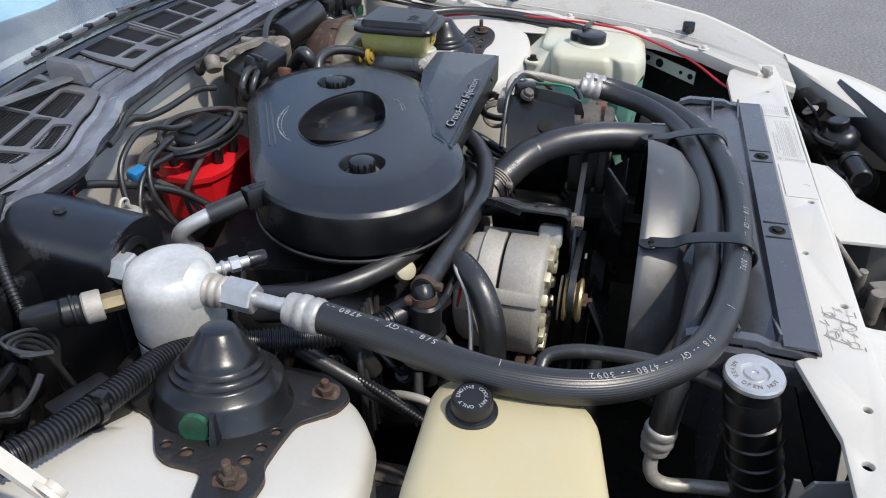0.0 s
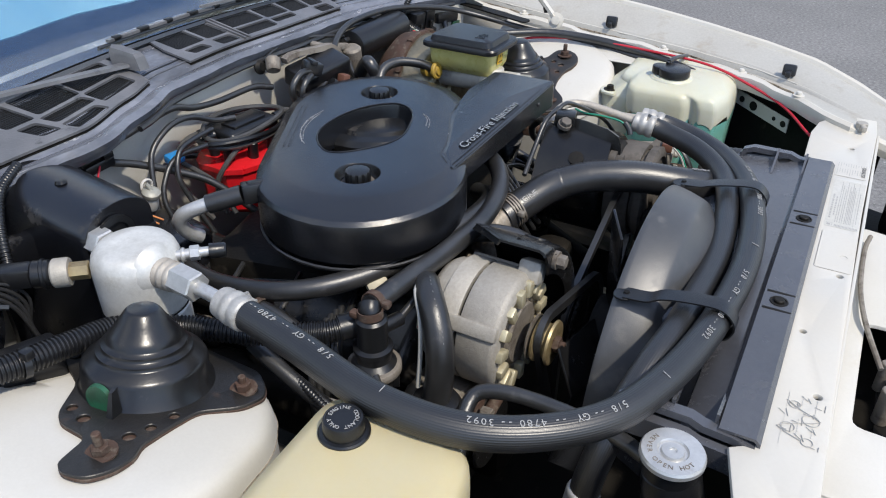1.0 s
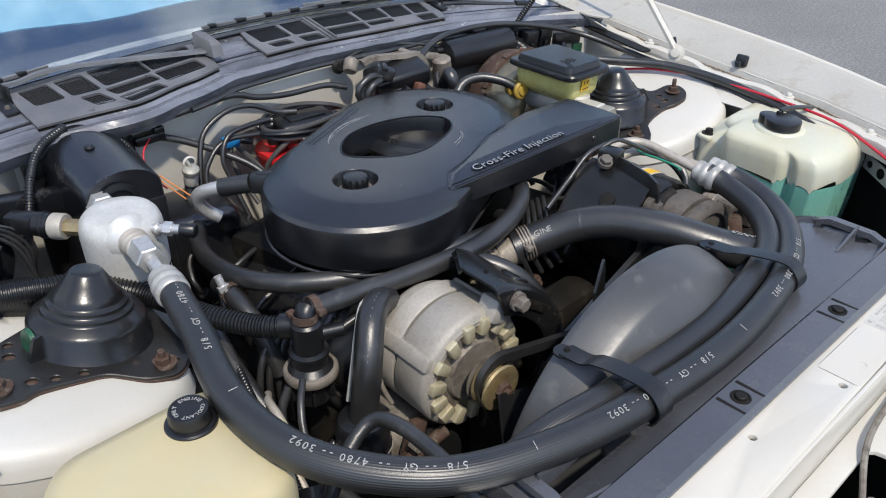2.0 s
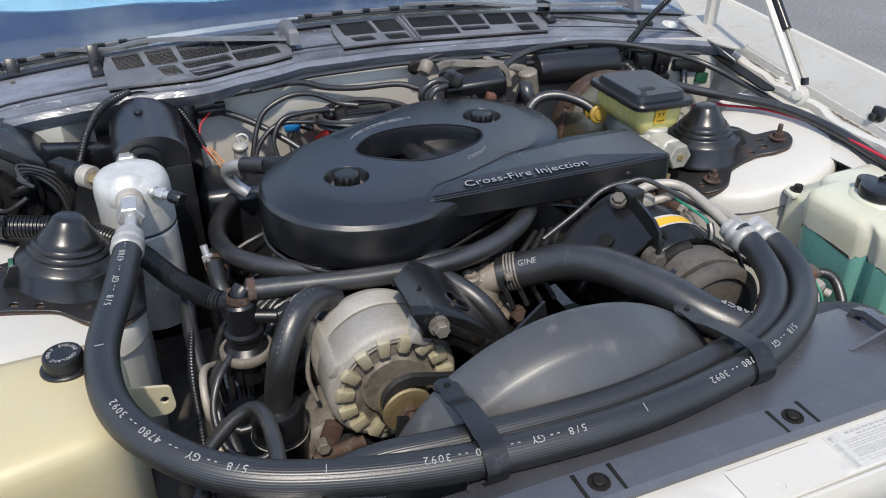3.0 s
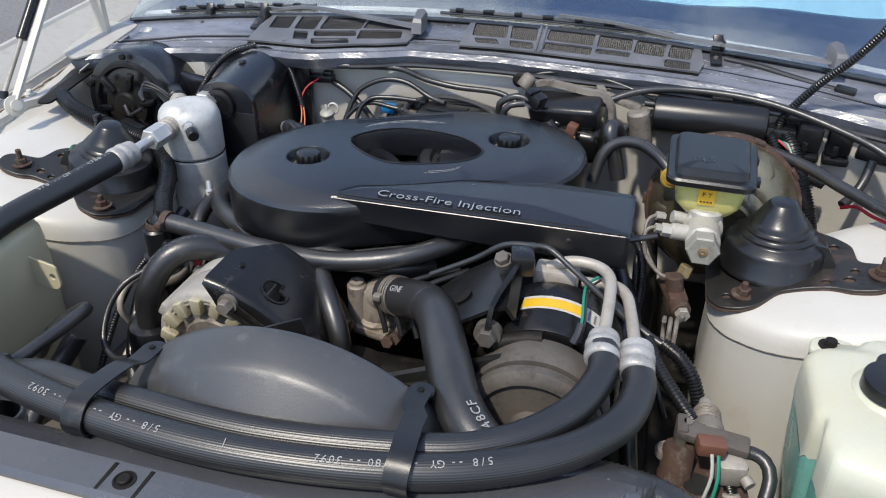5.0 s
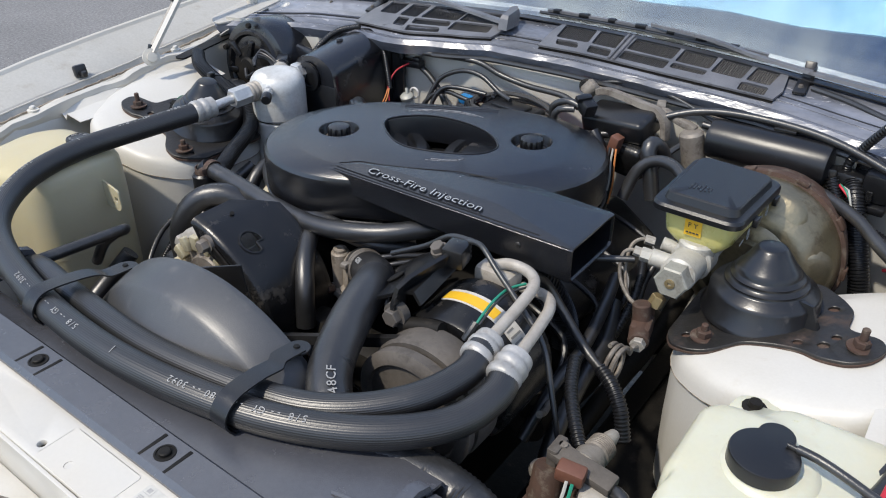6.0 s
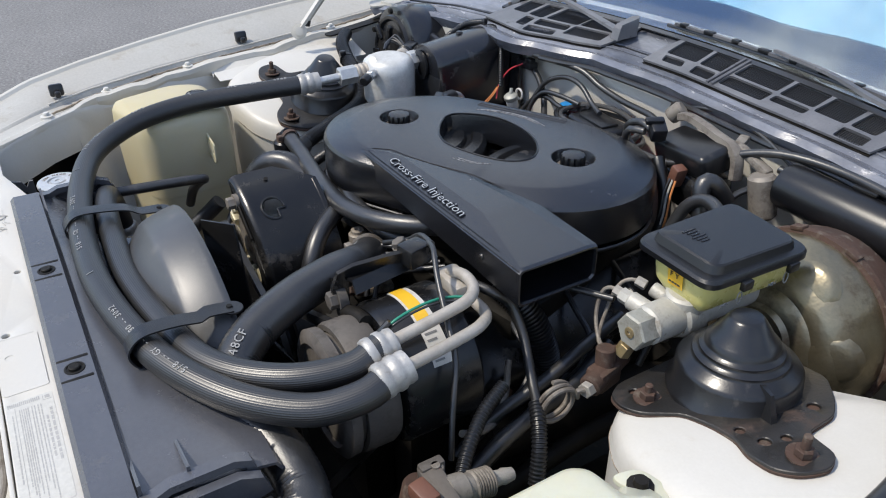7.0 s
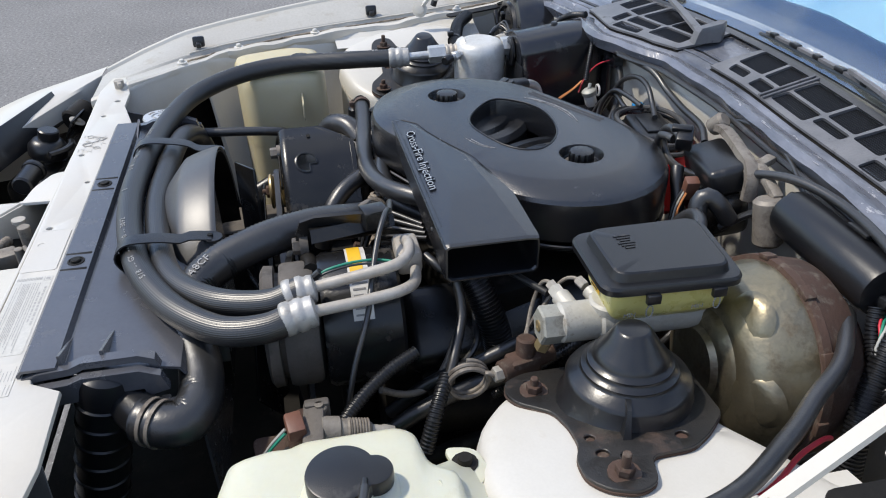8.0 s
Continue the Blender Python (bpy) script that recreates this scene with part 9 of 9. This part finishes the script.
cable([(-0.236, -0.215, 0.735), (-0.242, -0.205, 0.760), (-0.238, -0.192, 0.785), (-0.230, -0.182, 0.800)], 0.0030, "bright steel dipstick tube beside the alternator", GRIMY_ALU, "pipe", "lower lines", "steel_line")
cable([(-0.352, -0.02, 0.80), (-0.358, -0.08, 0.775), (-0.352, -0.15, 0.735), (-0.335, -0.21, 0.685), (-0.31, -0.25, 0.64)], 0.0095, "black hose down the inside of the tower", RUBBER, "hose", "lower hoses", "lower_hose")
cable([(-0.375, -0.255, 0.735), (-0.388, -0.285, 0.705), (-0.392, -0.32, 0.680), (-0.385, -0.37, 0.655)], 0.0135, "black hose below the coolant tank", RUBBER, "hose", "lower hoses", "lower_hose")


def build_pump_bracket():
    b = thing("pump_bracket", (-0.22, -0.20, 0.66), "grimy cast air pump with a rusty bracket under the alternator", "air pump")
    part("body", lathe([(0.02, 0.0), (0.050, 0.004), (0.056, 0.012), (0.056, 0.075), (0.045, 0.085), (0.02, 0.088)], (-0.215, -0.150, 0.655), (0, -1, 0), 32), GRIMY_ALU, b, sharp=40)
    part("pulley", lathe([(0.012, 0.095), (0.046, 0.095), (0.048, 0.098), (0.042, 0.103), (0.042, 0.106), (0.048, 0.111), (0.046, 0.114), (0.012, 0.112)], (-0.215, -0.150, 0.655), (0, -1, 0), 32), BLACK_METAL, b, sharp=40)
    part("brace", join(rod((-0.195, -0.262, 0.700), (-0.255, -0.262, 0.690), 0.008, 12), rbox((0.022, 0.012, 0.060), (-0.235, -0.250, 0.700), (0, 20, 0), 0.003)), RUST, b)
    part("bolt", hexrod((-0.245, -0.262, 0.715), (-0.245, -0.276, 0.716), 0.008), GRIMY_ALU, b)


build_pump_bracket()


def build_blower_fittings():
    r = thing("blower_resistor", (-0.52, 0.12, 0.83), "black blower resistor block with a taped harness", "resistor block")
    part("block", rbox((0.060, 0.046, 0.036), (-0.530, 0.105, 0.850), (0, 0, -24), 0.006), BLACK_PLASTIC, r)
    part("foot", rbox((0.080, 0.060, 0.008), (-0.530, 0.108, 0.832), (0, 0, -24), 0.003), BLACK_PLASTIC, r)
    part("bolt", hexrod((-0.495, 0.085, 0.836), (-0.495, 0.085, 0.846), 0.006), DARK, r)
    for k in range(4):
        part("lead", hose([(-0.512 - 0.004 * k, 0.142 + 0.004 * k, 0.897), (-0.530, 0.158 + 0.006 * k, 0.905 + 0.004 * k), (-0.515 + 0.008 * k, 0.178, 0.900), (-0.490 + 0.006 * k, 0.176, 0.870), (-0.480, 0.165 + 0.005 * k, 0.82), (-0.47, 0.16, 0.76)], 0.0028 - 0.0003 * k, 8), RUBBER, r)
    m = bpy.data.objects["blower_motor"]
    for k in range(6):
        an = 2 * math.pi * k / 6 + 0.2
        part("vane", rbox((0.032, 0.010, 0.012), (-0.580 + 0.045 * math.cos(an), 0.182, 0.868 + 0.045 * math.sin(an)), (0, -math.degrees(an), 0), 0.003), BLACK_METAL, m)
    part("lead", hose([(-0.575, 0.170, 0.872), (-0.560, 0.158, 0.862), (-0.545, 0.150, 0.868), (-0.525, 0.150, 0.880)], 0.0035, 8), RUBBER, m)
    part("cooling_tube", hose([(-0.612, 0.180, 0.835), (-0.640, 0.172, 0.828), (-0.652, 0.18, 0.81), (-0.648, 0.195, 0.79)], 0.0080, 10), RUBBER, m)


build_blower_fittings()


def build_valve_extras():
    a = bpy.data.objects["air_control_valve"]
    part("mount_plate", slab(round_poly([(0.362, -0.345), (0.452, -0.330), (0.445, -0.255), (0.365, -0.250)], 0.012, 3), 0.748, 0.752, 0.001, 1, None, [disc_loop(0.435, -0.32, 0.006, 12)]), RUST, a)
    part("drop_tube", hose([(0.40, -0.30, 0.755), (0.398, -0.31, 0.71), (0.40, -0.33, 0.66)], 0.015, 14), RUBBER, a)


build_valve_extras()


def build_splash_shield(s):
    p = thing("splash_shield", (s * 0.43, -0.545, 0.74), "grey moulded splash shield beside the radiator", "splash shield", "splash shields")
    rows = [[(s * (0.430 + 0.004 * k), -0.520 - 0.055 * f, 0.822 + 0.016 * f * f - 0.03 * k - (0.010 if 0.1 < f < 0.3 and k == 0 else 0)) for f in [i / 10 for i in range(11)]] for k in range(5)]
    part("panel", sheet(rows, 0.003), SHIELD, p)
    part("stud", lathe([(0, 0.004), (0.004, 0.003), (0.005, 0)], (s * 0.430, -0.535, 0.80), (-s, 0, 0.2), 10), DARK, p)


SHIELD = mat("grey_moulded_shield", (0.17, 0.172, 0.178), 0.45, col2=(0.12, 0.122, 0.127), vscale=10, bump=0.2)
for _s in (1, -1):
    build_splash_shield(_s)


def build_lid_scuffs():
    a = bpy.data.objects["air_cleaner"]
    scuff = mat("scuffed_lid_paint", (0.34, 0.345, 0.36), 0.6, fine=700, finevar=0.6, bump=0.3, dirt=(0.01, 0.01, 0.012), dirtscale=260, dirtlo=0.48, dirthi=0.6)
    marks = (((0.063, 0.076), (0.031, 0.092), (-0.006, 0.097), (-0.049, 0.088)), ((0.050, 0.079), (0.025, 0.088), (-0.010, 0.092), (-0.040, 0.088)), ((0.040, 0.087), (0.010, 0.0955), (-0.030, 0.094), (-0.055, 0.083)), ((0.055, -0.073), (0.034, -0.080), (0.010, -0.079)), ((0.050, -0.077), (0.030, -0.084), (0.002, -0.083)))
    for run in marks:
        part("scuff_mark", hose([ac(u, v, 0.9221) for u, v in run], 0.0007, 6), scuff, a, "pale scuff worn into the lid paint")


build_lid_scuffs()


def build_gap_plate(s):
    # Flat dark slab on top of the flange, standing in for a shaded gap.
    part("hinge_pocket", slab(round_poly([(0.655, 0.09), (0.680, 0.085), (0.698, 0.28), (0.672, 0.30)], 0.010, 3), 0, 0.003, 0, 1, Matrix.Diagonal((s, 1, 1, 1)) @ pose(0, 0, 0.886, 5.6, 0, 0)), DARK, car, "dark plate laid on for a shaded gap beside the lift linkage")


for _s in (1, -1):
    build_gap_plate(_s)


# ---- pieces that belong to a part ----
def build_fender_strip():
    """White perforated strap in the opening ahead of the washer tank."""
    a, b = V(0.672, -0.358, 0.815), V(0.598, -0.465, 0.800)
    d = (b - a).normalized()
    up = V(0, 0, 1)
    n = d.cross(up)
    bm = bmesh.new()
    q = [a - up * 0.013, b - up * 0.013, b + up * 0.013, a + up * 0.013]
    f = [bm.verts.new(p) for p in q]
    g = [bm.verts.new(p + n * 0.002) for p in q]
    bm.faces.new(f)
    bm.faces.new(g[::-1])
    for k in range(4):
        bm.faces.new((f[k], g[k], g[(k + 1) % 4], f[(k + 1) % 4]))
    st = part("fender_strap", bm, PAINT_BAY, car)
    for t, r in ((0.12, 0.006), (0.35, 0.009), (0.75, 0.004), (0.92, 0.006)):
        p = a.lerp(b, t)
        # Dark plug through the strap, in place of a shaded hole.
        part("strap_hole", rod(p - n * 0.001, p + n * 0.003, r, 14), DARK, st)


build_fender_strip()

NEST = (("wing_knob", "washer"), ("snout", "raised_lettering"), ("snout", "letter_backing"), ("snout", "joint_line"), ("snout", "rivet"), ("snout", "seam_line"), ("lid", "scuff_mark"), ("lid", "rib"), ("lid", "knob_well"), ("pulley", "shaft_nut"),
        ("front_frame", "fin"), ("reservoir", "sticker"), ("reservoir", "sticker_code"), ("reservoir", "level_mark"), ("reservoir_cover", "cover_text"), ("reservoir_cover", "cover_tab"),
        ("cap", "cap_lettering"), ("pressure_cap", "cap_lettering"), ("tube", "stencil_print"), ("tube", "tick_mark"), ("tube", "hose_clamp"), ("drum", "white_label"), ("drum", "yellow_label"), ("drum", "label_text"),
        ("bridge", "claw"), ("mount_plate", "stud"), ("cap", "paint_dab"), ("top_panel", "clip_pocket"), ("top_panel", "pocket_slot"), ("top_panel", "pocket_bolt"), ("front_shell", "stamped_boss"), ("seam_ring", "crimp_tab"),
        ("sheath", "stencil_print"), ("sheet", "print_bar"), ("sheet", "pulley_symbol"), ("sheet", "belt_symbol"), ("sheet", "heading"), ("scroll", "bolt"), ("motor", "vane"), ("duct", "screw"))
for _top in [ob for ob in bpy.data.objects if ob.parent is None and ob.type == "EMPTY" and ob is not car]:
    _kids = list(_top.children)
    for _up, _sub in NEST:
        _host = [ob for ob in _kids if ob.name.split(".")[0] == _up]
        if _host:
            for ob in _kids:
                if ob.name.split(".")[0] == _sub and ob.parent is _top:
                    ob.parent = _host[0]
